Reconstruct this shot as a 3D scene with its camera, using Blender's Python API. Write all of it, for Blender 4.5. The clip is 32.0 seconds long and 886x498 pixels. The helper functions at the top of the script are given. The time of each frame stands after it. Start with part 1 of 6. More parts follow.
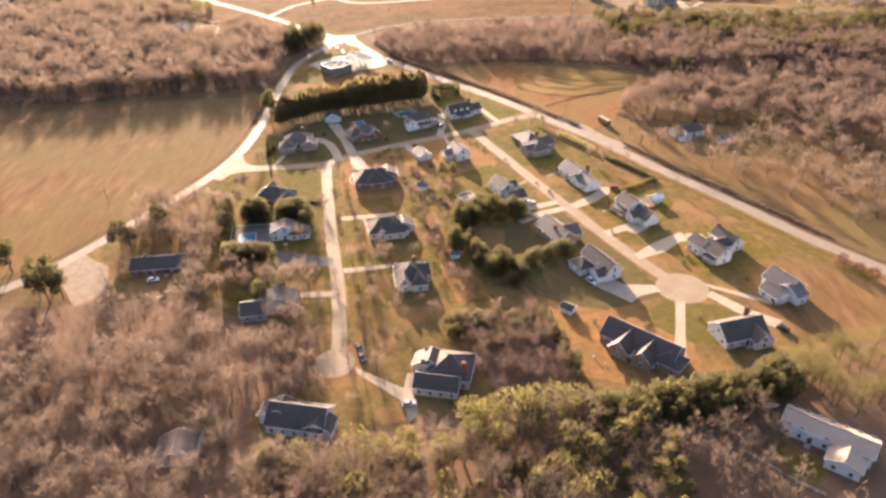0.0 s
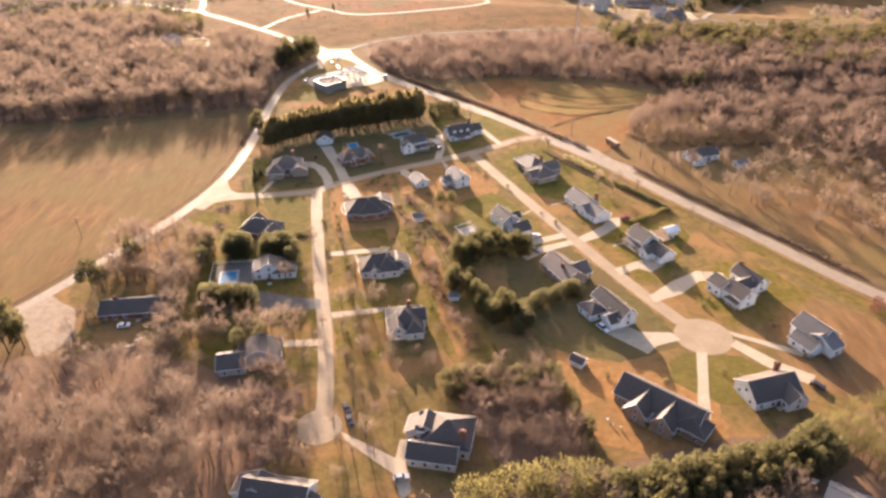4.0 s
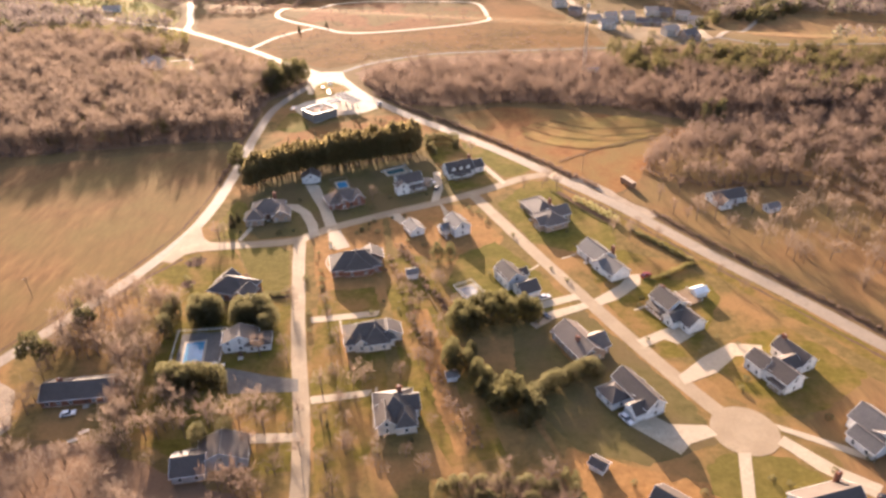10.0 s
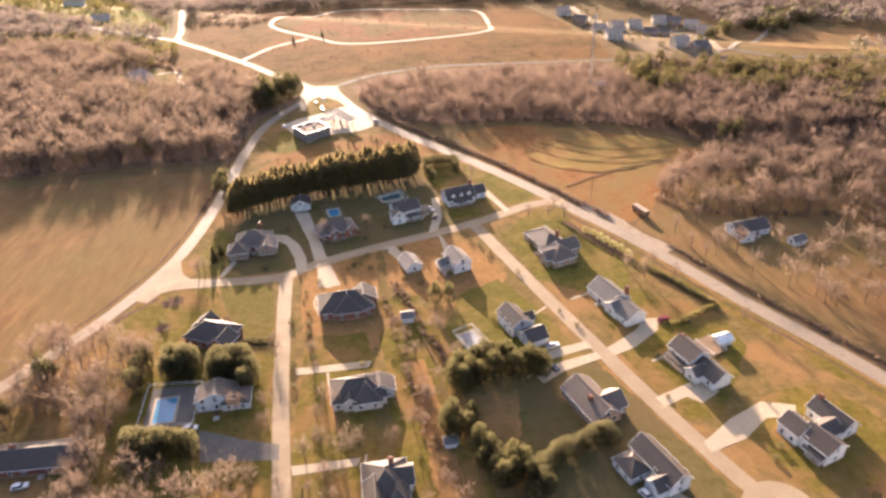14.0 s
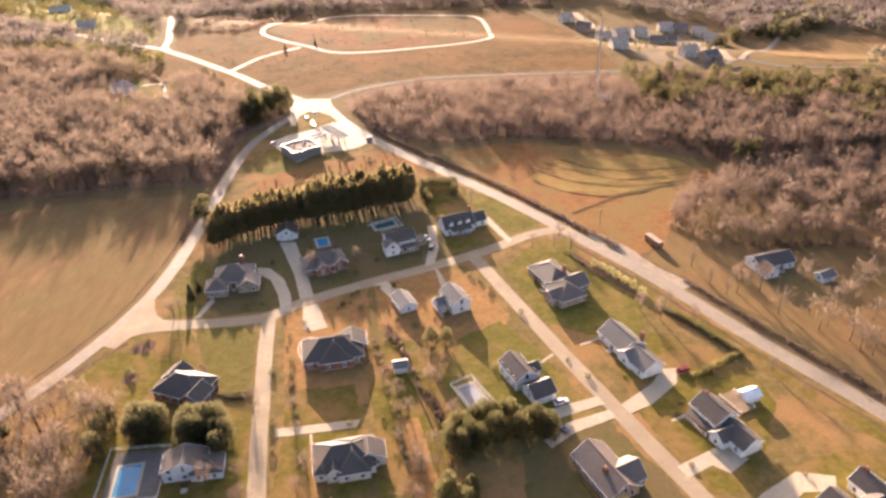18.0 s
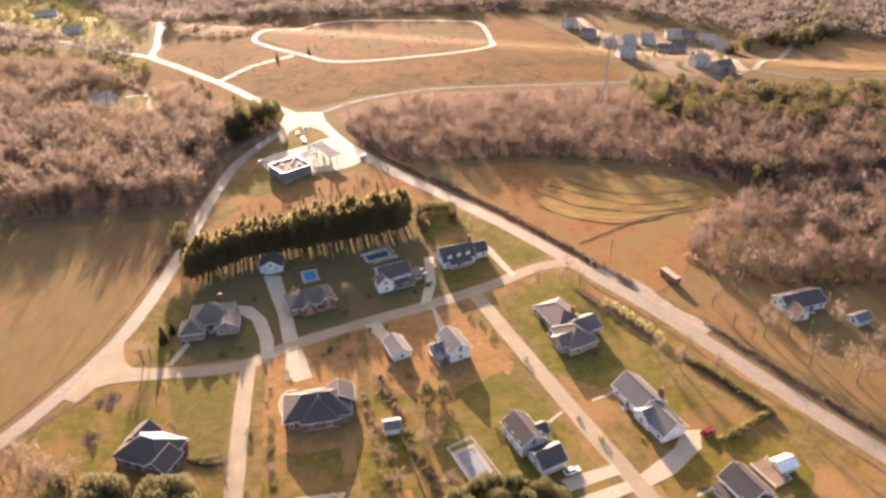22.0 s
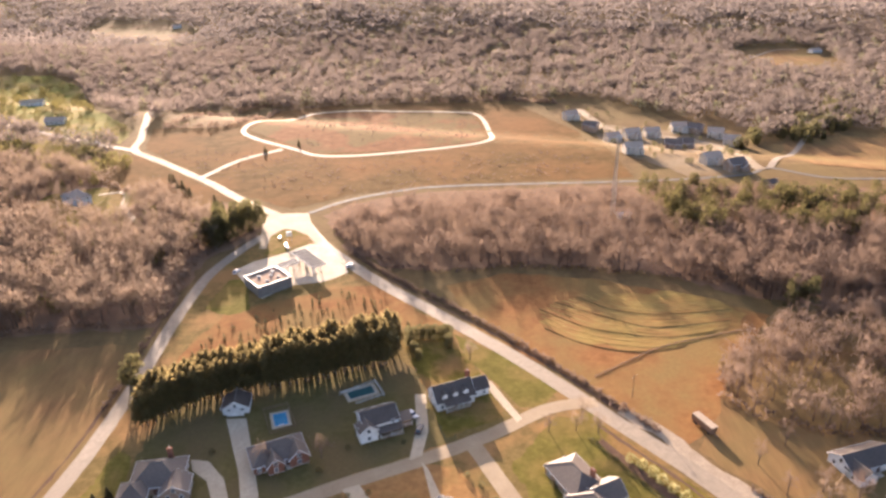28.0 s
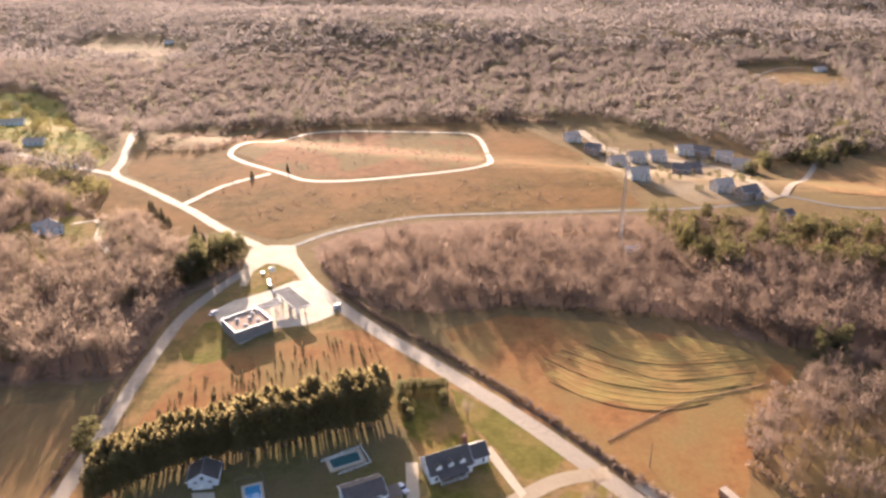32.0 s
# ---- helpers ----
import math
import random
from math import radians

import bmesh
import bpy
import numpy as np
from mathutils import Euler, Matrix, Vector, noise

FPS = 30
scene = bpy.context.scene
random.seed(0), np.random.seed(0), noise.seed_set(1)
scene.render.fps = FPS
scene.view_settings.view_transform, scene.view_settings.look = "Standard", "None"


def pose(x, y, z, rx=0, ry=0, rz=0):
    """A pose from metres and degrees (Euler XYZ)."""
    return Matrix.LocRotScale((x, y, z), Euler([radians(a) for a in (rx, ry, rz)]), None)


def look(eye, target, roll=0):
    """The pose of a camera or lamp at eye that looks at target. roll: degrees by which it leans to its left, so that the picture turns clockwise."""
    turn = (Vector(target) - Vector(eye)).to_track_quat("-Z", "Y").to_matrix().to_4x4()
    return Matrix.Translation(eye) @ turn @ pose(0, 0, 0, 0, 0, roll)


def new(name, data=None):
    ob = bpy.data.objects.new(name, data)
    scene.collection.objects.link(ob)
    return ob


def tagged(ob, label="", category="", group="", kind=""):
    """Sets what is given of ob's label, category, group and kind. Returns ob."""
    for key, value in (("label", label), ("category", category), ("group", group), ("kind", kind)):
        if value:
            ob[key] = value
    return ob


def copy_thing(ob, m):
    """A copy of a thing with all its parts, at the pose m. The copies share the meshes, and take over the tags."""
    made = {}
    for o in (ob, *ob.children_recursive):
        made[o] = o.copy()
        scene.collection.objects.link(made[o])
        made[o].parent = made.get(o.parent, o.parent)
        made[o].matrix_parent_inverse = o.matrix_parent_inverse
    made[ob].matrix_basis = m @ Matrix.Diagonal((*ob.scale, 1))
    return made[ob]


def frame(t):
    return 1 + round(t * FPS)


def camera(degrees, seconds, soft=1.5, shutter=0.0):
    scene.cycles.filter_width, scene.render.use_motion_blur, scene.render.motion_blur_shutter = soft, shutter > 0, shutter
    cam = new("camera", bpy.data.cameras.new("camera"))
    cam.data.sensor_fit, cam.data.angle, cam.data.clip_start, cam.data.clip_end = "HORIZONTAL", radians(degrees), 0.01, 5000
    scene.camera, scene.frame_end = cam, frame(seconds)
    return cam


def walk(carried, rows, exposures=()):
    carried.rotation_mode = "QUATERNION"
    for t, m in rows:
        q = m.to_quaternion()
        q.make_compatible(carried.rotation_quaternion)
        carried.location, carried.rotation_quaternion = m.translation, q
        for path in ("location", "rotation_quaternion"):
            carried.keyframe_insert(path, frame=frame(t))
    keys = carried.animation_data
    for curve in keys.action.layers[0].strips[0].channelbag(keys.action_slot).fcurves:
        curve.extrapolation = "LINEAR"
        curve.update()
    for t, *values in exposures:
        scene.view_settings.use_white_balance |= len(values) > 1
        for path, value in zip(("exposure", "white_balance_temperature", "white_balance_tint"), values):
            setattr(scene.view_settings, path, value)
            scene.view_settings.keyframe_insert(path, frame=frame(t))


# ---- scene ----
import itertools

# Aerial view of a rural subdivision. x right, y ahead of the drone, z up, metres.
LENS = 64.3
PATH = [  # seconds, x, y, z, pitch, yaw, roll
    (0, -0.114, -0.392, 160.168, -32.462, -0.042, -1.610),
    (1, 0.333, 6.546, 159.786, -32.347, -0.021, -1.630),
    (2, 0.767, 13.496, 159.462, -32.254, -0.001, -1.648),
    (3, 1.189, 20.456, 159.188, -32.168, 0.021, -1.665),
    (4.5, 1.798, 30.916, 158.871, -32.038, 0.038, -1.711),
    (6, 2.393, 41.385, 158.596, -31.906, 0.047, -1.747),
    (7, 2.776, 48.373, 158.454, -31.810, 0.079, -1.782),
    (8, 3.150, 55.365, 158.330, -31.709, 0.104, -1.806),
    (9, 3.517, 62.361, 158.219, -31.621, 0.126, -1.816),
    (10, 3.877, 69.360, 158.116, -31.536, 0.143, -1.829),
    (11, 4.230, 76.363, 158.018, -31.471, 0.167, -1.825),
    (12, 4.578, 83.368, 157.921, -31.425, 0.191, -1.832),
    (13, 4.920, 90.377, 157.821, -31.392, 0.211, -1.851),
    (14, 5.257, 97.389, 157.716, -31.363, 0.233, -1.865),
    (15.5, 5.754, 107.918, 157.540, -31.352, 0.201, -1.854),
    (17, 6.246, 118.454, 157.352, -31.339, 0.165, -1.869),
    (18, 6.568, 125.488, 157.211, -31.357, 0.175, -1.848),
    (19, 6.888, 132.530, 157.058, -31.387, 0.175, -1.825),
    (20, 7.206, 139.583, 156.895, -31.413, 0.176, -1.800),
    (21, 7.522, 146.646, 156.721, -31.420, 0.176, -1.781),
    (22, 7.836, 153.723, 156.539, -31.407, 0.171, -1.754),
    (22.5, 7.993, 157.268, 156.445, -31.414, 0.163, -1.735),
    (23, 8.149, 160.816, 156.349, -31.410, 0.157, -1.721),
    (23.5, 8.305, 164.369, 156.252, -31.068, 0.149, -1.702),
    (24, 8.461, 167.927, 156.154, -30.388, 0.140, -1.684),
    (24.5, 8.616, 171.489, 156.056, -29.754, 0.126, -1.662),
    (25, 8.772, 175.058, 155.957, -29.077, 0.106, -1.637),
    (25.5, 8.927, 178.632, 155.858, -28.453, 0.054, -1.594),
    (26.5, 9.236, 185.812, 155.666, -27.165, -0.067, -1.515),
    (27.5, 9.546, 192.992, 155.474, -25.901, -0.142, -1.450),
    (28, 9.700, 196.601, 155.383, -25.229, -0.197, -1.402),
    (28.5, 9.854, 200.217, 155.296, -24.613, -0.256, -1.371),
    (29, 10.009, 203.842, 155.212, -23.959, -0.306, -1.340),
    (29.5, 10.163, 207.476, 155.132, -23.952, -0.348, -1.314),
    (30, 10.317, 211.119, 155.058, -23.997, -0.389, -1.282),
    (31, 10.625, 218.436, 154.927, -24.084, -0.453, -1.228),
    (32, 10.933, 225.795, 154.825, -24.181, -0.483, -1.177),
]
cam = camera(LENS, 32.0, soft=2.8)
walk(cam, [(t, pose(x, y, z, 90 + p, 0, w) @ pose(0, 0, 0, 0, 0, r)) for t, x, y, z, p, w, r in PATH],
     exposures=[(0.0, 2.23, 6150, 29), (22.5, 2.26, 6150, 29), (32.0, 2.26, 5800, 26)])

# ---- light: low winter sun ahead and a little to the left ----
SUN_EL, SUN_AZ = 12.4, -13.5
world = bpy.data.worlds.new("sky")
scene.world = world
world.use_nodes = True
wn = world.node_tree
sky = wn.nodes.new("ShaderNodeTexSky")
sky.sky_type, sky.sun_disc = "NISHITA", False
sky.sun_elevation, sky.sun_rotation = radians(SUN_EL), radians(SUN_AZ)
sky.air_density, sky.dust_density = 1.1, 4.0
bg = wn.nodes["Background"]
wn.links.new(sky.outputs[0], bg.inputs[0])
bg.inputs[1].default_value = 0.09
sun_dir = Vector((math.sin(radians(SUN_AZ)) * math.cos(radians(SUN_EL)),
                  math.cos(radians(SUN_AZ)) * math.cos(radians(SUN_EL)), math.sin(radians(SUN_EL))))
sun_data = bpy.data.lights.new("sun", "SUN")
sun_data.energy, sun_data.angle, sun_data.color = 5.0, radians(0.6), (1.0, 0.80, 0.53)
sun = new("sun", sun_data)
sun.matrix_world = look(sun_dir * 600, (0, 0, 0))


# ---- materials ----
def nodes_of(name):
    m = bpy.data.materials.new(name)
    m.use_nodes = True
    t = m.node_tree
    return m, t, t.nodes["Principled BSDF"]


def noise_at(t, pos, scale, detail=4.0, rough=0.6, stretch=None):
    n = t.nodes.new("ShaderNodeTexNoise")
    n.inputs["Scale"].default_value, n.inputs["Detail"].default_value, n.inputs["Roughness"].default_value = scale, detail, rough
    src = pos
    if stretch:
        mp = t.nodes.new("ShaderNodeMapping")
        mp.inputs["Scale"].default_value = stretch[:3]
        mp.inputs["Rotation"].default_value = (0, 0, radians(stretch[3]))
        t.links.new(pos, mp.inputs["Vector"])
        src = mp.outputs["Vector"]
    t.links.new(src, n.inputs["Vector"])
    return n.outputs["Fac"]


def ramp(t, fac, lo, hi, a, b):
    r = t.nodes.new("ShaderNodeValToRGB")
    r.color_ramp.elements[0].position, r.color_ramp.elements[1].position = lo, hi
    r.color_ramp.elements[0].color, r.color_ramp.elements[1].color = (*a, 1), (*b, 1)
    t.links.new(fac, r.inputs["Fac"])
    return r.outputs["Color"]


def mix(t, fac, a, b):
    m = t.nodes.new("ShaderNodeMix")
    m.data_type = "RGBA"
    for s, v in ((m.inputs[0], fac), (m.inputs[6], a), (m.inputs[7], b)):
        if isinstance(v, (int, float)):
            s.default_value = v
        elif isinstance(v, tuple):
            s.default_value = (*v, 1)
        else:
            t.links.new(v, s)
    return m.outputs[2]


def surface(name, a, b, c=None, fine=0.6, big=0.03, lo=0.4, hi=0.62, rough=0.95, bump=0.35, dist=0.15, spec=0.04, stretch=None, metal=0.0):
    """Two colours in fine grain, a third in broad patches, with relief."""
    m, t, p = nodes_of(name)
    pos = t.nodes.new("ShaderNodeNewGeometry").outputs["Position"]
    f1 = noise_at(t, pos, fine, 6, 0.65, stretch)
    col = ramp(t, f1, 0.3, 0.7, a, b)
    mid = ramp(t, noise_at(t, pos, max(big * 4, fine * 0.18), 5, 0.65, stretch), 0.36, 0.64, (0.0, 0.0, 0.0), (1, 1, 1))
    col = mix(t, mid, mix(t, 0.42, col, tuple(v * 0.55 for v in a)), col)
    if c:
        f2 = noise_at(t, pos, big, 5, 0.6)
        sel = ramp(t, f2, lo, hi, (0, 0, 0), (1, 1, 1))
        col = mix(t, sel, col, ramp(t, noise_at(t, pos, fine * 1.7, 4, 0.6, stretch), 0.3, 0.7, tuple(v * 0.8 for v in c), c))
    t.links.new(col, p.inputs["Base Color"])
    p.inputs["Roughness"].default_value, p.inputs["Metallic"].default_value = rough, metal
    p.inputs["Specular IOR Level"].default_value = spec
    if bump:
        bn = t.nodes.new("ShaderNodeBump")
        bn.inputs["Strength"].default_value, bn.inputs["Distance"].default_value = bump, dist
        t.links.new(f1, bn.inputs["Height"])
        t.links.new(bn.outputs["Normal"], p.inputs["Normal"])
    return m


def foliage(name, a, b, translucent=0.35, rough=0.75):
    """Leaf or twig stuff: colour varies piece by piece, some light passes through."""
    m, t, p = nodes_of(name)
    geo = t.nodes.new("ShaderNodeNewGeometry")
    info = t.nodes.new("ShaderNodeObjectInfo")
    add = t.nodes.new("ShaderNodeMath")
    add.operation = "ADD"
    big = noise_at(t, geo.outputs["Position"], 0.035, 3, 0.6)
    t.links.new(geo.outputs["Random Per Island"], add.inputs[0])
    t.links.new(big, add.inputs[1])
    half = t.nodes.new("ShaderNodeMath")
    half.operation = "MULTIPLY"
    half.inputs[1].default_value = 0.5
    t.links.new(add.outputs[0], half.inputs[0])
    col = ramp(t, half.outputs[0], 0.2, 0.8, a, b)
    col = mix(t, ramp(t, info.outputs["Random"], 0.0, 1.0, (0, 0, 0), (0.4, 0.4, 0.4)), col, tuple(v * 0.7 for v in a))
    t.links.new(col, p.inputs["Base Color"])
    p.inputs["Roughness"].default_value = rough
    p.inputs["Specular IOR Level"].default_value = 0.15
    tr = t.nodes.new("ShaderNodeBsdfTranslucent")
    t.links.new(col, tr.inputs["Color"])
    ms = t.nodes.new("ShaderNodeMixShader")
    ms.inputs[0].default_value = translucent
    t.links.new(p.outputs[0], ms.inputs[1])
    t.links.new(tr.outputs[0], ms.inputs[2])
    t.links.new(ms.outputs[0], t.nodes["Material Output"].inputs["Surface"])
    return m


def plain(name, col, rough=0.5, metal=0.0, spec=0.4, vary=0.15, scale=2.0):
    return surface(name, tuple(v * (1 - vary) for v in col), tuple(min(1, v * (1 + vary)) for v in col),
                   fine=scale, rough=rough, metal=metal, spec=spec, bump=0.05, dist=0.02)


def striped(name, a, b, period, axis, rough=0.8, grain=1.5):
    """Courses of shingles or clapboard: bands along one axis, with grain."""
    m, t, p = nodes_of(name)
    tc = t.nodes.new("ShaderNodeTexCoord").outputs["Object"]
    pos = t.nodes.new("ShaderNodeNewGeometry").outputs["Position"]
    w = t.nodes.new("ShaderNodeTexWave")
    w.wave_type, w.bands_direction, w.wave_profile = "BANDS", axis, "SAW"
    w.inputs["Scale"].default_value = 0.314 / period
    w.inputs["Distortion"].default_value = 0.4
    t.links.new(tc, w.inputs["Vector"])
    f1 = noise_at(t, pos, grain, 5, 0.7)
    f2 = noise_at(t, pos, 0.12, 3, 0.5)
    col = mix(t, 0.35, ramp(t, f1, 0.3, 0.7, a, b), ramp(t, f2, 0.35, 0.65, a, b))
    t.links.new(col, p.inputs["Base Color"])
    p.inputs["Roughness"].default_value = rough
    p.inputs["Specular IOR Level"].default_value = 0.3
    bn = t.nodes.new("ShaderNodeBump")
    bn.inputs["Strength"].default_value, bn.inputs["Distance"].default_value = 0.3, 0.03
    t.links.new(w.outputs["Fac"], bn.inputs["Height"])
    t.links.new(bn.outputs["Normal"], p.inputs["Normal"])
    return m


M_GROUND = surface("dry_grassland", (0.12, 0.076, 0.034), (0.20, 0.13, 0.060), (0.17, 0.118, 0.05), fine=0.3, big=0.02)
M_FIELD = surface("tan_field", (0.145, 0.082, 0.036), (0.285, 0.165, 0.072), (0.18, 0.125, 0.05), fine=0.25, big=0.018, stretch=(1, 0.25, 1, 30))
M_ORANGE = surface("orange_stubble", (0.20, 0.09, 0.034), (0.30, 0.145, 0.052), (0.21, 0.135, 0.05), fine=0.4, big=0.03)
M_HAY = surface("hay_stubble", (0.22, 0.14, 0.042), (0.35, 0.245, 0.078), (0.27, 0.145, 0.052), fine=0.5, big=0.045, stretch=(0.3, 1.4, 1, -12))
M_LITTER = surface("leaf_litter", (0.165, 0.10, 0.060), (0.26, 0.162, 0.104), (0.20, 0.125, 0.074), fine=0.5, big=0.03)
M_LAWN = surface("winter_lawn", (0.105, 0.083, 0.016), (0.18, 0.14, 0.029), (0.23, 0.135, 0.05), fine=0.5, big=0.06, lo=0.44, hi=0.62)
M_GREEN = surface("green_lawn", (0.105, 0.088, 0.018), (0.172, 0.142, 0.032), (0.21, 0.14, 0.045), fine=0.5, big=0.05, lo=0.48, hi=0.68)
M_TANLAWN = surface("dormant_lawn", (0.24, 0.128, 0.047), (0.34, 0.19, 0.075), (0.16, 0.115, 0.038), fine=0.5, big=0.07, lo=0.56, hi=0.74)
M_NEAT = surface("neat_winter_lawn", (0.112, 0.090, 0.022), (0.16, 0.128, 0.034), (0.19, 0.138, 0.042), fine=0.7, big=0.08, lo=0.5, hi=0.8)
# twigs of the distant woods, greyed in colour to suggest haze
M_HILLTWIG = foliage("hazed_hill_twigs", (0.138, 0.112, 0.100), (0.162, 0.133, 0.12), 0.8)
M_DIRT = surface("red_clay", (0.17, 0.085, 0.04), (0.25, 0.13, 0.064), (0.165, 0.115, 0.052), fine=0.15, big=0.025, lo=0.46, hi=0.56, bump=0.2, dist=0.1, spec=0.02)
M_ROAD = surface("worn_asphalt", (0.235, 0.185, 0.132), (0.315, 0.25, 0.18), (0.26, 0.205, 0.147), fine=0.7, big=0.08, rough=0.75, bump=0.1, dist=0.02, spec=0.25)
M_STREET = surface("pale_street", (0.315, 0.238, 0.150), (0.375, 0.29, 0.187), (0.285, 0.212, 0.132), fine=0.7, big=0.1, rough=0.8, bump=0.1, dist=0.02, spec=0.18)
M_CONC = surface("concrete", (0.40, 0.325, 0.225), (0.50, 0.41, 0.29), (0.43, 0.345, 0.24), fine=1.2, big=0.15, rough=0.85, bump=0.08, dist=0.02, spec=0.15)
M_GRAVEL = surface("gravel", (0.27, 0.21, 0.15), (0.40, 0.32, 0.23), fine=1.5, rough=0.9, bump=0.3)
# grey lane surface; also stands in for shade on a drive and a patio
M_ASPHALT = surface("grey_asphalt", (0.13, 0.115, 0.098), (0.18, 0.16, 0.137), fine=0.9, rough=0.85, bump=0.1, dist=0.02, spec=0.2)
M_KERB = plain("kerb_concrete", (0.5, 0.43, 0.34), 0.7)
M_WHITE = plain("white_siding", (0.74, 0.73, 0.70), 0.55)
M_CREAM = plain("cream_siding", (0.62, 0.55, 0.45), 0.6)
M_GREYS = plain("grey_siding", (0.42, 0.41, 0.40), 0.6)
M_BRICK = surface("red_brick", (0.20, 0.085, 0.055), (0.31, 0.15, 0.10), fine=3.0, rough=0.85, bump=0.3, dist=0.02)
M_TANBRICK = surface("tan_brick", (0.30, 0.21, 0.15), (0.40, 0.29, 0.21), fine=3.0, rough=0.85, bump=0.3, dist=0.02)
M_SH_DARK = striped("charcoal_shingles", (0.058, 0.045, 0.037), (0.112, 0.088, 0.072), 0.3, "Z", 0.52)
M_SH_GREY = striped("grey_shingles", (0.11, 0.098, 0.086), (0.18, 0.16, 0.142), 0.3, "Z", 0.52)
M_SH_BROWN = striped("brown_shingles", (0.10, 0.076, 0.06), (0.17, 0.13, 0.105), 0.3, "Z", 0.52)
M_TRIM = plain("white_trim", (0.80, 0.79, 0.75), 0.45)
M_RIDGE = plain("ridge_caps", (0.17, 0.15, 0.13), 0.7)
M_GLASS = plain("window_glass", (0.03, 0.035, 0.045), 0.06, spec=0.8, vary=0.05)
M_DOOR = plain("door_paint", (0.12, 0.06, 0.04), 0.45)
M_GDOOR = plain("garage_door_paint", (0.70, 0.68, 0.64), 0.5)
M_WOOD = surface("deck_wood", (0.20, 0.14, 0.09), (0.32, 0.23, 0.15), fine=2.0, rough=0.8)
M_METAL = plain("galvanised_steel", (0.42, 0.42, 0.42), 0.4, 0.9)
M_BLACK = plain("black_rubber", (0.02, 0.02, 0.02), 0.7)
M_WATER = plain("pool_water", (0.07, 0.26, 0.40), 0.05, spec=0.6, vary=0.1, scale=0.8)
M_COVER = plain("pool_cover", (0.16, 0.17, 0.19), 0.5)
M_BARK = surface("bark", (0.10, 0.075, 0.055), (0.19, 0.145, 0.11), fine=2.5, rough=0.9, bump=0.5, dist=0.05)
M_TWIG = foliage("bare_twigs", (0.165, 0.117, 0.09), (0.205, 0.15, 0.118), 0.68)
M_TWIG2 = foliage("pale_bare_twigs", (0.20, 0.148, 0.112), (0.25, 0.19, 0.146), 0.68)
M_PINE = foliage("pine_needles", (0.10, 0.093, 0.043), (0.165, 0.146, 0.066), 0.70)
M_CEDAR = foliage("cedar_foliage", (0.12, 0.11, 0.056), (0.185, 0.165, 0.082), 0.74)
M_ROWPINE = foliage("row_pine_needles", (0.21, 0.168, 0.076), (0.32, 0.255, 0.118), 0.72)
M_OLIVE = foliage("olive_brush", (0.135, 0.118, 0.044), (0.25, 0.215, 0.084), 0.6)
# lawn with tree shade painted in as a darker, duller colour
M_SHADELAWN = surface("shade_toned_lawn", (0.105, 0.085, 0.030), (0.155, 0.123, 0.046), (0.14, 0.10, 0.045), fine=0.5, big=0.05)
M_ESTATE = surface("patchy_grass", (0.13, 0.092, 0.03), (0.21, 0.145, 0.055), (0.27, 0.155, 0.062), fine=0.5, big=0.045, lo=0.45, hi=0.6)
M_SWATH = surface("cut_hay", (0.14, 0.095, 0.036), (0.21, 0.145, 0.055), fine=1.5, bump=0.5)
M_DRYHAY = surface("dry_cut_hay", (0.24, 0.165, 0.055), (0.36, 0.26, 0.09), fine=1.8, bump=0.6)
M_SCRUB = surface("scrubby_cleared_land", (0.10, 0.062, 0.024), (0.18, 0.112, 0.045), (0.20, 0.105, 0.042), fine=0.16, big=0.014, lo=0.42, hi=0.66, bump=0.2, dist=0.1, spec=0.02)
M_MEADOW = surface("green_meadow", (0.15, 0.145, 0.03), (0.25, 0.225, 0.055), (0.30, 0.21, 0.085), fine=0.3, big=0.02)
M_SAND = surface("pale_graded_soil", (0.23, 0.172, 0.105), (0.33, 0.255, 0.165), (0.20, 0.135, 0.07), fine=0.3, big=0.03)
M_BALL = foliage("variegated_leaves", (0.30, 0.28, 0.12), (0.55, 0.50, 0.26), 0.5)
M_NEWCONC = surface("fresh_concrete", (0.42, 0.345, 0.245), (0.52, 0.44, 0.325), fine=0.8, rough=0.85, bump=0.05, dist=0.02, spec=0.2)
# far twigs and needles: distance haze painted into the colour
M_FARTWIG = foliage("hazed_far_twigs", (0.165, 0.14, 0.132), (0.19, 0.163, 0.154), 0.8)
M_FARPINE = foliage("hazed_far_needles", (0.15, 0.14, 0.085), (0.21, 0.195, 0.12), 0.55)
M_TANROOF = striped("tan_shingles", (0.36, 0.27, 0.20), (0.46, 0.355, 0.27), 0.3, "Z", 0.8)
M_EASTPINE = foliage("olive_pine_needles", (0.088, 0.078, 0.032), (0.158, 0.136, 0.056), 0.62)
M_MULCH = surface("mulch", (0.10, 0.06, 0.04), (0.16, 0.10, 0.065), fine=2.0)


# ---- builders ----
def sstep(a, b, v):
    u = np.clip((v - a) / (b - a), 0, 1)
    return u * u * (3 - 2 * u)


def terrain(x, y):
    """Level round the houses, a shallow valley beyond, wooded hills in the distance."""
    x, y = np.asarray(x, float), np.asarray(y, float)
    s = y + 0.35 * x
    z = -16.0 * sstep(728, 824, s)
    far = sstep(960, 1450, y + 0.1 * np.abs(x))
    return z + far * (16 + 21 * np.sin(x / 300 + y / 420 + 1.0) * np.cos(y / 170 + 0.6) + 9 * np.sin(x / 135 + y / 160))


def mesh_of(name, verts, faces, mat):
    me = bpy.data.meshes.new(name)
    me.from_pydata([tuple(v) for v in verts], [], faces)
    me.materials.append(mat)
    return me


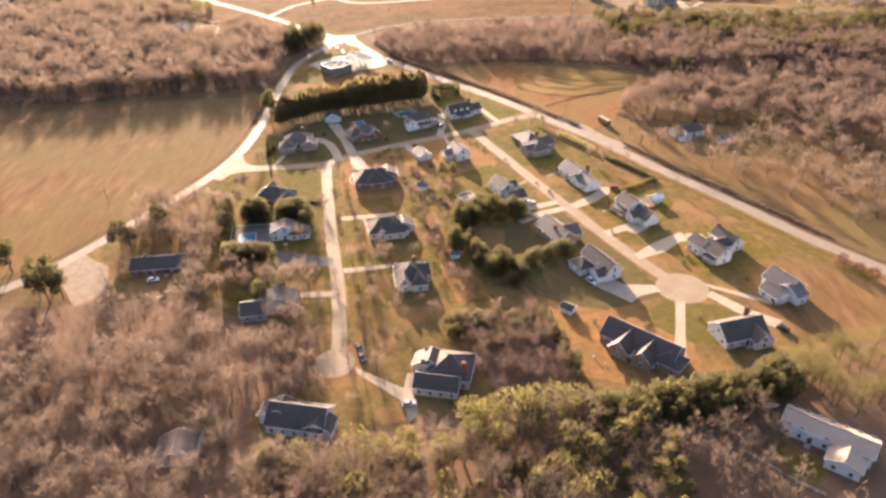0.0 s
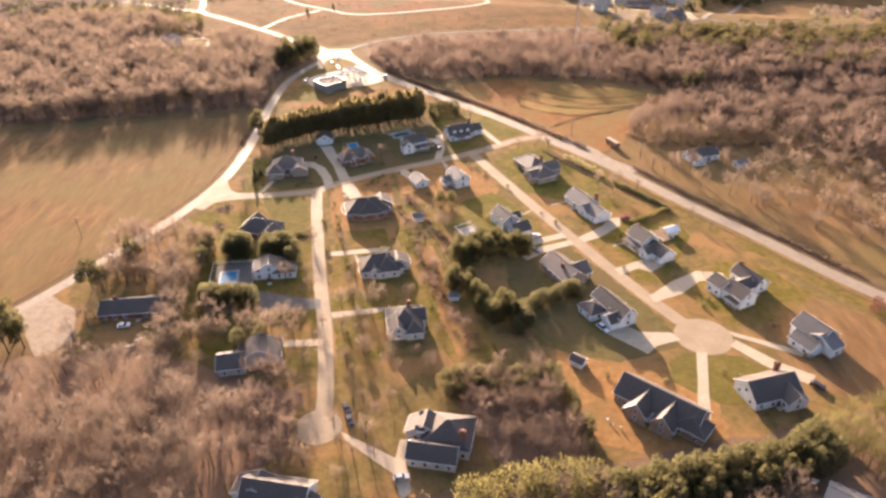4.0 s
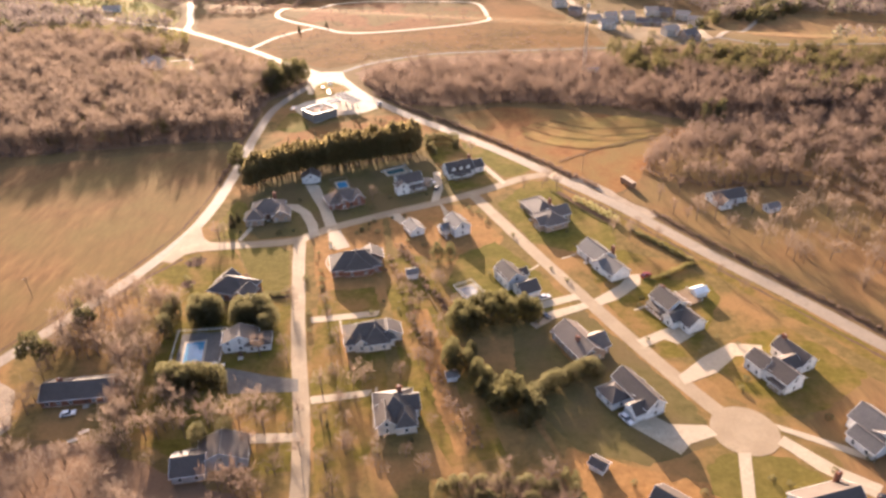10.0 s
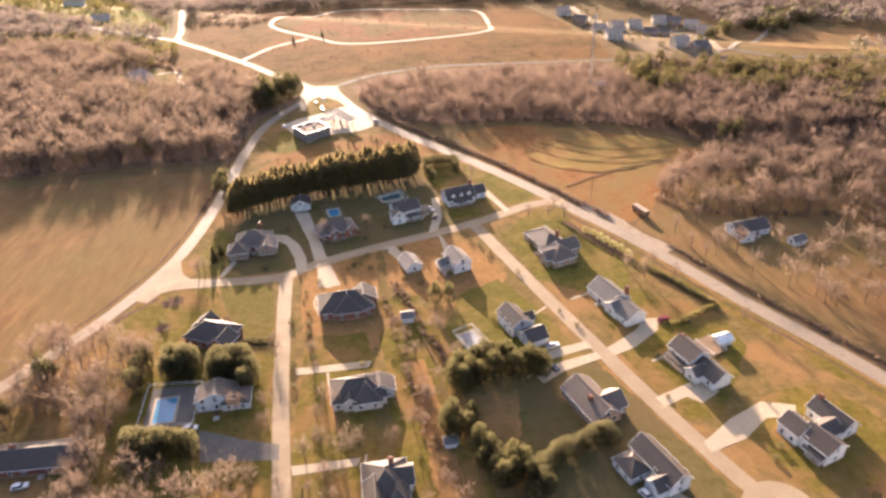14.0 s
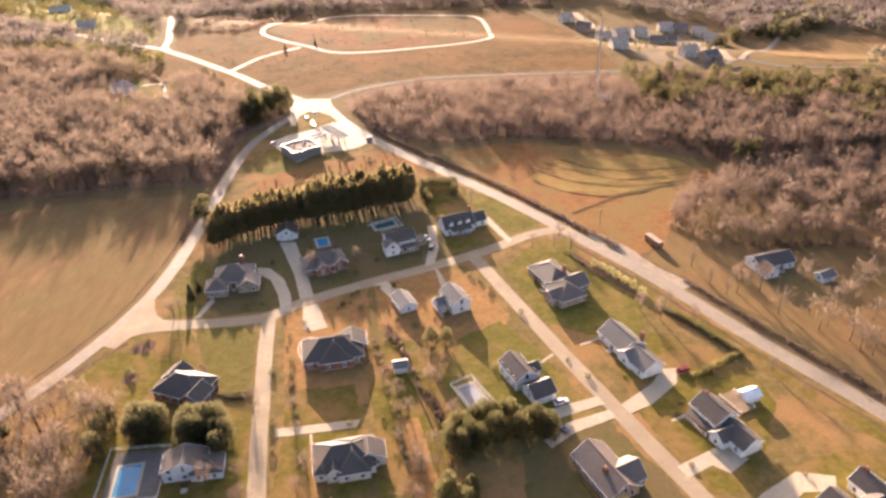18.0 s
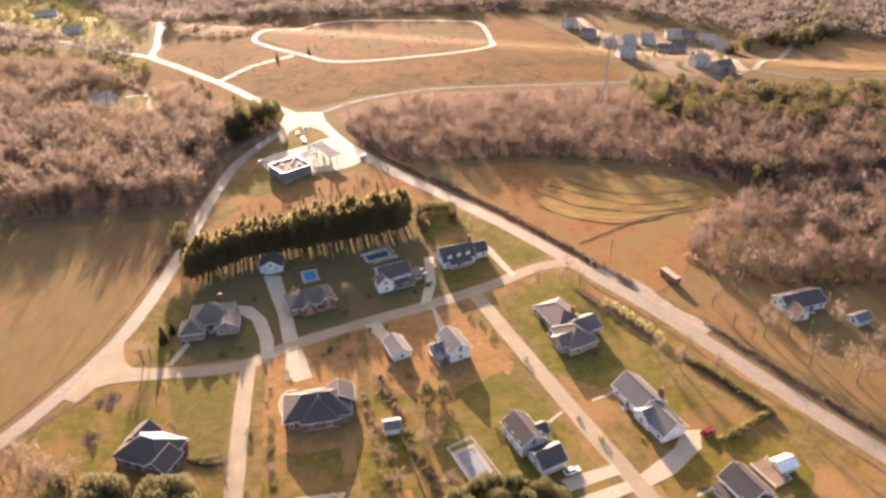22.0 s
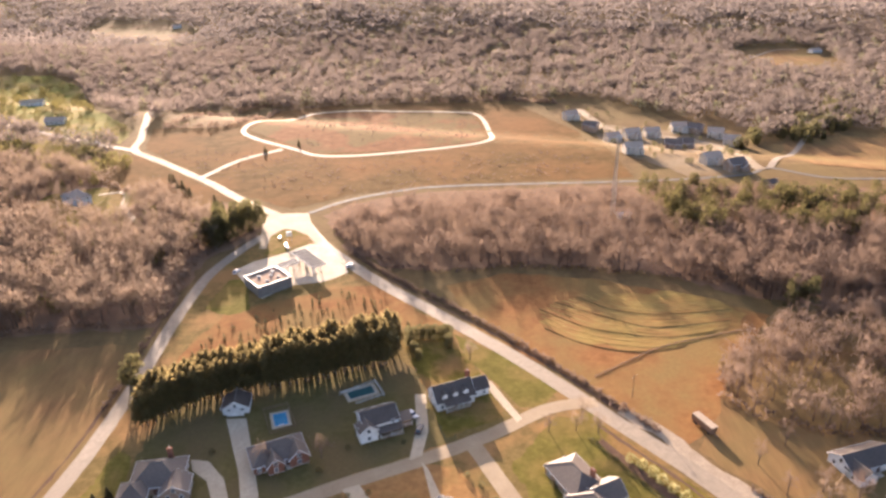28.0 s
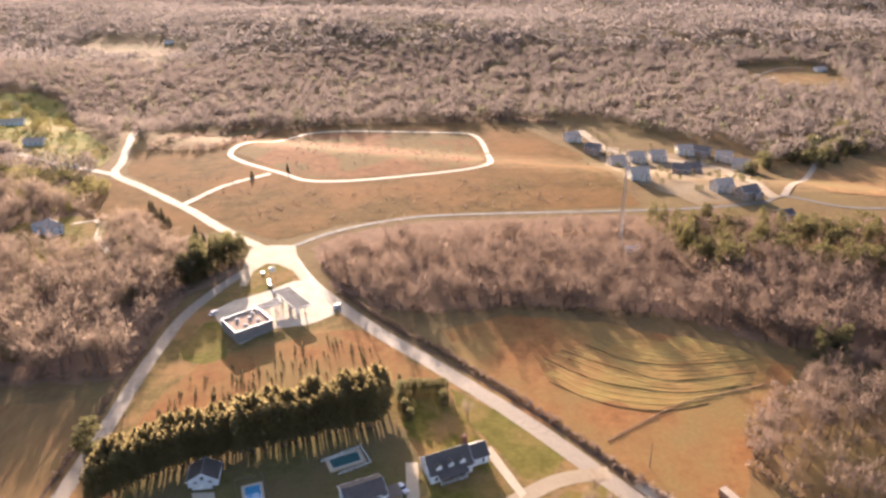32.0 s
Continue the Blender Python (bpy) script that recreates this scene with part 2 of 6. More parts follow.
def soup(name, v, mat):
    """A mesh of loose triangles from an array of 3n corners."""
    v = np.ascontiguousarray(v, dtype=np.float32)
    n = len(v) // 3
    me = bpy.data.meshes.new(name)
    me.vertices.add(3 * n)
    me.vertices.foreach_set("co", v.ravel())
    me.loops.add(3 * n)
    me.loops.foreach_set("vertex_index", np.arange(3 * n, dtype=np.int32))
    me.polygons.add(n)
    me.polygons.foreach_set("loop_start", np.arange(0, 3 * n, 3, dtype=np.int32))
    me.update(calc_edges=True)
    me.materials.append(mat)
    return me


def put(name, me, parent=None, m=None, label=""):
    ob = new(name, me)
    if parent is not None:
        ob.parent = parent
    if m is not None:
        ob.matrix_basis = m
    if label:
        ob["label"] = label
    return ob


def part(name, vf, mat, parent, label="", m=None):
    return put(name, mesh_of(name, vf[0], vf[1], mat), parent, m, label)


def root(name, m, label, category, group="", kind=""):
    e = new(name)
    e.empty_display_size = 1.0
    e.matrix_basis = m
    return tagged(e, label, category, group, kind)


def box(cx, cy, cz, l, d, h, rot=0.0):
    """A box standing on cz."""
    c, s = math.cos(radians(rot)), math.sin(radians(rot))
    v = []
    for z in (cz, cz + h):
        for x, y in ((-l / 2, -d / 2), (l / 2, -d / 2), (l / 2, d / 2), (-l / 2, d / 2)):
            v.append((cx + c * x - s * y, cy + s * x + c * y, z))
    return v, [(3, 2, 1, 0), (4, 5, 6, 7), (0, 1, 5, 4), (1, 2, 6, 5), (2, 3, 7, 6), (3, 0, 4, 7)]


def join(*vfs):
    v, f = [], []
    for a, b in vfs:
        n = len(v)
        v += list(a)
        f += [tuple(i + n for i in q) for q in b]
    return v, f


def tube(p, q, r0, r1, n=6):
    p, q = Vector(p), Vector(q)
    d = (q - p).normalized()
    a = d.orthogonal().normalized()
    b = d.cross(a)
    v = [p + (a * math.cos(k * math.tau / n) + b * math.sin(k * math.tau / n)) * r0 for k in range(n)]
    v += [q + (a * math.cos(k * math.tau / n) + b * math.sin(k * math.tau / n)) * r1 for k in range(n)]
    f = [(k, (k + 1) % n, n + (k + 1) % n, n + k) for k in range(n)]
    return [tuple(x) for x in v], f + [tuple(range(n - 1, -1, -1)), tuple(range(n, 2 * n))]


def smooth_line(pts, step=5.0, closed=False):
    """A Catmull-Rom curve through the points, cut into even steps."""
    p = [np.array(q, float) for q in pts]
    p = [p[-1], *p, p[0], p[1]] if closed else [2 * p[0] - p[1], *p, 2 * p[-1] - p[-2]]
    out = []
    for a, b, c, d in zip(p, p[1:], p[2:], p[3:]):
        n = max(2, int(np.linalg.norm(c - b) / step))
        for k in range(n):
            u = k / n
            out.append(0.5 * (2 * b + (c - a) * u + (2 * a - 5 * b + 4 * c - d) * u**2 + (3 * b - a - 3 * c + d) * u**3))
    if not closed:
        out.append(p[-2])
    return np.array(out)


def strip(name, pts, width, mat, z, label, category="road", closed=False, ragged=0.12, kind="structure", cols=2, crown=0.0):
    """A road: a band along a curve, draped on the ground, with a slightly ragged edge."""
    c = smooth_line(pts, 4.0, closed)
    t = np.roll(c, -1, 0) - np.roll(c, 1, 0) if closed else np.gradient(c, axis=0)
    nrm = np.stack([-t[:, 1], t[:, 0]], 1) / np.linalg.norm(t, axis=1)[:, None]
    rng = np.random.default_rng(len(pts) + int(abs(pts[0][0])))
    v = []
    for i in range(len(c)):
        for k in range(cols + 1):
            o = (k / cols - 0.5) * width
            if k in (0, cols):
                o += rng.uniform(-ragged, ragged)
            q = c[i] + nrm[i] * o
            v.append((q[0], q[1], float(terrain(q[0], q[1])) + z + (crown * rng.uniform(0.5, 1.3) if 0 < k < cols else 0.0)))
    n, w = len(c), cols + 1
    f = [(i * w + k, i * w + k + 1, ((i + 1) % n) * w + k + 1, ((i + 1) % n) * w + k)
         for i in range(n if closed else n - 1) for k in range(cols)]
    ob = put(name, mesh_of(name, v, [q[::-1] for q in f], mat))
    return tagged(ob, label, category, kind=kind)


LIFT = itertools.count()


def patch(name, pts, mat, z, label, category, wobble=0.8, step=4.0, kind="structure", cut=0.0):
    """A piece of ground cover with an uneven outline, draped on the ground."""
    rng = np.random.default_rng(int(abs(pts[0][0] * 7 + pts[0][1])) + len(pts))
    lift = (next(LIFT) * 0.0037) % 0.0185
    c = []
    for a, b in zip(pts, list(pts[1:]) + [pts[0]]):
        a, b = np.array(a, float), np.array(b, float)
        n = max(1, int(np.linalg.norm(b - a) / step))
        c += [a + (b - a) * k / n + rng.normal(0, wobble * 0.4, 2) * (k > 0) for k in range(n)]
    c = np.array(c)
    bm = bmesh.new()
    bm.faces.new([bm.verts.new((x, y, 0)) for x, y in c])
    bm.normal_update()
    if cut:
        for ax in (0, 1):
            for k in np.arange(math.floor(c[:, ax].min() / cut) * cut, c[:, ax].max(), cut):
                co, no = ((k, 0, 0), (1, 0, 0)) if ax == 0 else ((0, k, 0), (0, 1, 0))
                bmesh.ops.bisect_plane(bm, geom=bm.verts[:] + bm.edges[:] + bm.faces[:], plane_co=co, plane_no=no)
    bm.normal_update()
    bmesh.ops.triangulate(bm, faces=bm.faces[:], ngon_method="EAR_CLIP")
    bmesh.ops.recalc_face_normals(bm, faces=bm.faces[:])
    if sum(f.normal.z for f in bm.faces) < 0:
        bmesh.ops.reverse_faces(bm, faces=bm.faces[:])
    for q in bm.verts:
        q.co.z = float(terrain(q.co.x, q.co.y)) + z + lift
    me = bpy.data.meshes.new(name)
    bm.to_mesh(me)
    bm.free()
    me.materials.append(mat)
    return tagged(put(name, me), label, category, kind=kind)


def disc(cx, cy, r, n=28):
    return [(cx + r * math.cos(k * math.tau / n), cy + r * math.sin(k * math.tau / n)) for k in range(n)]


# ---- ground ----
gx = np.unique(np.r_[np.arange(-4400, -519, 40.0), np.arange(-500, 500, 12.0), np.arange(520, 4401, 40.0)])
gy = np.unique(np.r_[np.arange(-700, -50, 50.0), np.arange(-50, 1000, 12.0), np.arange(1000, 4901, 40.0)])
GX, GY = np.meshgrid(gx, gy)
gv = np.stack([GX.ravel(), GY.ravel(), terrain(GX, GY).ravel()], 1)
W = len(gx)
gf = [(j * W + i, j * W + i + 1, (j + 1) * W + i + 1, (j + 1) * W + i) for j in range(len(gy) - 1) for i in range(W - 1)]
tagged(put("ground", mesh_of("ground", gv, gf, M_GROUND)), "rolling winter grassland with dry tan and brown grass", "ground", kind="structure")

# ---- roads ----
strip("road", [(-70, 572), (-53, 537), (-41, 519), (-18, 489), (10, 458), (40, 423), (66, 388), (88, 358), (114, 316), (136, 283), (155, 252),
               (174, 226), (205, 180), (250, 110), (330, -20)], 6.5, M_ROAD, 0.09, "two-lane country road of worn grey asphalt")
strip("road", [(-72, 570), (-82, 556), (-93, 535), (-103, 505), (-105.5, 476), (-106, 450), (-105.5, 425), (-106, 390), (-108.5, 362), (-113.5, 340),
               (-124.5, 312), (-143.5, 277), (-161, 247), (-185, 221), (-230, 182), (-310, 120), (-420, 40)], 5.7, M_ROAD, 0.085, "narrow country road of pale worn asphalt")
strip("road", [(-114, 333), (-94, 335), (-73, 336), (-60, 338.5), (-49, 347), (-22, 360), (4, 371), (25, 381.5), (46, 394), (63, 397)], 5.6, M_STREET, 0.10,
      "pale residential cross street with drives on both sides")
strip("road", [(-60, 338), (-56, 310), (-49, 266), (-42, 228), (-37.5, 194), (-37.5, 184)], 5.3, M_STREET, 0.105, "pale residential street with worn edges")
strip("road", [(18, 378), (32, 345), (45, 314.5), (59, 283), (73, 252.5), (85, 229), (90, 221)], 5.6, M_STREET, 0.105, "pale residential street leading to a turning circle")
patch("turning_circle", disc(-38, 181, 7.2), M_STREET, 0.11, "round pale turning circle at the street's end", "road", 0.15, 3)
patch("turning_circle", disc(91.5, 218.5, 10.0), M_STREET, 0.11, "round pale turning circle with drives leading off", "road", 0.12, 3)
strip("road", [(-74, 568), (-111, 603), (-141, 637), (-186, 682), (-220, 715), (-227, 745), (-240, 790), (-261, 863)], 6.0, M_STREET, 0.2, "pale country road running past fields", ragged=0.3)
strip("road", [(-219, 714), (-278, 747), (-346, 791), (-460, 858), (-700, 980)], 5.0, M_ROAD, 0.215, "grey country lane lined with shrubs")
strip("road", [(-150, 648), (-133, 684), (-107, 709)], 4.4, M_NEWCONC, 0.235, "new pale concrete access road")
strip("road", [(-150, 765), (-143, 805), (-118, 868), (-80, 884), (-26, 878), (20, 871), (46, 860), (54, 815), (53, 745), (42, 713), (-18, 694), (-56, 688),
               (-80, 692), (-99, 709), (-134, 739)], 4.2, M_NEWCONC, 0.3, "new pale road laid in a closed loop", closed=True)
strip("road", [(-67, 580), (-46, 599), (-14, 614), (20, 620), (122, 620), (170, 622), (210, 628), (229, 639), (256, 618), (300, 612), (420, 600), (700, 560)],
      3.2, M_ASPHALT, 0.2, "narrow grey asphalt lane behind bare woods")
strip("road", [(229, 639), (259, 684), (300, 739), (360, 830)], 4.4, M_ROAD, 0.31, "pale lane climbing towards the woods")
strip("road", [(222, 636), (221, 655), (228, 700), (233, 736), (221, 755), (206, 766), (188, 776), (170, 789), (156, 806), (146, 868)], 8.0, M_STREET, 0.32, "broad pale new street of a building site")
patch("junction", [(-90, 578), (-80, 580.5), (-67, 580), (-62, 560), (-53.5, 541), (-56.6, 536.5), (-62.5, 548.2), (-71.2, 556), (-77.7, 557.6), (-82.6, 548.3), (-81.8, 531.8), (-85.5, 532), (-91, 566)],
      M_STREET, 0.125, "pale paved road junction round a grass island", "road", 0.15, 3)
patch("junction", [(-110.5, 356), (-107.5, 352), (-104.8, 345), (-103, 341.5), (-99.5, 338.5), (-94, 338), (-88, 338), (-88, 332), (-98, 331.4), (-103.5, 330.6), (-108, 328.8), (-111.5, 322), (-117, 324)], M_STREET, 0.13, "widened pale street mouth at the country road", "road", 0.1)


def beside(pts, d):
    """A line at distance d to the left of another."""
    c = smooth_line(pts, 6.0)
    t = np.gradient(c, axis=0)
    t /= np.linalg.norm(t, axis=1)[:, None]
    return [tuple(q) for q in c + np.stack([-t[:, 1], t[:, 0]], 1) * d]


EAST_ROAD = [(-20, 491), (10, 458), (40, 423), (66, 388), (88, 358), (114, 316), (136, 283), (155, 252), (174, 226), (205, 180)]
strip("ditch", beside(EAST_ROAD[3:], -6.4), 1.1, M_MULCH, 0.075, "dark weedy ditch along the country road", "ditch", ragged=0.4)
strip("ditch", beside(EAST_ROAD, 5.6), 1.3, M_MULCH, 0.075, "dark weedy ditch on the field side of the road", "ditch", ragged=0.5)
strip("ditch", beside([(-105.5, 476), (-106, 450), (-105.5, 425), (-106, 390), (-108.5, 362), (-113.5, 340), (-124.5, 312), (-143.5, 277), (-161, 247)], -5.6), 1.0, M_MULCH, 0.07, "dark grassy ditch along the narrow road", "ditch", ragged=0.4)
strip("gravel_shoulder", [(70, 392), (82, 378), (90, 364), (100, 349)], 5.0, M_GRAVEL, 0.08, "pale worn gravel shoulder beside the road", "shoulder", ragged=0.8)

# ---- ground cover ----
patch("grass", [(-104, 395), (-100, 410), (-108, 470), (-104, 505), (-84, 545), (-62, 548), (-40, 512), (10, 455), (66, 385), (120, 303), (168, 230), (178, 205), (150, 184), (110, 174), (60, 164), (10, 156),
                (-30, 152), (-56, 160), (-50, 196), (-78, 208), (-110, 222), (-150, 228), (-160, 244), (-142, 272), (-118, 312), (-108, 345)], M_ESTATE, 0.025, "patchy olive and tan grass of the estate", "grass", 0.8)
patch("field", [(-106, 410), (-108, 370), (-118, 330), (-140, 290), (-166, 252), (-200, 222), (-250, 185), (-420, 190), (-430, 420), (-240, 425), (-160, 440), (-118, 442)],
      M_FIELD, 0.03, "broad tan hayfield of dry cropped grass", "field", 2.0)
patch("field", [(12, 486), (24, 446), (50, 418), (64, 404), (88, 374), (102, 384), (112, 406), (135, 436), (148, 452), (120, 470), (80, 490), (40, 497)],
      M_ORANGE, 0.03, "orange-brown stubble field beside the country road", "field", 1.5)
patch("hayfield", [(50, 452), (57, 442), (68, 433.5), (88, 428), (112, 437), (132, 444), (139, 454), (130, 467), (108, 476), (84, 474), (66, 462)],
      M_HAY, 0.06, "yellowish mown hayfield with curved swaths", "field", 5.0, 5.0)
patch("woodland_floor", [(-112, 455), (-160, 452), (-240, 440), (-430, 440), (-520, 700), (-320, 735), (-230, 700), (-150, 630), (-95, 572), (-88, 548), (-110, 520)],
      M_LITTER, 0.05, "brown leaf litter under bare woods", "woodland floor", 3.0)
patch("woodland_floor", [(-58, 576), (-44, 594), (3, 611), (120, 614), (200, 605), (330, 590), (330, 450), (180, 455), (142, 470), (115, 492), (80, 503), (42, 507), (10, 503), (-12, 505), (-38, 527)],
      M_LITTER, 0.05, "brown leaf litter under bare woods", "woodland floor", 3.0)
patch("woodland_floor", [(2, 201), (18, 204), (35, 203), (42, 180), (44, 166), (34, 160), (18, 160), (11, 178), (3, 192)], M_LITTER, 0.085, "brown leaf litter under a dark grove", "woodland floor", 1.0)
patch("woodland_floor", [(-200, 212), (-140, 218), (-105, 222), (-76, 208), (-46, 196), (-47, 170), (-62, 160), (-54, 146), (-20, 150), (10, 158), (60, 166), (108, 176), (160, 190), (230, 120), (230, 20), (-260, 20), (-320, 100)],
      M_LITTER, 0.05, "brown leaf litter under bare trees", "woodland floor", 2.0)
patch("scrub_field", [(-108, 608), (-78, 588), (-40, 612), (55, 626), (136, 628), (134, 690), (132, 790), (86, 905), (-85, 908), (-150, 890), (-160, 800), (-170, 778), (-228, 778), (-214, 720), (-160, 662)],
      M_SCRUB, 0.1, "rough brown cleared land with weeds", "field", 2.0, cut=12)
patch("building_plot", [(-145, 765), (-138, 800), (-114, 862), (-80, 878), (20, 865), (42, 856), (49, 815), (48, 745), (38, 716), (-18, 698), (-78, 697), (-96, 713)],
      M_DIRT, 0.2, "bare reddish building plot inside the loop road", "building plot", 1.5, cut=12)
patch("building_plot", [(146, 790), (160, 812), (184, 796), (258, 771), (246, 725), (224, 648), (210, 628), (172, 625), (140, 680)], M_SAND, 0.2,
      "bare tan soil and dry lawns of a new housing estate", "building plot", 1.5, cut=12)
patch("meadow", [(-512, 1066), (-457, 1067), (-398, 1012), (-310, 855), (-245, 775), (-238, 735), (-290, 752), (-370, 800), (-500, 880), (-640, 960)], M_MEADOW, 0.15, "olive meadow with scattered shrubs", "meadow", 2.0, cut=12)
patch("meadow", [(262, 690), (290, 745), (350, 760), (430, 720), (430, 640), (300, 630), (262, 645)], M_FIELD, 0.15, "pale tan meadow beside a lane", "meadow", 2.0, cut=12)
patch("meadow", [(-623, 1527), (-607, 1587), (-450, 1484), (-377, 1388), (-399, 1332), (-544, 1426)], M_FIELD, 0.8, "distant tan clearing in the woods", "meadow", 3.0, cut=20)
patch("meadow", [(405, 1139), (438, 1165), (497, 1163), (511, 1131), (483, 1056), (428, 1046), (405, 1086)], M_FIELD, 0.8, "distant tan clearing in the woods", "meadow", 3.0, cut=20)
strip("road", [(404, 1097), (441, 1137), (468, 1156), (493, 1153)], 3.0, M_GRAVEL, 1.2, "pale track across a distant clearing")
patch("rough_grass", [(90, 371), (120, 330), (150, 285), (180, 240), (260, 200), (330, 330), (330, 440), (190, 445), (150, 450), (114, 408), (101, 386)], M_FIELD, 0.035,
      "rough tan grass round a farmhouse", "grass", 1.5)
patch("sapling_field", [(-92, 445), (-84, 468), (-34, 488), (-22, 488), (4, 458), (16, 446), (-10, 452), (-48, 440), (-80, 428), (-96, 424)], M_ORANGE, 0.04,
      "orange-brown field planted with small saplings", "field", 1.2)
patch("verge", [(14, 444), (32, 428), (52, 406), (44, 395), (36, 395), (27, 412), (19, 425)], M_GREEN, 0.05, "green grass verge beside the road", "grass", 0.6)
patch("verge", [(60, 388), (84, 355), (110, 313), (132, 280), (152, 249), (170, 223), (163, 219), (146, 246), (124, 280), (104, 311), (84, 343), (62, 372)], M_LAWN, 0.05,
      "mown grass verge along the country road", "grass", 0.8)
patch("lawn", [(-86, 332.5), (-68, 333), (-63, 329), (-58, 300), (-67, 298), (-77, 312)], M_NEAT, 0.06, "neat green front lawn", "lawn", 1.0, 2.0)
patch("lawn", [(-112, 328), (-88, 332), (-78, 314), (-92, 300), (-98, 286), (-122, 300)], M_LAWN, 0.05, "olive-tan side lawn with planting beds", "lawn", 1.0, 2.0)
patch("lawn", [(-101, 352), (-96, 342), (-84, 340), (-92, 375), (-97, 378)], M_GREEN, 0.05, "green lawn at the street corner", "lawn", 1.0, 2.0)
# shade of the pine row deepened by the darker lawn colour
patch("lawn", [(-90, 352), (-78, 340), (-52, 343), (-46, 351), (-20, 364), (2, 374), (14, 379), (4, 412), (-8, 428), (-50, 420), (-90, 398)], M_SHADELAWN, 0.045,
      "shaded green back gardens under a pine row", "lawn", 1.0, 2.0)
patch("lawn", [(10, 380), (30, 390), (26, 410), (10, 445), (-8, 440), (2, 410)], M_LAWN, 0.05, "green lawn round a white cottage", "lawn", 1.0, 2.0)
patch("lawn", [(30, 366), (46, 388), (62, 392), (60, 372), (80, 340), (76, 322), (56, 322), (42, 330)], M_GREEN, 0.05, "sunny green front lawn", "lawn", 1.0, 2.0)
patch("lawn", [(-54, 342), (-44, 348), (-24, 356), (-22, 330), (-24, 300), (-46, 298), (-51, 318)], M_TANLAWN, 0.05, "tan dormant lawn round a brick house", "lawn", 1.0, 2.0)
patch("lawn", [(-22, 358), (4, 368), (14, 366), (30, 336), (24, 318), (0, 318), (-18, 330)], M_TANLAWN, 0.052, "tan dormant lawn round a white house", "lawn", 1.0, 2.0)
patch("lawn", [(26, 332), (40, 310), (52, 284), (36, 276), (14, 280), (4, 300), (10, 322)], M_GREEN, 0.055, "green lawn with a fenced pool", "lawn", 1.0, 2.0)
patch("lawn", [(-46, 298), (-24, 300), (-20, 278), (-16, 240), (-22, 204), (-34, 200), (-42, 250)], M_LAWN, 0.05, "patchy olive and tan lawns along the street", "lawn", 1.0, 2.0)
patch("lawn", [(-24, 320), (-6, 322), (6, 290), (12, 250), (20, 212), (4, 208), (-10, 236), (-16, 280)], M_LAWN, 0.06, "strip of patchy green and tan grass behind the gardens", "lawn", 0.8)
patch("lawn", [(62, 318), (78, 322), (104, 306), (108, 286), (88, 252), (76, 252), (64, 284)], M_LAWN, 0.06, "olive lawns between pale drives", "lawn", 1.0, 2.0)
patch("lawn", [(86, 250), (106, 262), (124, 268), (140, 242), (132, 226), (104, 224), (92, 232)], M_LAWN, 0.055, "tan lawn round a large house", "lawn", 1.0, 2.0)
# same darkened colour stands in for garden shade
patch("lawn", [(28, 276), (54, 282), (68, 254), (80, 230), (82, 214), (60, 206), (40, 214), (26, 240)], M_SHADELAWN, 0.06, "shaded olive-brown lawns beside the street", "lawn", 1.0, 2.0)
patch("lawn", [(76, 206), (84, 210), (100, 208), (112, 194), (104, 182), (86, 186), (74, 196)], M_NEAT, 0.065, "green lawn between concrete drives", "lawn", 1.0, 2.0)
patch("lawn", [(38, 214), (56, 206), (74, 200), (86, 186), (84, 172), (60, 166), (44, 172), (32, 200)], M_TANLAWN, 0.06, "tan lawn behind a dark-roofed house", "lawn", 1.0, 2.0)
patch("lawn", [(112, 222), (140, 240), (170, 214), (164, 186), (130, 184), (114, 196)], M_FIELD, 0.05, "tan dormant lawn at the estate's edge", "lawn", 1.0, 2.0)
patch("lawn", [(-46, 188), (-30, 204), (-8, 204), (-2, 190), (-12, 176), (-20, 152), (-34, 158), (-46, 166)], M_ESTATE, 0.055, "patchy brown and mossy lawn at the street's end", "lawn", 1.0, 2.0)
patch("lawn", [(-98, 292), (-66, 296), (-54, 296), (-46, 250), (-42, 208), (-60, 206), (-100, 226)], M_LAWN, 0.045, "shaded back lawns among cedars", "lawn", 1.0, 2.0)
patch("lawn", [(-82.6, 547), (-80.6, 523.6), (-75.4, 524), (-67.5, 530), (-60.4, 536), (-61.6, 547), (-70.3, 555.4), (-77.4, 556.6)], M_LAWN, 0.14, "grass island before the filling station", "lawn", 1.0, 2.0)
patch("lawn", [(-92, 497), (-83.5, 499.3), (-78, 478), (-75.2, 468.4), (-84, 464), (-96, 470)], M_GREEN, 0.05, "green lawn beside the filling station", "lawn", 1.0, 2.0)
patch("forecourt", [(-92, 507), (-84.2, 517.7), (-76.7, 522), (-69.2, 527.5), (-60.4, 536), (-56.6, 536.7), (-46.1, 525.6), (-38.5, 510.4), (-35.2, 502.7), (-42, 496), (-47.5, 492.8), (-62, 490.6), (-72, 478), (-84, 494)], M_NEWCONC, 0.115,
      "pale concrete forecourt of the filling station", "forecourt", 0.3)
patch("lot", [(-162, 247), (-154, 256), (-147, 250), (-139.4, 245.3), (-132.4, 228.4), (-138, 218.5), (-142, 218), (-150.6, 229.3)], M_GRAVEL, 0.06, "pale gravel parking lot beside the road", "parking lot", 0.6)
patch("lawn", [(97, 143), (89, 133.4), (96.8, 123), (104, 129), (104, 136)], M_LAWN, 0.07, "olive garden lawn behind a long white house", "lawn", 1.0, 2.0)


def drive(pts, label="pale concrete driveway", mat=None, z=0.12):
    patch("driveway", pts, mat or M_CONC, z, label, "driveway", 0.08, 1.2)


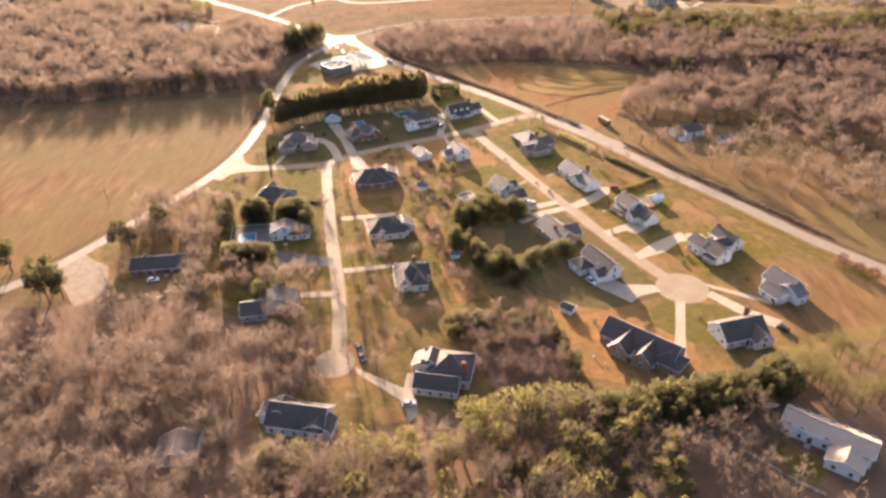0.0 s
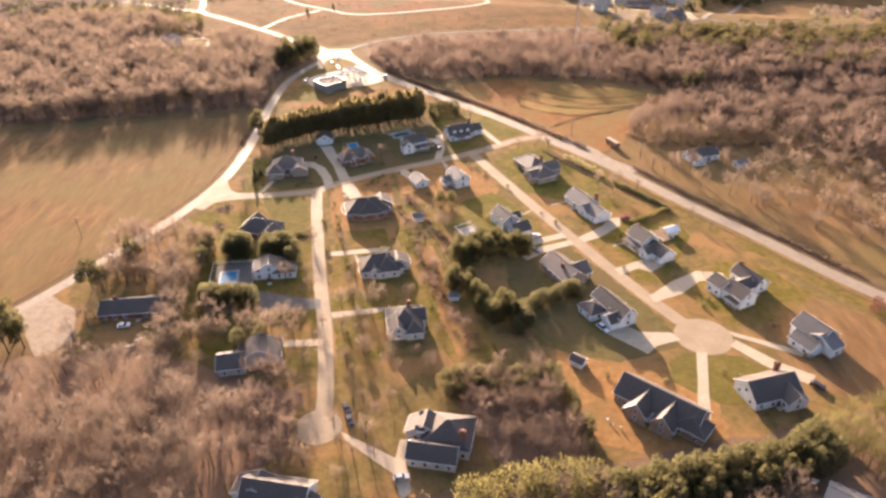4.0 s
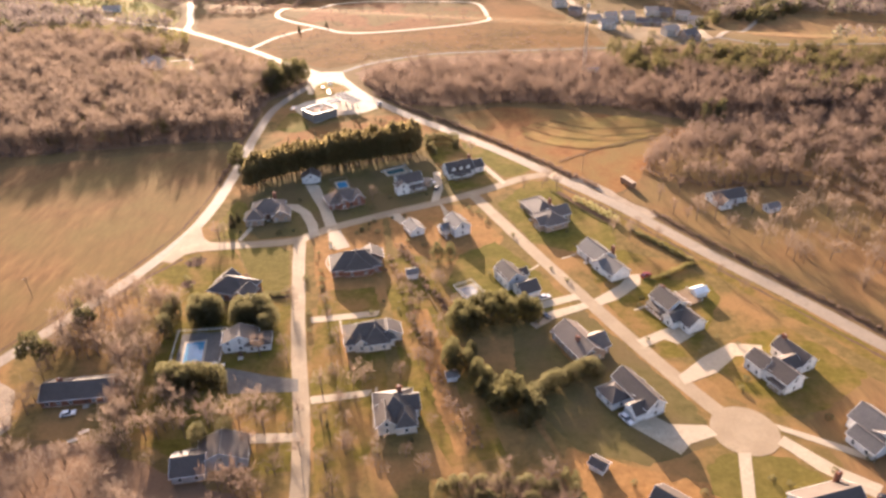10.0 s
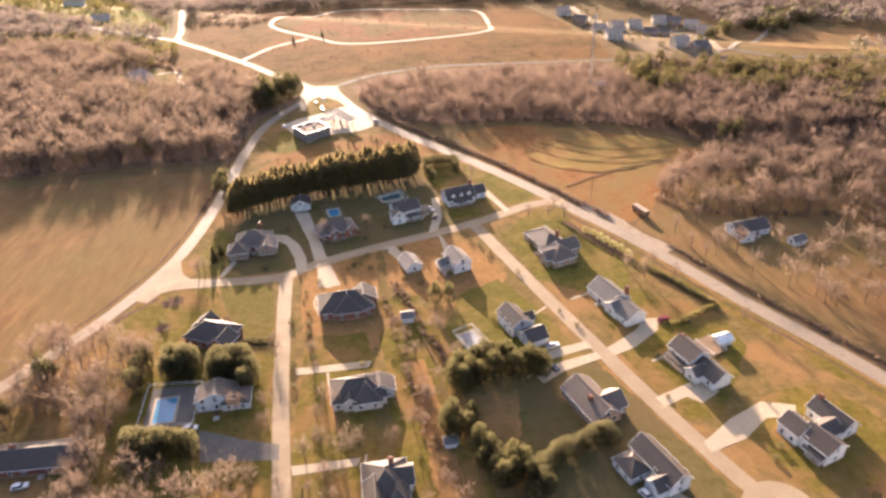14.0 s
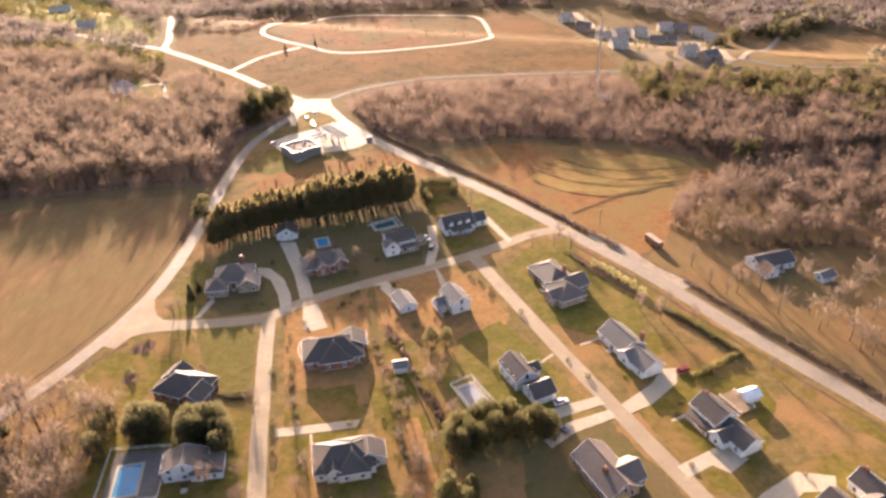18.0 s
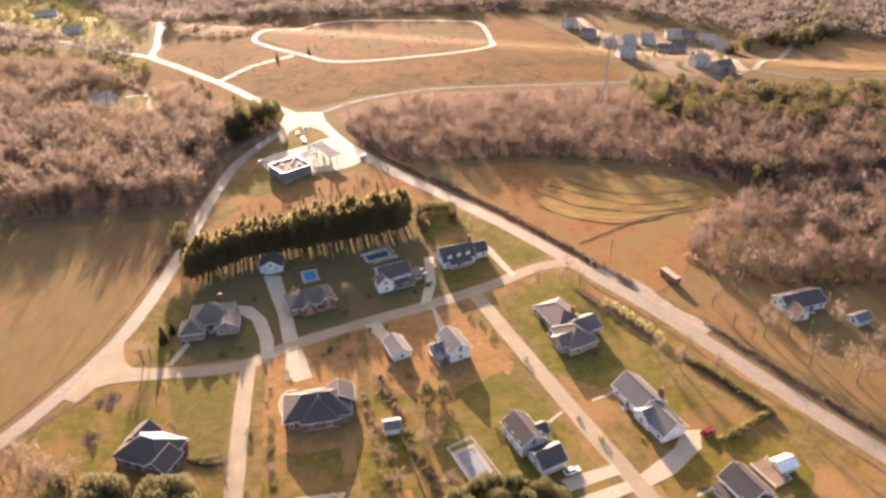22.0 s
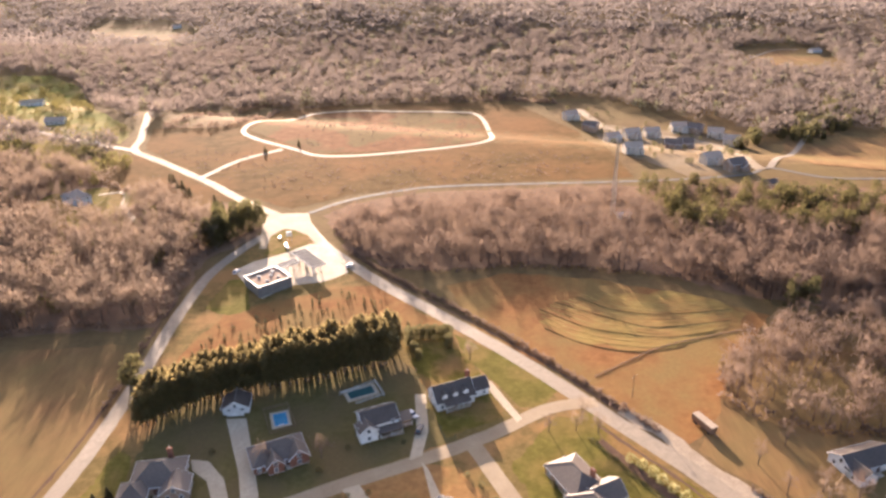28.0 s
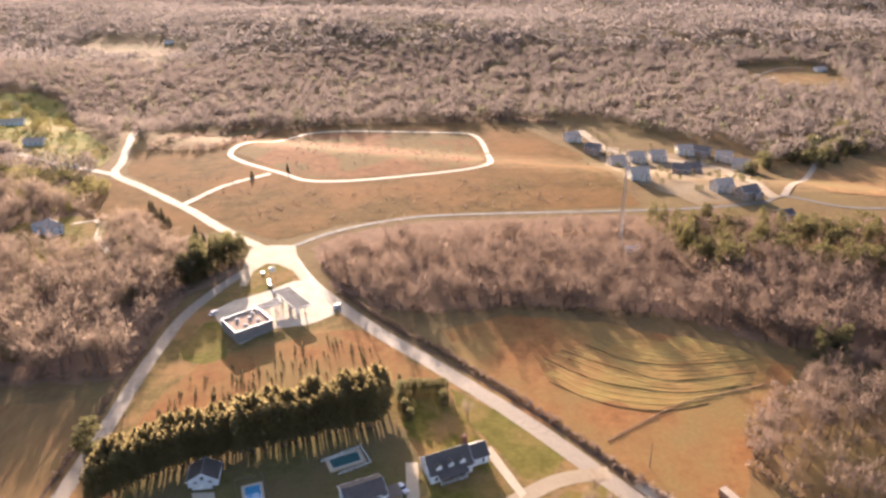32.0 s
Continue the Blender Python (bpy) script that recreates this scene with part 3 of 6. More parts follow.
drive([(86.3, 210), (90, 210), (84, 190), (81, 179), (77.5, 181), (82, 195)])
drive([(99, 213), (102, 216), (112, 204), (121, 197), (117, 193), (106, 203)])
drive([(102, 218), (101, 221), (124, 208), (123, 205)], "narrow pale concrete driveway")
drive([(81, 221), (83, 217), (74, 214), (70, 210), (58, 222), (64, 228), (70, 222)], "broad concrete apron before a garage")
drive([(79, 243), (80, 239), (92, 244), (101, 252), (110, 252), (112, 257), (102, 259), (90, 252)], "pale curved concrete driveway")
drive([(70, 262), (72, 258), (80, 262), (84, 259), (91, 264), (86, 270), (78, 266)])
drive([(60, 287), (62, 283), (70, 287), (80, 296), (82, 303), (77, 303), (72, 296)])
drive([(56, 285), (57, 281.5), (44, 276), (36, 270), (34, 273), (42, 280)], "narrow concrete driveway")
drive([(55, 287.5), (53.5, 291), (44, 288), (38, 286), (40, 282)], "concrete driveway before a garage")
drive([(34, 387), (36, 389), (27, 411), (24, 409)], "narrow concrete driveway")
drive([(-2, 370), (2, 372), (4, 384), (3, 404), (-1, 404), (0, 386)], "long concrete driveway")
drive([(-45, 351), (-50, 349), (-55, 366), (-66, 393), (-59, 393), (-51, 370)], "long pale driveway to a small garage")
drive([(-52, 342), (-56, 341), (-59, 352), (-64, 363), (-70, 368), (-72, 373), (-66, 372), (-59, 364), (-54, 352)], "curved pale driveway")
drive([(-88, 339), (-86, 339), (-83, 350), (-85, 352)], "narrow pale garden path")
drive([(-48, 344), (-43, 346), (-37, 331), (-42, 329), (-46, 330)])
drive([(-22, 358), (-17, 360), (-10, 349), (-13, 346)], "pale driveway to a small garage")
drive([(2, 369), (4, 366), (8, 354), (5, 353)], "narrow pale driveway")
drive([(-47, 281), (-46, 277.5), (-22, 280.5), (-21, 284)], "narrow concrete driveway")
drive([(-41, 238.5), (-40, 235), (-22, 238), (-21, 241)], "narrow concrete driveway")
# dark surface replaces the shade that falls on this drive
drive([(-46, 247), (-45, 241), (-68, 241), (-72, 254), (-56, 249)], "broad drive behind a house, greyed for shade", M_ASPHALT)
drive([(-42, 223), (-41, 219.5), (-62, 219), (-78, 213), (-78, 216), (-63, 223)], "narrow pale drive")
drive([(-31, 179), (-29.5, 175.5), (-14, 162), (-12, 153), (-9, 156), (-11, 166), (-10, 175), (-13, 175), (-14, 168)], "pale forked concrete driveway")
drive([(-207, 622), (-195, 626.5), (-186, 621), (-181, 599), (-165, 575), (-168, 574), (-185, 598), (-190, 618), (-196, 623), (-207, 619)], "winding pale gravel drive")
patch("rough_ground", [(-238, 702), (-215, 705), (-186, 676), (-146, 636), (-116, 604), (-150, 592), (-200, 630), (-238, 658)], M_SCRUB, 0.12, "rough red-brown bank beside the country road", "field", 1.5, cut=12)
patch("rough_ground", [(-240, 622), (-214, 634), (-184, 628), (-178, 600), (-186, 576), (-206, 566), (-232, 572), (-242, 596)], M_LAWN, 0.1, "olive lawn round a tall white country house", "lawn", 1.0, cut=12)

# ---- houses ----
FR = join(box(0, 0, -0.8, 1.3, 0.10, 0.13), box(0, 0, 0.67, 1.3, 0.10, 0.13), box(-0.585, 0, -0.67, 0.13, 0.10, 1.34), box(0.585, 0, -0.67, 0.13, 0.10, 1.34), box(0, 0, -0.03, 1.04, 0.07, 0.06))
ME_FRAME = mesh_of("window", *FR, M_TRIM)
ME_PANE = mesh_of("pane", *box(0, 0, -0.67, 1.04, 0.03, 1.34), M_GLASS)
ME_DOORFRAME = mesh_of("door", *join(box(0, 0, 0, 1.0, 0.09, 2.05), box(-0.56, 0, 0, 0.12, 0.12, 2.15), box(0.56, 0, 0, 0.12, 0.12, 2.15), box(0, 0, 2.05, 1.24, 0.12, 0.12)), M_DOOR)
ME_KNOB = mesh_of("door_handle", *box(0.38, -0.09, 0.98, 0.06, 0.08, 0.12), M_METAL)
ME_GD = mesh_of("garage_door", *join(*[box(0, 0, 0.02 + 0.53 * k, 2.6, 0.08, 0.5) for k in range(4)]), M_GDOOR)
ME_GF = mesh_of("door_frame", *join(box(-1.4, 0, 0, 0.15, 0.12, 2.25), box(1.4, 0, 0, 0.15, 0.12, 2.25), box(0, 0, 2.15, 2.95, 0.12, 0.16)), M_TRIM)


def wing_frame(w):
    cx, cy, l, d, h, rise, ax, kind = w
    return pose(cx, cy, 0, 0, 0, 90 if ax == "y" else 0)


def add_wing(house, w, walls, roofing, others, base=0.0, windows=True):
    """One block of a house: walls, roof, fascia, windows. l runs along the ridge."""
    cx, cy, l, d, h, rise, ax, kind = w
    m = wing_frame(w)
    o = 0.45
    k = rise / (d / 2)
    a, b = l / 2, d / 2
    v = [(-a, -b, 0), (a, -b, 0), (a, b, 0), (-a, b, 0), (-a, -b, h), (a, -b, h), (a, b, h), (-a, b, h)]
    f = [(0, 1, 5, 4), (2, 3, 7, 6), (3, 2, 1, 0)]
    if kind == "gable":
        v += [(-a, 0, h + rise), (a, 0, h + rise)]
        f += [(1, 2, 6, 9, 5), (3, 0, 4, 8, 7), (4, 5, 9, 8), (6, 7, 8, 9)]
    else:
        f += [(1, 2, 6, 5), (3, 0, 4, 7), (4, 5, 6, 7)]
    part("wall", (v, f), walls, house, m=m)
    e, lo = b + o, h - o * k + 0.06
    if kind == "gable":
        prof = [(-e, lo), (0, h + rise + 0.06), (e, lo), (e, lo + 0.2), (0, h + rise + 0.28), (-e, lo + 0.2)]
        x0, x1 = -a - o, a + o
        rv = [(x0, y, z) for y, z in prof] + [(x1, y, z) for y, z in prof]
        rf = [(i, (i + 1) % 6, 6 + (i + 1) % 6, 6 + i) for i in range(6)] + [(5, 4, 1, 0), (4, 3, 2, 1), (6, 7, 10, 11), (7, 8, 9, 10)]
        roof = part("roof", (rv, rf), roofing, house, m=m)
        for sx in (x0 - 0.03, x1 + 0.03):
            for sy in (-1, 1):
                p0, p1 = (sx, sy * e, lo + 0.1), (sx, 0, h + rise + 0.18)
                part("rake_board", tube(p0, p1, 0.10, 0.10, 4), M_TRIM, roof)
        part("ridge_cap", tube((x0, 0, h + rise + 0.27), (x1, 0, h + rise + 0.27), 0.13, 0.13, 5), M_RIDGE, roof)
    else:
        r = max(0.3, a - b)
        kk = rise / b
        lo = h - o * kk
        rv = [(-a - o, -e, lo), (a + o, -e, lo), (a + o, e, lo), (-a - o, e, lo), (-a - o, -e, lo + 0.2), (a + o, -e, lo + 0.2), (a + o, e, lo + 0.2), (-a - o, e, lo + 0.2),
              (-r, 0, h + rise + 0.2), (r, 0, h + rise + 0.2)]
        rf = [(3, 2, 1, 0), (0, 1, 5, 4), (1, 2, 6, 5), (2, 3, 7, 6), (3, 0, 4, 7), (4, 5, 9, 8), (6, 7, 8, 9), (5, 6, 9), (7, 4, 8)]
        roof = part("roof", (rv, rf), roofing, house, m=m)
        part("ridge_cap", join(tube(rv[8], rv[9], 0.12, 0.12, 5), *[tube(rv[i], rv[j], 0.10, 0.12, 4) for i, j in ((4, 8), (7, 8), (5, 9), (6, 9))]), M_RIDGE, roof)
        for sx in (-1, 1):
            part("gutter", box(sx * (a + o + 0.05), 0, lo + 0.02, 0.1, 2 * e, 0.16), M_TRIM, roof)
    for sy in (-1, 1):
        part("gutter", box(0, sy * (e + 0.05), lo + 0.02, 2 * (a + o), 0.1, 0.16), M_TRIM, roof)
    if not windows:
        return
    spots = []
    floors = [1.55] if h < 4.2 else [1.6, 4.4]
    for z in floors:
        n = max(1, int(l / 3.4))
        for i in range(n):
            x = (i + 0.5) / n * l - a
            spots += [(x, -b - 0.04, z, 0), (x, b + 0.04, z, 180)]
        n = max(1, int(d / 4.0))
        for i in range(n):
            y = (i + 0.5) / n * d - b
            spots += [(a + 0.04, y, z, 90), (-a - 0.04, y, z, -90)]
    if kind == "gable" and rise > 2.4:
        spots += [(a + 0.04, 0, h + 0.75, 90), (-a - 0.04, 0, h + 0.75, -90)]
    for x, y, z, ang in spots:
        q = m @ Vector((x, y, z))
        blocked = False
        for ow in others:
            mo = wing_frame(ow).inverted() @ q
            if abs(mo.x) < ow[2] / 2 + 0.5 and abs(mo.y) < ow[3] / 2 + 0.5:
                blocked = True
        if blocked:
            continue
        win = put("window", ME_FRAME, house, m @ pose(x, y, z, 0, 0, ang))
        put("pane", ME_PANE, win)


def house(label, x, y, rot, wings, walls, roofing, doors=(), garages=(), chimneys=(), porches=(), dormers=(), name="house", category="house", base_z=None, windows=True, k=1.0):
    z = float(terrain(x, y)) if base_z is None else base_z
    wings = [(a * k, b * k, l * k, d * k, hh * (0.5 + 0.5 * k), rise * k, ax, kind) for a, b, l, d, hh, rise, ax, kind in wings]
    doors, garages = [(a * k, b * k, r) for a, b, r in doors], [(a * k, b * k, r) for a, b, r in garages]
    chimneys, porches = [(a * k, b * k, t * k) for a, b, t in chimneys], [(a * k, b * k, l * k, d, r) for a, b, l, d, r in porches]
    h = root(name, pose(x, y, z + 0.02, 0, 0, rot), label, category)
    part("foundation", join(*[(lambda m, vv: ([m @ Vector(p) for p in vv[0]], vv[1]))(wing_frame(w), box(0, 0, -0.4, w[2] + 0.12, w[3] + 0.12, 0.62)) for w in wings]), M_KERB, h)
    for i, w in enumerate(wings):
        add_wing(h, w, walls, roofing, [q for j, q in enumerate(wings) if j != i] + [(dx, dy, 2.0, 0.6, 3, 1, "x", "hip") for dx, dy, _ in doors] +
                 [(gx_, gy_, 6.0, 1.0, 3, 1, "x" if int(ga_) % 180 == 0 else "y", "hip") for gx_, gy_, ga_ in garages], windows=windows)
    for dx, dy, da in doors:
        d = put("door", ME_DOORFRAME, h, pose(dx, dy, 0.3, 0, 0, da), "panelled front door")
        put("door_handle", ME_KNOB, d)
        part("step", join(box(0, -0.8, 0, 1.8, 1.3, 0.28), box(0, -1.6, 0, 1.8, 0.4, 0.14)), M_KERB, h, m=pose(dx, dy, 0, 0, 0, da))
    for gx_, gy_, ga in garages:
        for off in (-1.5, 1.5):
            g = put("garage_door", ME_GD, h, pose(gx_, gy_, 0.1, 0, 0, ga) @ pose(off, -0.06, 0), "white panelled garage door")
            put("door_frame", ME_GF, g)
    for px, py, pz in chimneys:
        c = part("chimney", join(box(px, py, 0, 1.5, 0.9, pz), box(px, py, pz, 1.7, 1.1, 0.2)), M_BRICK, h, "brick chimney")
        part("flue", tube((px, py, pz + 0.2), (px, py, pz + 0.65), 0.2, 0.18, 8), M_METAL, c)
    for px, py, pl, pd, ang in porches:
        m = pose(px, py, 0, 0, 0, ang)
        part("porch_floor", box(0, 0, 0, pl, pd, 0.4), M_WOOD, h, m=m)
        pr = part("porch_roof", ([(-pl / 2 - 0.3, -pd / 2 - 0.3, 2.75), (pl / 2 + 0.3, -pd / 2 - 0.3, 2.75), (pl / 2 + 0.3, pd / 2, 3.4), (-pl / 2 - 0.3, pd / 2, 3.4),
                                  (-pl / 2 - 0.3, -pd / 2 - 0.3, 2.9), (pl / 2 + 0.3, -pd / 2 - 0.3, 2.9), (pl / 2 + 0.3, pd / 2, 3.55), (-pl / 2 - 0.3, pd / 2, 3.55)],
                                 [(3, 2, 1, 0), (4, 5, 6, 7), (0, 1, 5, 4), (1, 2, 6, 5), (2, 3, 7, 6), (3, 0, 4, 7)]), roofing, h, m=m)
        n = max(2, int(pl / 2.6))
        for i in range(n):
            xx = -pl / 2 + 0.15 + (pl - 0.3) * i / (n - 1)
            part("post", box(xx, -pd / 2 + 0.12, 0.4, 0.16, 0.16, 2.4), M_TRIM, h, m=m)
        part("railing", join(box(0, -pd / 2 + 0.12, 1.25, pl, 0.08, 0.08), box(0, -pd / 2 + 0.12, 0.55, pl, 0.06, 0.06),
                             *[box(-pl / 2 + 0.4 + 0.5 * i, -pd / 2 + 0.12, 0.6, 0.05, 0.05, 0.65) for i in range(int((pl - 0.6) / 0.5))]), M_TRIM, h, m=m)
    for dx, dy, dz, da in dormers:
        m = pose(dx, dy, dz, 0, 0, da)
        dm = part("dormer", ([(-0.9, -1.2, 0), (0.9, -1.2, 0), (0.9, 1.4, 0), (-0.9, 1.4, 0), (-0.9, -1.2, 1.3), (0.9, -1.2, 1.3), (0.9, 1.4, 1.3), (-0.9, 1.4, 1.3), (0, -1.2, 2.0), (0, 1.4, 2.0)],
                             [(0, 1, 5, 8, 4), (1, 2, 6, 5), (3, 0, 4, 7), (2, 3, 7, 9, 6), (3, 2, 1, 0)]), M_TRIM, h, m=m)
        part("dormer_roof", ([(-1.15, -1.45, 1.12), (0, -1.45, 2.05), (1.15, -1.45, 1.12), (-1.15, 1.4, 1.12), (0, 1.4, 2.05), (1.15, 1.4, 1.12),
                              (-1.15, -1.45, 1.25), (0, -1.45, 2.18), (1.15, -1.45, 1.25), (-1.15, 1.4, 1.25), (0, 1.4, 2.18), (1.15, 1.4, 1.25)],
                             [(6, 7, 10, 9), (7, 8, 11, 10), (0, 3, 4, 1), (1, 4, 5, 2), (0, 1, 7, 6), (1, 2, 8, 7), (0, 6, 9, 3), (2, 5, 11, 8)]), roofing, dm)
        put("window", ME_FRAME, dm, pose(0, -1.24, 0.7) @ Matrix.Diagonal((0.8, 1, 0.7, 1)))
    return h


# wings: centre x, y, length, depth, wall height, roof rise, ridge axis, roof kind
E_ROT = -65
house("brown-roofed brick ranch house with hipped wings on a green lawn", 50, 352, E_ROT,
      [(-6, 1, 16, 11, 3.2, 3.4, "x", "hip"), (6, -1, 13, 11, 3.2, 3.4, "x", "hip"), (3, 5, 9, 8, 3.2, 2.8, "y", "gable"), (7, -5.6, 6, 6, 3.2, 2.2, "y", "gable")], M_TANBRICK, M_SH_BROWN,
      doors=[(-1, -5.6, 0)], chimneys=[(-2, 4, 7.6)])
house("grey-roofed white house with a garage wing and back deck", 69, 311, E_ROT,
      [(-6, 0, 14, 10, 3.2, 3.6, "x", "gable"), (7, -1, 11, 9, 3.2, 3.0, "x", "gable"), (3, -3, 6, 7, 3.2, 2.4, "y", "gable")], M_WHITE, M_SH_GREY,
      doors=[(-5, -5.1, 0)], garages=[(12.6, -1, 90)], chimneys=[(-1, 4.8, 7.2)], k=0.94)
house("two-storey grey-roofed house with a front porch and garage wing", 87, 275, E_ROT,
      [(-5, 0, 12, 10, 5.4, 3.4, "x", "gable"), (7, 1, 11, 9, 3.4, 3.2, "x", "gable"), (4, -4, 6, 6, 3.6, 2.4, "y", "gable")], M_WHITE, M_SH_DARK,
      doors=[(-5, -5.1, 0)], garages=[(12.6, 1, 90)], chimneys=[(-10.4, 1, 9.4)], porches=[(-5, -6.1, 10, 2.2, 0)], k=0.84)
house("large two-storey white house with dark L-shaped roof", 112, 243, E_ROT,
      [(-5, -5, 8, 8, 4.4, 2.6, "x", "gable"), (4, -3.5, 11, 9, 4.8, 3.0, "x", "gable"), (-3, 10, 14, 8, 3.8, 3.2, "x", "gable"), (0, 3, 7, 7, 3.8, 2.6, "y", "gable")],
      M_WHITE, M_SH_DARK, doors=[(6, -7.6, 0)], chimneys=[(-8.6, 10, 8.6)], porches=[(6, -8.6, 6, 2.0, 0)], k=0.86)
house("white house with pale roof and garage gable", 127, 214, E_ROT,
      [(-1.5, 2.5, 13, 11, 4.4, 3.8, "x", "gable"), (1.5, -5.5, 10, 7, 3.2, 2.4, "x", "gable"), (4.5, 1, 6, 12, 4.0, 2.8, "y", "gable")], M_WHITE, M_SH_GREY, doors=[(-4.6, -3.1, 0)], garages=[(6.6, -5.5, 90)], k=0.86)
house("dark-roofed white house at the turning circle", 102, 188.5, 14,
      [(0, 1, 16, 11, 3.4, 3.8, "x", "gable"), (4.5, -4, 7, 7, 3.2, 2.6, "y", "gable")], M_WHITE, M_SH_DARK,
      doors=[(0, -4.6, 0)], chimneys=[(6, 6, 7.4)])
house("long dark-roofed brick house with twin front gables", 66, 183, -42,
      [(0, 1.5, 26, 11, 3.4, 4.2, "x", "gable"), (-4, -3.4, 9, 7, 3.4, 3.6, "y", "gable"), (4.4, -3.4, 9, 7, 3.4, 3.6, "y", "gable"), (11, -1, 7, 10, 3.2, 3.0, "y", "hip")],
      M_TANBRICK, M_SH_DARK, doors=[(0, -4.2, 0)], garages=[(14.6, -1, 90)])
house("white two-part house with grey roof and paved apron", 61, 232, E_ROT,
      [(0, 2.5, 19, 8, 4.6, 3.2, "x", "gable"), (-4, -5, 9, 8, 3.2, 2.4, "x", "hip"), (6, -2, 7, 6, 3.4, 2.4, "y", "gable")], M_WHITE, M_SH_DARK,
      doors=[(-6, 6.6, 180)], garages=[(6, -5.1, 0)], k=0.88)
house("brown-roofed house with a front gable", 49, 259, E_ROT,
      [(0, 0, 17, 10, 3.2, 3.4, "x", "gable"), (3, 4, 8, 8, 3.2, 3.0, "y", "gable")], M_TANBRICK, M_SH_BROWN, doors=[(-4, 5.1, 180)], chimneys=[(2, -2, 7.0)])
house("grey-roofed house with white garage and dark siding", 31, 297, E_ROT,
      [(-5, 0, 13, 9, 4.8, 3.2, "x", "gable"), (7, 2, 9, 9, 3.2, 3.0, "y", "gable"), (-4, 5, 6, 5, 3.6, 2.2, "y", "gable")], M_WHITE, M_SH_DARK,
      doors=[(-7, 4.6, 180)], garages=[(11.6, 2, 90)], k=0.84)
house("two-storey white house with wrap-round deck", 9, 342, E_ROT,
      [(0, 1, 10.5, 7.6, 4.4, 2.6, "x", "gable"), (-1, -3.8, 5, 4, 3.0, 1.8, "y", "gable")], M_WHITE, M_SH_GREY, doors=[(-3, 4.9, 180)], porches=[(1, -6.0, 9, 2.4, 0)])
house("small white gabled garage with grey roof", -9.5, 343, E_ROT, [(0, 0, 9, 6.4, 2.7, 2.0, "x", "gable")], M_WHITE, M_SH_GREY, garages=[(-4.6, 0, -90)], name="garage", category="garage")
house("white cottage with three dormers and grey roof", 13, 401, 22,
      [(-1, 0, 14, 9, 3.4, 4.0, "x", "gable"), (9, 1, 7, 7, 3.0, 2.6, "x", "gable")], M_WHITE, M_SH_DARK, doors=[(-1, -4.6, 0)],
      dormers=[(-5, -2.9, 4.3, 0), (-1, -2.9, 4.3, 0), (3, -2.9, 4.3, 0)], porches=[(-1, -5.6, 9, 2.0, 0)], chimneys=[(6.6, 3, 8.2)])
house("two-storey white house with a curved white porch", -13, 387, 22,
      [(0, 0, 12, 9, 4.8, 2.8, "x", "gable"), (-5, -4, 5, 6, 4.4, 2.2, "y", "gable")], M_WHITE, M_SH_DARK, doors=[(1, -4.6, 0)], porches=[(2.5, -5.9, 8, 2.4, 0), (8.4, -2, 5, 4.4, 0)])
house("dark-roofed brick house with front gables", -44, 373, 24,
      [(0, 0, 17, 10, 3.2, 3.6, "x", "hip"), (-2, -4.5, 5, 5, 3.2, 2.6, "y", "gable"), (5.5, -3.5, 6, 6, 3.2, 2.8, "y", "gable")], M_BRICK, M_SH_BROWN, doors=[(2, -5.1, 0)])
house("small white garage with hipped roof", -63.5, 399, 6, [(0, 0, 7, 9, 2.7, 2.6, "y", "gable")], M_WHITE, M_SH_DARK, garages=[(0, -4.6, 0)], name="garage", category="garage")
house("purple-grey hip-roofed house with a curved drive", -78, 361, 8,
      [(0, 3, 15, 12, 3.4, 4.2, "x", "hip"), (-6, -4, 8, 8, 3.4, 3.0, "y", "hip"), (6, -3, 7, 8, 3.2, 2.6, "y", "gable")], M_TANBRICK, M_SH_BROWN, doors=[(0, -3.2, 0)], chimneys=[(3, 8, 8.0)])
house("dark hip-roofed brick house with pale front gables", -33, 315, 10,
      [(0, 0, 20, 12, 3.4, 4.4, "x", "hip"), (0.7, -0.5, 14, 11, 3.4, 4.2, "y", "hip"), (7, 3, 7, 9, 3.4, 2.8, "y", "gable")], M_BRICK, M_SH_DARK, doors=[(-3, 6.2, 180)])
house("dark hip-roofed house with a white rear wall", -24, 267, 10,
      [(0, 0, 17, 11, 3.4, 4.0, "x", "hip"), (2.4, -0.6, 13, 9, 3.4, 3.7, "y", "hip"), (-3, -4, 5, 4.4, 3.4, 1.9, "y", "gable"), (7, 0, 6, 9, 3.2, 2.6, "y", "gable")], M_CREAM, M_SH_DARK, doors=[(-4, 5.6, 180)])
house("dark-roofed house with many small gables", -13, 229, 8,
      [(0, 1, 13, 12, 3.4, 4.2, "y", "hip"), (-3, -3.4, 8, 6, 3.4, 2.8, "y", "gable"), (2.8, -4.2, 8, 6, 3.4, 2.8, "y", "hip"), (4, 2, 7, 7, 3.2, 2.8, "x", "gable")], M_CREAM, M_SH_DARK, doors=[(-5.1, 5, -90)], chimneys=[(2, 4, 8.2)])
house("large dark-roofed house with pale dormers and gables", 0, 171.5, -12,
      [(1, 3, 14, 13, 4.0, 4.4, "x", "hip"), (-2, -5, 14, 7, 3.4, 2.8, "x", "gable"), (-6, 4, 6, 11, 3.8, 3.2, "y", "gable")], M_CREAM, M_SH_DARK,
      doors=[(-9.2, 3, -90)], dormers=[(-7, 7, 4.6, -90), (-7, 1, 4.6, -90)], chimneys=[(6, -1, 9.0)])
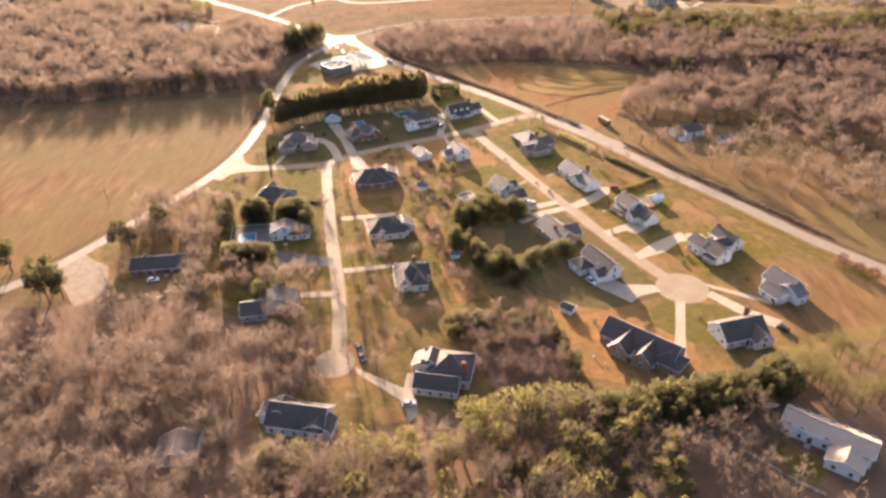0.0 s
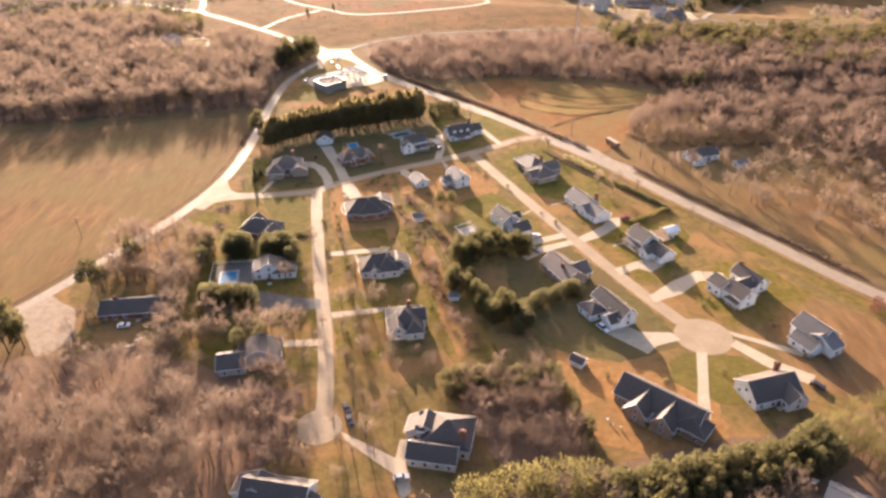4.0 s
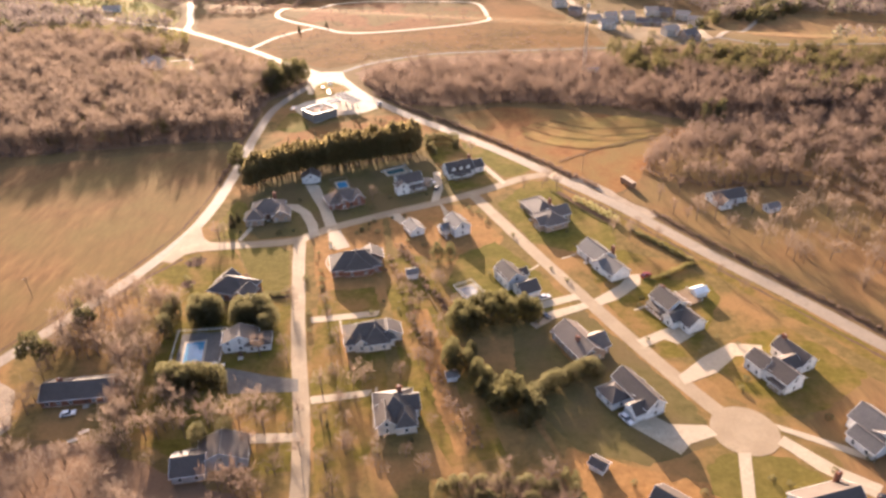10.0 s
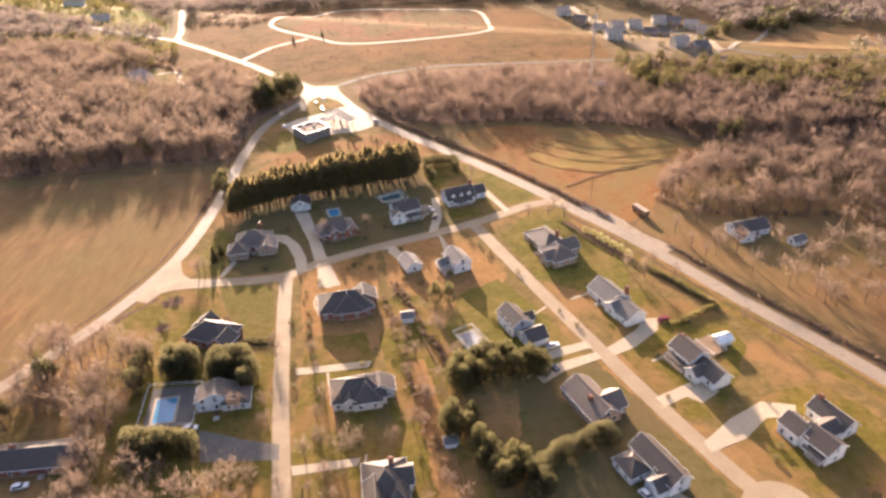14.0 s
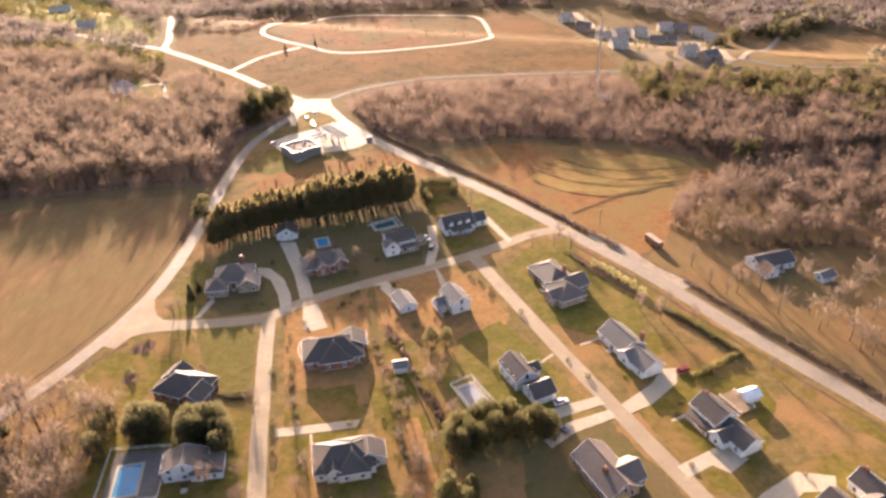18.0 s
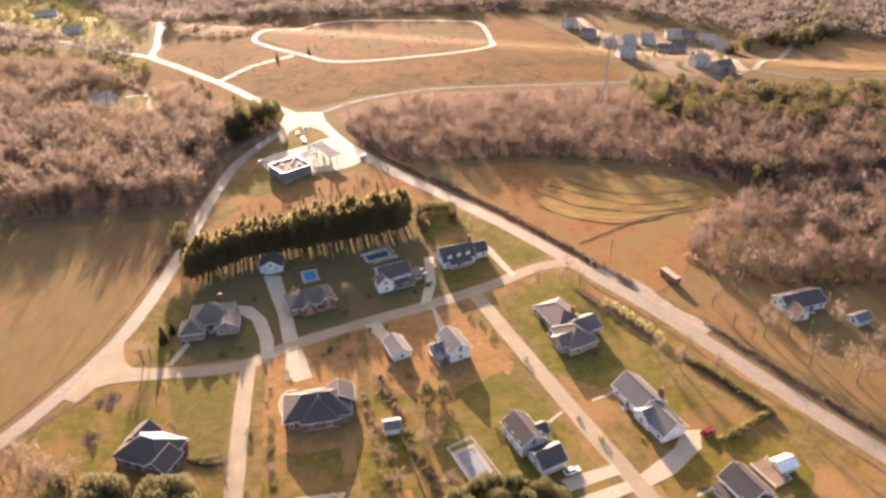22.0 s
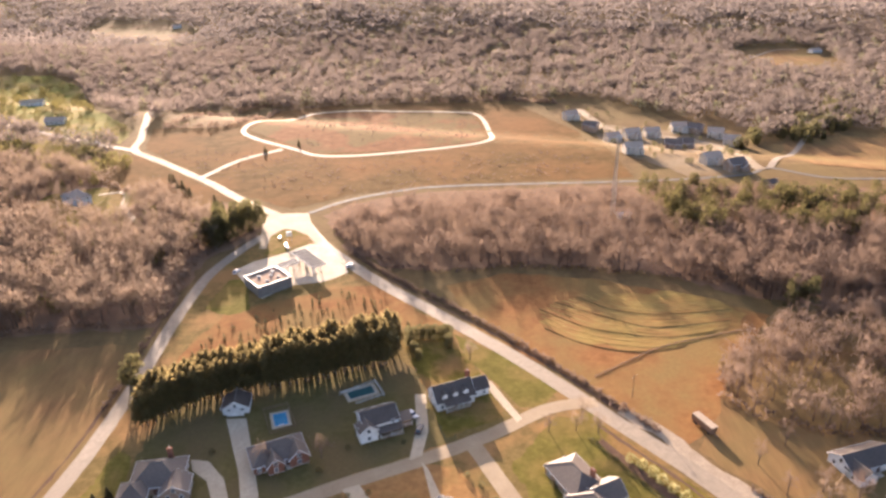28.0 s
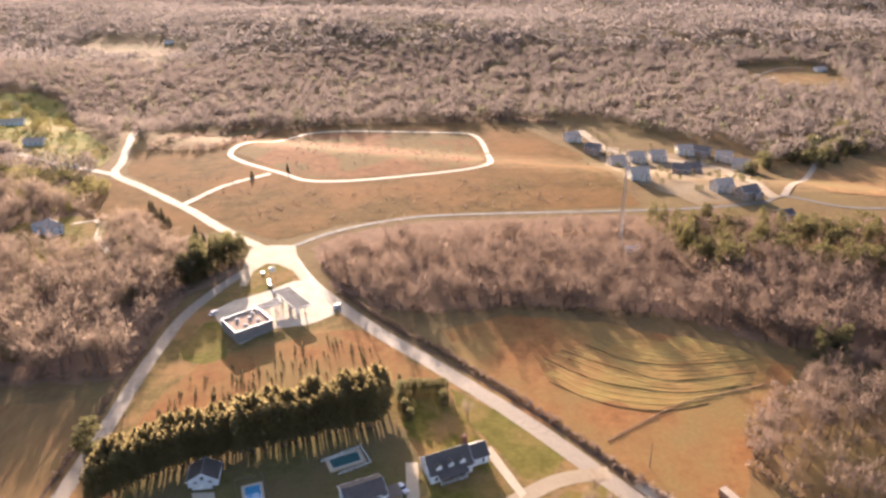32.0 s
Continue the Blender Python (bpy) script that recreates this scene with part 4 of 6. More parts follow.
house("dark-roofed white house under bare trees", -45, 154, -12,
      [(0, 0, 18, 11, 3.6, 4.2, "x", "gable"), (-6, 1, 6, 13, 3.6, 3.0, "y", "gable"), (7, -2, 6, 9, 3.4, 2.8, "y", "gable")], M_WHITE, M_SH_DARK, doors=[(0, 5.6, 180)])
house("dark hip-roofed house behind clipped cedars", -79, 299, -20,
      [(0, 0, 18, 13, 3.6, 4.4, "x", "hip"), (7, -3, 8, 8, 3.4, 2.8, "y", "gable"), (-6, 4, 7, 8, 3.4, 3.0, "y", "gable")], M_BRICK, M_SH_DARK, doors=[(2, 6.6, 180)], k=0.9)
house("white dark-roofed gabled house beside a fenced pool", -67, 265, 8,
      [(-2, 1, 8, 14, 4.6, 3.2, "y", "gable"), (5, 0, 8, 10, 3.2, 3.0, "y", "hip")], M_WHITE, M_SH_DARK, doors=[(-2, -6.1, 0)], k=0.86)
house("dark-roofed grey house behind trees with a white shed wing", -62, 213, 8,
      [(0, 1, 9, 14, 3.4, 3.4, "y", "gable"), (-9, -2, 9, 9, 3.0, 2.6, "x", "gable")], M_GREYS, M_SH_DARK, doors=[(4.6, 2, 90)])
house("long low ranch house with dark roof and white trim", -116, 243, 5, [(0, 0, 22, 10, 2.9, 2.8, "x", "gable")], M_BRICK, M_SH_DARK, doors=[(3, -5.1, 0)], chimneys=[(-6, 1, 6.4)])
house("small house hidden among bare trees", -79, 143, 4, [(0, 0, 9, 11, 3.0, 2.8, "y", "gable")], M_CREAM, M_SH_BROWN)
house("low farmhouse with dark shingle roof under trees", 137, 363, 16, [(0, 0, 16, 9, 3.0, 2.6, "x", "gable"), (-5, -5, 6, 6, 2.8, 2.0, "y", "gable")], M_WHITE, M_SH_DARK, doors=[(2, -4.6, 0)])
house("small white outbuilding beside the farmhouse", 154, 352, 20, [(0, 0, 6, 4.4, 2.4, 1.4, "x", "gable")], M_WHITE, M_SH_GREY, name="outbuilding", category="outbuilding")
house("long white house with a pale roof and arched windows", 110, 141, -38, [(0, 0, 24, 8, 4.4, 2.0, "x", "gable"), (6, -7, 7, 9, 3.4, 1.8, "y", "gable")], M_WHITE, M_TANROOF, doors=[(-4, -4.1, 0)])
house("tall white country house with grey roof among trees", -212, 606, -40, [(0, 0, 12, 9, 5.4, 3.8, "x", "hip"), (-7, -3, 7, 7, 3.8, 2.8, "y", "gable")], M_WHITE, M_TANROOF)
house("pale distant house on an olive meadow", -322, 803, 5, [(0, 0, 16, 8, 3.2, 2.4, "x", "gable")], M_WHITE, M_TANROOF)
house("long pale distant house on an olive meadow", -382, 880, 15, [(0, 0, 20, 9, 3.4, 2.4, "x", "gable")], M_WHITE, M_CONC)
for i, (hx, hy, hr) in enumerate([(132, 834, 20), (143, 796, -30), (172, 770, 10), (148, 680, 5), (187, 708, -20), (194, 652, 15), (216, 786, 0), (229, 780, -35), (241, 766, -20), (153, 757, 12), (204, 732, -10), (189, 772, 5), (246, 744, -25), (205, 638, 20)]):
    house("new pale two-storey house on bare soil", hx, hy, hr, [(0, 0, 12, 9, 5.2, 3.0, "x", "gable"), (3.4, -4.4, 5.4, 6, 3.4, 2.6, "y", "gable")],
          (M_CREAM, M_TANBRICK, M_CREAM)[i % 3], (M_TANROOF, M_SH_BROWN, M_TANROOF)[i % 3])
for hx, hy, hr in ((506, 1135, 10), (-428, 1446, 15), (662, 1573, 5), (697, 1580, -10), (831, 1687, 20), (883, 1639, 0), (-717, 1851, 10)):
    house("small white far house at a clearing's edge", hx, hy, hr, [(0, 0, 14, 9, 3.6, 2.6, "x", "gable")], M_WHITE, M_TANROOF)

# ---- vegetation ----
def cloud(rng, n, rx, rz, cz, ln, wd, up=0.6, inner=0.35, flat=1.0):
    """n slender sprays in an egg-shaped crown, reaching outwards and up."""
    d = rng.normal(size=(n, 3))
    d /= np.linalg.norm(d, axis=1)[:, None]
    r = inner + (1 - inner) * rng.random(n) ** 0.6
    lump = 1 + 0.22 * np.sin(3 * np.arctan2(d[:, 1], d[:, 0]) + rng.uniform(0, 6)) * (1 - np.abs(d[:, 2]))
    p = d * np.array([rx, rx, rz]) * (r * lump)[:, None] + np.array([0, 0, cz])
    ax = d * np.array([1, 1, flat]) + np.array([0, 0, up]) + rng.normal(0, 0.35, (n, 3))
    ax /= np.linalg.norm(ax, axis=1)[:, None]
    sd = np.cross(ax, rng.normal(size=(n, 3)))
    sd /= np.linalg.norm(sd, axis=1)[:, None] + 1e-6
    ln = ln * rng.uniform(0.6, 1.4, n)[:, None]
    wd = wd * rng.uniform(0.6, 1.4, n)[:, None]
    return np.stack([p - sd * wd, p + sd * wd, p + ax * ln], 1).reshape(-1, 3)


def stem(rng, h, r, lean=0.04):
    """A three-sided tapering trunk as loose triangles."""
    top = np.array([rng.normal(0, lean * h), rng.normal(0, lean * h), h])
    b = [np.array([r * math.cos(a), r * math.sin(a), 0.0]) for a in (0, 2.1, 4.2)]
    return np.concatenate([np.stack([b[i], b[(i + 1) % 3], top]) for i in range(3)])


def bare_crown(rng, h, n, w=1.0, cover=0.25):
    """Trunk, forking limbs that rise outwards, boughs on them and a haze of fine twigs on the boughs."""
    out = [stem(rng, h * 0.86, 0.022 * h)]
    m = 9
    u = (np.arange(m) + rng.random(m)) / m
    a = np.arange(m) * 2.4 + rng.uniform(0, 0.8, m)
    flat = np.stack([np.cos(a), np.sin(a), np.zeros(m)], 1)
    p = np.stack([np.zeros(m), np.zeros(m), (0.24 + 0.46 * u) * h], 1)
    q = p + (flat * (0.27 * w * (1 - 0.55 * u))[:, None] + np.array([0, 0, 1.0]) * (0.30 - 0.08 * u + rng.normal(0, 0.03, m))[:, None]) * h
    k = rng.integers(m, size=4 * m)
    v = rng.uniform(0.3, 1.0, 4 * m)[:, None]
    bp = p[k] + (q[k] - p[k]) * v
    bq = bp + (flat[k] * 0.08 * w + rng.normal(0, 0.075 * w, (4 * m, 3)) + np.array([0, 0, 0.085])) * h
    for s, e, r in ((p, q, 0.0075), (bp, bq, 0.004)):
        side = np.cross(e - s, rng.normal(size=s.shape))
        side *= r * h / (np.linalg.norm(side, axis=1)[:, None] + 1e-6)
        out.append(np.stack([s - side, s + side, e], 1).reshape(-1, 3))
    k = rng.integers(4 * m, size=n)
    at = bp[k] + (bq[k] - bp[k]) * rng.uniform(0.1, 1.1, n)[:, None] + rng.normal(0, 0.035 * w, (n, 3)) * h
    way = bq[k] - bp[k]
    way = way / (np.linalg.norm(way, axis=1)[:, None] + 1e-6) + rng.normal(0, 0.55, (n, 3)) + np.array([0, 0, 0.5])
    way /= np.linalg.norm(way, axis=1)[:, None]
    side = np.cross(way, rng.normal(size=(n, 3)))
    side /= np.linalg.norm(side, axis=1)[:, None] + 1e-6
    ln = 0.13 if n < 150 else 0.125 if n < 400 else 0.10
    wd = (cover / (n * ln) * h * rng.uniform(0.6, 1.4, n))[:, None]
    out.append(np.stack([at - side * wd, at + side * wd, at + way * (ln * h * rng.uniform(0.6, 1.4, n))[:, None]], 1).reshape(-1, 3))
    return np.concatenate(out)


def conifer_crown(rng, h, n, r=0.2, base=0.12, width=0.035):
    """Tiers of drooping boughs on a cone."""
    u = rng.random(n) ** 1.3
    a = rng.uniform(0, math.tau, n)
    rad = r * h * (1 - u) ** 0.75 * rng.uniform(0.55, 1.12, n) + 0.02 * h
    z = h * (base + (1 - base) * u)
    p = np.stack([np.cos(a) * rad * 0.45, np.sin(a) * rad * 0.45, z + 0.02 * h], 1)
    q = np.stack([np.cos(a) * rad * 1.15, np.sin(a) * rad * 1.15, z - rng.uniform(-0.02, 0.05, n) * h], 1)
    s = np.stack([-np.sin(a), np.cos(a), rng.normal(0, 0.5, n)], 1) * (width * h * rng.uniform(0.7, 1.4, n))[:, None]
    return np.concatenate([np.stack([p, q - s, q + s], 1).reshape(-1, 3), np.stack([p + s, p - s, q + [0, 0, 0.05 * h]], 1).reshape(-1, 3)])


def round_crown(rng, h, n, rx=0.36):
    """A dense evergreen dome down to the ground."""
    return cloud(rng, n, rx * h, 0.46 * h, 0.5 * h, 0.13 * h * (150 / n) ** 0.35, 0.06 * h * (150 / n) ** 0.6, up=0.3, inner=0.55)


def pine_crown(rng, h, n):
    """A tall pine with an open irregular head."""
    out = []
    for _ in range(6):
        a, r = rng.uniform(0, math.tau), rng.uniform(0.05, 0.16) * h
        c = cloud(rng, n // 6, 0.15 * h, 0.11 * h, 0, 0.05 * h, 0.03 * h * (150 / n) ** 0.5, up=0.4, inner=0.4)
        out.append(c + np.array([math.cos(a) * r, math.sin(a) * r, rng.uniform(0.5, 0.92) * h]))
    return np.concatenate(out)


def inside(pts, poly):
    x, y = pts[:, 0], pts[:, 1]
    ok = np.zeros(len(pts), bool)
    for (ax, ay), (bx, by) in zip(poly, poly[1:] + poly[:1]):
        hit = (ay > y) != (by > y)
        ok ^= hit & (x < (bx - ax) * (y - ay) / (by - ay + 1e-9) + ax)
    return ok


def scatter(rng, poly, spacing, holes=()):
    p = np.array(poly, float)
    lo, hi = p.min(0), p.max(0)
    n = int((hi[0] - lo[0]) * (hi[1] - lo[1]) / spacing**2)
    q = rng.uniform(lo, hi, (n, 2))
    q = q[inside(q, list(poly))]
    for hole in holes:
        q = q[~inside(q, list(hole))]
    return q


def woods(name, label, pts, kinds, rng, mat, lo, hi, kind="stuff", wide=1.0):
    """Many trees as one mesh. kinds: crowns of unit height."""
    if not len(pts):
        return None
    z = terrain(pts[:, 0], pts[:, 1])
    out = []
    for i, (x, y) in enumerate(pts):
        v = kinds[rng.integers(len(kinds))]
        a, h = rng.uniform(0, math.tau), rng.uniform(lo, hi)
        c, s = math.cos(a) * h, math.sin(a) * h
        w = rng.uniform(0.85, 1.2) * wide
        out.append(np.stack([(v[:, 0] * c - v[:, 1] * s) * w + x, (v[:, 0] * s + v[:, 1] * c) * w + y, v[:, 2] * h + z[i] - 0.1], 1))
    ob = put(name, soup(name, np.concatenate(out), mat))
    return tagged(ob, label, "woods", kind=kind)


RV = np.random.default_rng(11)
K_BARE = [bare_crown(RV, 1.0, 190, RV.uniform(0.9, 1.4), 0.19) for _ in range(12)]
K_BARE_NEAR = [bare_crown(RV, 1.0, 520, RV.uniform(0.8, 1.3), 0.16) for _ in range(10)]
K_SPIRE = [np.concatenate([cloud(RV, 400, 0.21, 0.34, 0.36, 0.05, 0.018, up=0.6, inner=0.45), cloud(RV, 280, 0.13, 0.30, 0.66, 0.05, 0.016, up=0.8, inner=0.4)]) for _ in range(6)]
K_ROUND = [np.concatenate([stem(RV, 0.6, 0.02), cloud(RV, 620, RV.uniform(0.28, 0.38), 0.36, 0.62, 0.055, 0.017, up=0.7, inner=0.4)]) for _ in range(6)]
K_BARE_FAR = [cloud(RV, 72, 0.37, 0.36, 0.54, 0.15, 0.028, up=1.0, inner=0.3) for _ in range(12)]
K_PINE = [np.concatenate([stem(RV, 0.9, 0.02), pine_crown(RV, 1.0, 330)]) for _ in range(6)]
K_CONE = [np.concatenate([stem(RV, 0.9, 0.02), conifer_crown(RV, 1.0, 110, RV.uniform(0.16, 0.24))]) for _ in range(6)]
K_DOME = [round_crown(RV, 1.0, 260, RV.uniform(0.3, 0.42)) for _ in range(6)]
K_CLUMP = [cloud(RV, 26, 0.5, 0.45, 0.35, 0.4, 0.09, up=0.7, inner=0.2) for _ in range(8)]


K_FAR = [cloud(RV, 30, 0.44, 0.37, 0.54, 0.22, 0.040, up=0.9, inner=0.35) for _ in range(12)]
HOUSE_HOLE = [(-240, 622), (-214, 634), (-184, 628), (-178, 600), (-186, 576), (-206, 566), (-232, 572), (-242, 596)]
def edge_brush(label, poly, mat, step=2.2, lo=2.0, hi=4.0):
    """Low brush along the skirts of a wood."""
    pts = np.concatenate([np.linspace(a, b, max(2, int(math.dist(a, b) / step)))[:-1] for a, b in zip(poly, poly[1:] + poly[:1])])
    return woods("brush", label, pts + RV.normal(0, 1.2, pts.shape), K_CLUMP, RV, mat, lo, hi)


LEFT_WOODS = [(-114, 460), (-160, 455), (-240, 442), (-300, 442), (-390, 640), (-330, 690), (-235, 660), (-150, 594), (-112, 552), (-104, 545), (-114, 520)]
woods("woods", "bare grey-brown deciduous woods beside a tan field", scatter(RV, LEFT_WOODS, 6.0, [HOUSE_HOLE, [(-207, 630), (-160, 575), (-175, 560), (-200, 600)]]), K_BARE, RV, M_TWIG2, 12, 18)
woods("woods", "olive brush and evergreens among the bare woods", scatter(RV, [(-120, 470), (-290, 450), (-360, 600), (-235, 655), (-150, 590), (-118, 545)], 13.0, [HOUSE_HOLE]), K_DOME + K_SPIRE, RV, M_OLIVE, 5, 11)
edge_brush("low bare brush at the woods' edge beside the field", LEFT_WOODS, M_TWIG2)
MID_WOODS = [(-50, 560), (-40, 572), (3, 584), (60, 588), (122, 588), (130, 555), (138, 520), (140, 480), (115, 490), (80, 499), (42, 504), (10, 500), (-10, 504), (-34, 530)]
woods("woods", "bare brown woods between a lane and a hayfield", scatter(RV, MID_WOODS, 6.1), K_BARE, RV, M_TWIG, 8, 14)
edge_brush("low bare brush at the woods' edge above the hayfield", MID_WOODS, M_TWIG)
EAST_PINES = [(132, 600), (165, 588), (206, 572), (330, 564), (480, 540), (480, 520), (272, 518), (222, 518), (190, 522), (180, 540), (160, 526), (142, 520), (136, 560)]
woods("pine_woods", "olive-green pine woods", scatter(RV, EAST_PINES, 7.6), K_PINE + K_SPIRE, RV, M_EASTPINE, 13, 20)
woods("woods", "bare trees among the pine woods", scatter(RV, EAST_PINES, 10.0), K_BARE, RV, M_TWIG, 11, 16)
woods("pine_woods", "clump of olive pines among bare trees", scatter(RV, [(218, 490), (244, 510), (270, 494), (300, 500), (300, 482), (240, 478)], 6.5), K_PINE + K_DOME, RV, M_EASTPINE, 11, 17)
EAST_WOODS = [(136, 560), (142, 520), (160, 526), (180, 540), (190, 522), (222, 518), (480, 520), (480, 470), (300, 464), (183, 460), (156, 458), (142, 474), (140, 500)]
woods("woods", "dense dark bare woods below the pines", scatter(RV, EAST_WOODS, 5.4), K_BARE, RV, M_TWIG, 11, 17)
FARM_WOODS = [(108, 400), (118, 420), (140, 437), (160, 450), (240, 460), (340, 460), (340, 320), (230, 330), (190, 375), (150, 376), (130, 378), (112, 388)]
woods("woods", "tangled bare trees and brush beside a farmhouse", scatter(RV, FARM_WOODS, 5.4, [disc(137, 363, 11.5, 10), disc(154, 352, 7, 8)]), K_BARE, RV, M_TWIG, 8, 14)
edge_brush("tangled low brush beside a farmhouse", FARM_WOODS, M_TWIG)
SOUTH_WOODS = [(-200, 204), (-140, 208), (-110, 210), (-80, 196), (-58, 184), (-54, 168), (-68, 156), (-60, 138), (-20, 138), (0, 140), (0, 50), (-230, 50), (-290, 140)]
woods("woods", "bare brown woods in front of the estate", scatter(RV, SOUTH_WOODS, 5.2, [disc(-79, 143, 9, 10), [(-129, 242), (-104, 243), (-98, 218), (-123, 216)], disc(-45, 154, 14, 10), [(-300, 0), (-300, 110), (10, 110), (10, 0)], [(-400, 0), (-190, 0), (-190, 300), (-400, 300)]]), K_BARE_NEAR, RV, M_TWIG2, 9, 14)
woods("woods", "bare woods further along the tan field", scatter(RV, SOUTH_WOODS, 9.0, [[(-190, 112), (20, 112), (20, 300), (-190, 300)]]), K_BARE, RV, M_TWIG2, 9, 14)
SOUTH_BELT = [(-60, 134), (-36, 142), (-20, 138), (0, 143), (16, 150), (34, 153), (46, 152), (62, 148), (66, 112), (-60, 112)]
belt_spots = scatter(RV, SOUTH_BELT, 4.6, [disc(-41, 150, 9, 8), [(-66, 120), (-56, 120), (-52, 148), (-62, 148)]])
pick = RV.random(len(belt_spots))
woods("pine_woods", "bushy olive evergreens along the estate's southern edge", belt_spots[pick < 0.5], K_ROUND + K_SPIRE, RV, M_OLIVE, 9, 14)
woods("woods", "bare brown trees along the estate's southern edge", belt_spots[pick >= 0.5], K_BARE_NEAR, RV, M_TWIG2, 9, 14)
woods("pine_woods", "round-headed olive pines behind a long dark-roofed house", np.array([(8, 149), (14, 150), (20, 151), (26, 152), (32, 152.5), (38, 152.5), (11, 146), (23, 147.5), (35, 149), (44, 150)]) + RV.normal(0, 0.7, (10, 2)), K_ROUND, RV, M_OLIVE, 12, 15)
woods("woods", "olive trees beside a long white house", scatter(RV, [(109, 176), (106, 164), (110, 153), (128, 149), (160, 150), (182, 172), (150, 186), (126, 182)], 4.3), K_BARE_NEAR, RV, M_OLIVE, 7, 11)
belt_line = smooth_line([(40, 153), (50, 153.5), (61, 155.5), (77, 158.5), (89, 161.5), (97, 164), (107, 170)], 1.7)
belt_pts = np.concatenate([belt_line, belt_line + [0.8, -2.6], belt_line + [1.4, -5.6], belt_line[::2] + [2.4, -9.0]])
woods("pine_woods", "dense dark evergreen belt along the estate's southern edge", belt_pts + RV.normal(0, 0.35, belt_pts.shape), K_SPIRE, RV, M_PINE, 9.5, 13.5)
GROVE = [(2, 200), (18, 203), (34, 202), (40, 184), (43, 168), (34, 162), (22, 158), (14, 164), (12, 180), (4, 192)]
woods("woods", "dense dark grove of bare trees between two gardens", scatter(RV, GROVE, 4.3, [disc(0, 171.5, 13, 10)]), K_BARE_NEAR, RV, M_TWIG, 7, 11)
edge = smooth_line([(35, 201), (39, 190), (41.5, 178), (43, 168)], 2.6)
woods("pine_woods", "evergreens along the edge of a dark grove", edge + RV.normal(0, 0.6, edge.shape), K_SPIRE, RV, M_PINE, 6, 10)
woods("woods", "scattered bare trees on rough farm grass", scatter(RV, [(114, 346), (150, 300), (186, 250), (300, 250), (330, 380), (190, 372), (150, 352)], 9.5, [disc(137, 363, 15, 10), disc(154, 352, 9, 8)]), K_BARE, RV, M_TWIG2, 7, 13)
woods("woods", "bare trees round a long white house", scatter(RV, [(60, 60), (70, 140), (92, 150), (96, 120), (130, 100), (240, 150), (240, 20)], 7.0), K_BARE, RV, M_TWIG2, 8, 12)
woods("woods", "bare trees beyond the tan field", scatter(RV, [(-430, 190), (-430, 440), (-800, 600), (-800, 100)], 9.0), K_BARE_FAR, RV, M_TWIG2, 9, 14)

# distant woods, thinning with distance; their colours carry painted haze
far_open = [[(-245, 735), (-230, 735), (-236, 790), (-252, 868), (-272, 868), (-250, 790)], [(-235, 745), (-100, 600), (-150, 590), (-215, 690), (-240, 715)], [(-512, 1066), (-457, 1067), (-398, 1012), (-300, 850), (-232, 775), (-230, 735), (-290, 748), (-370, 796), (-500, 876), (-650, 960)], [(-140, 900), (-160, 800), (-168, 776), (-230, 776), (-232, 700), (-100, 590), (128, 610), (135, 900)], [(118, 905), (170, 900), (262, 780), (240, 630), (120, 620)],
            [(250, 700), (290, 760), (360, 775), (440, 720), (440, 625), (250, 625)], [(-633, 1527), (-612, 1600), (-445, 1496), (-365, 1390), (-390, 1300), (-550, 1405)], [(395, 1143), (434, 1176), (502, 1174), (522, 1131), (488, 1020), (425, 1010), (396, 1080)], LEFT_WOODS, EAST_WOODS, EAST_PINES]
belt = [(-480, 560), (-300, 445), (-390, 690), (-330, 735), (-230, 700), (-232, 885), (80, 912), (160, 905), (260, 790), (300, 620), (480, 560), (900, 700), (1100, 1250), (-1100, 1250)]
near_far = scatter(RV, belt, 8.2, far_open)
near_far = near_far[np.abs(near_far[:, 0]) < 0.75 * near_far[:, 1] + 60]
pick = RV.random(len(near_far))
woods("woods", "bare woods reaching into the distance, greyed for haze", near_far[pick < 0.91], K_BARE_FAR, RV, M_HILLTWIG, 11, 16)
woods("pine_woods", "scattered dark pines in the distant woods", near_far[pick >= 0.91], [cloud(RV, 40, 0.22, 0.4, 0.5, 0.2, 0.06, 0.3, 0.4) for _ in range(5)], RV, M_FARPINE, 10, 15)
far_belt = [(-1050, 1245), (1050, 1245), (1900, 2550), (-1900, 2550)]
ff = scatter(RV, far_belt, 15.5, far_open)
ff = ff[np.abs(ff[:, 0]) < 0.72 * ff[:, 1] + 60]
pick = RV.random(len(ff))
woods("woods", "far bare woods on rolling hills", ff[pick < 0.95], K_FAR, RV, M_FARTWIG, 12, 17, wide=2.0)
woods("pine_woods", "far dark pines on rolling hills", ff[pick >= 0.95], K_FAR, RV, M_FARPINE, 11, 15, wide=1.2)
OLIVE = [(-430, 780), (-331, 730), (-278, 726), (-240, 700), (-214, 690), (-209, 667), (-237, 650), (-330, 692), (-400, 700)]
woods("woods", "olive brush and small trees below a lane", scatter(RV, OLIVE, 5.5), K_DOME + K_BARE_FAR, RV, M_OLIVE, 5, 10)
woods("pine_woods", "dark pines beside a lane", scatter(RV, [(243, 712), (282, 760), (310, 738), (372, 790), (410, 880), (380, 860), (300, 775), (262, 750), (244, 730)], 7.5), K_DOME + K_CONE, RV, M_PINE, 6, 13)
edge_brush("bare brush at the edge of cleared land", [(-218, 778), (-170, 776), (-158, 800), (-148, 888), (-80, 912), (80, 910), (128, 895), (60, 930), (-90, 935), (-180, 900), (-212, 800)], M_TWIG, 3.0, 2.5, 6.0)

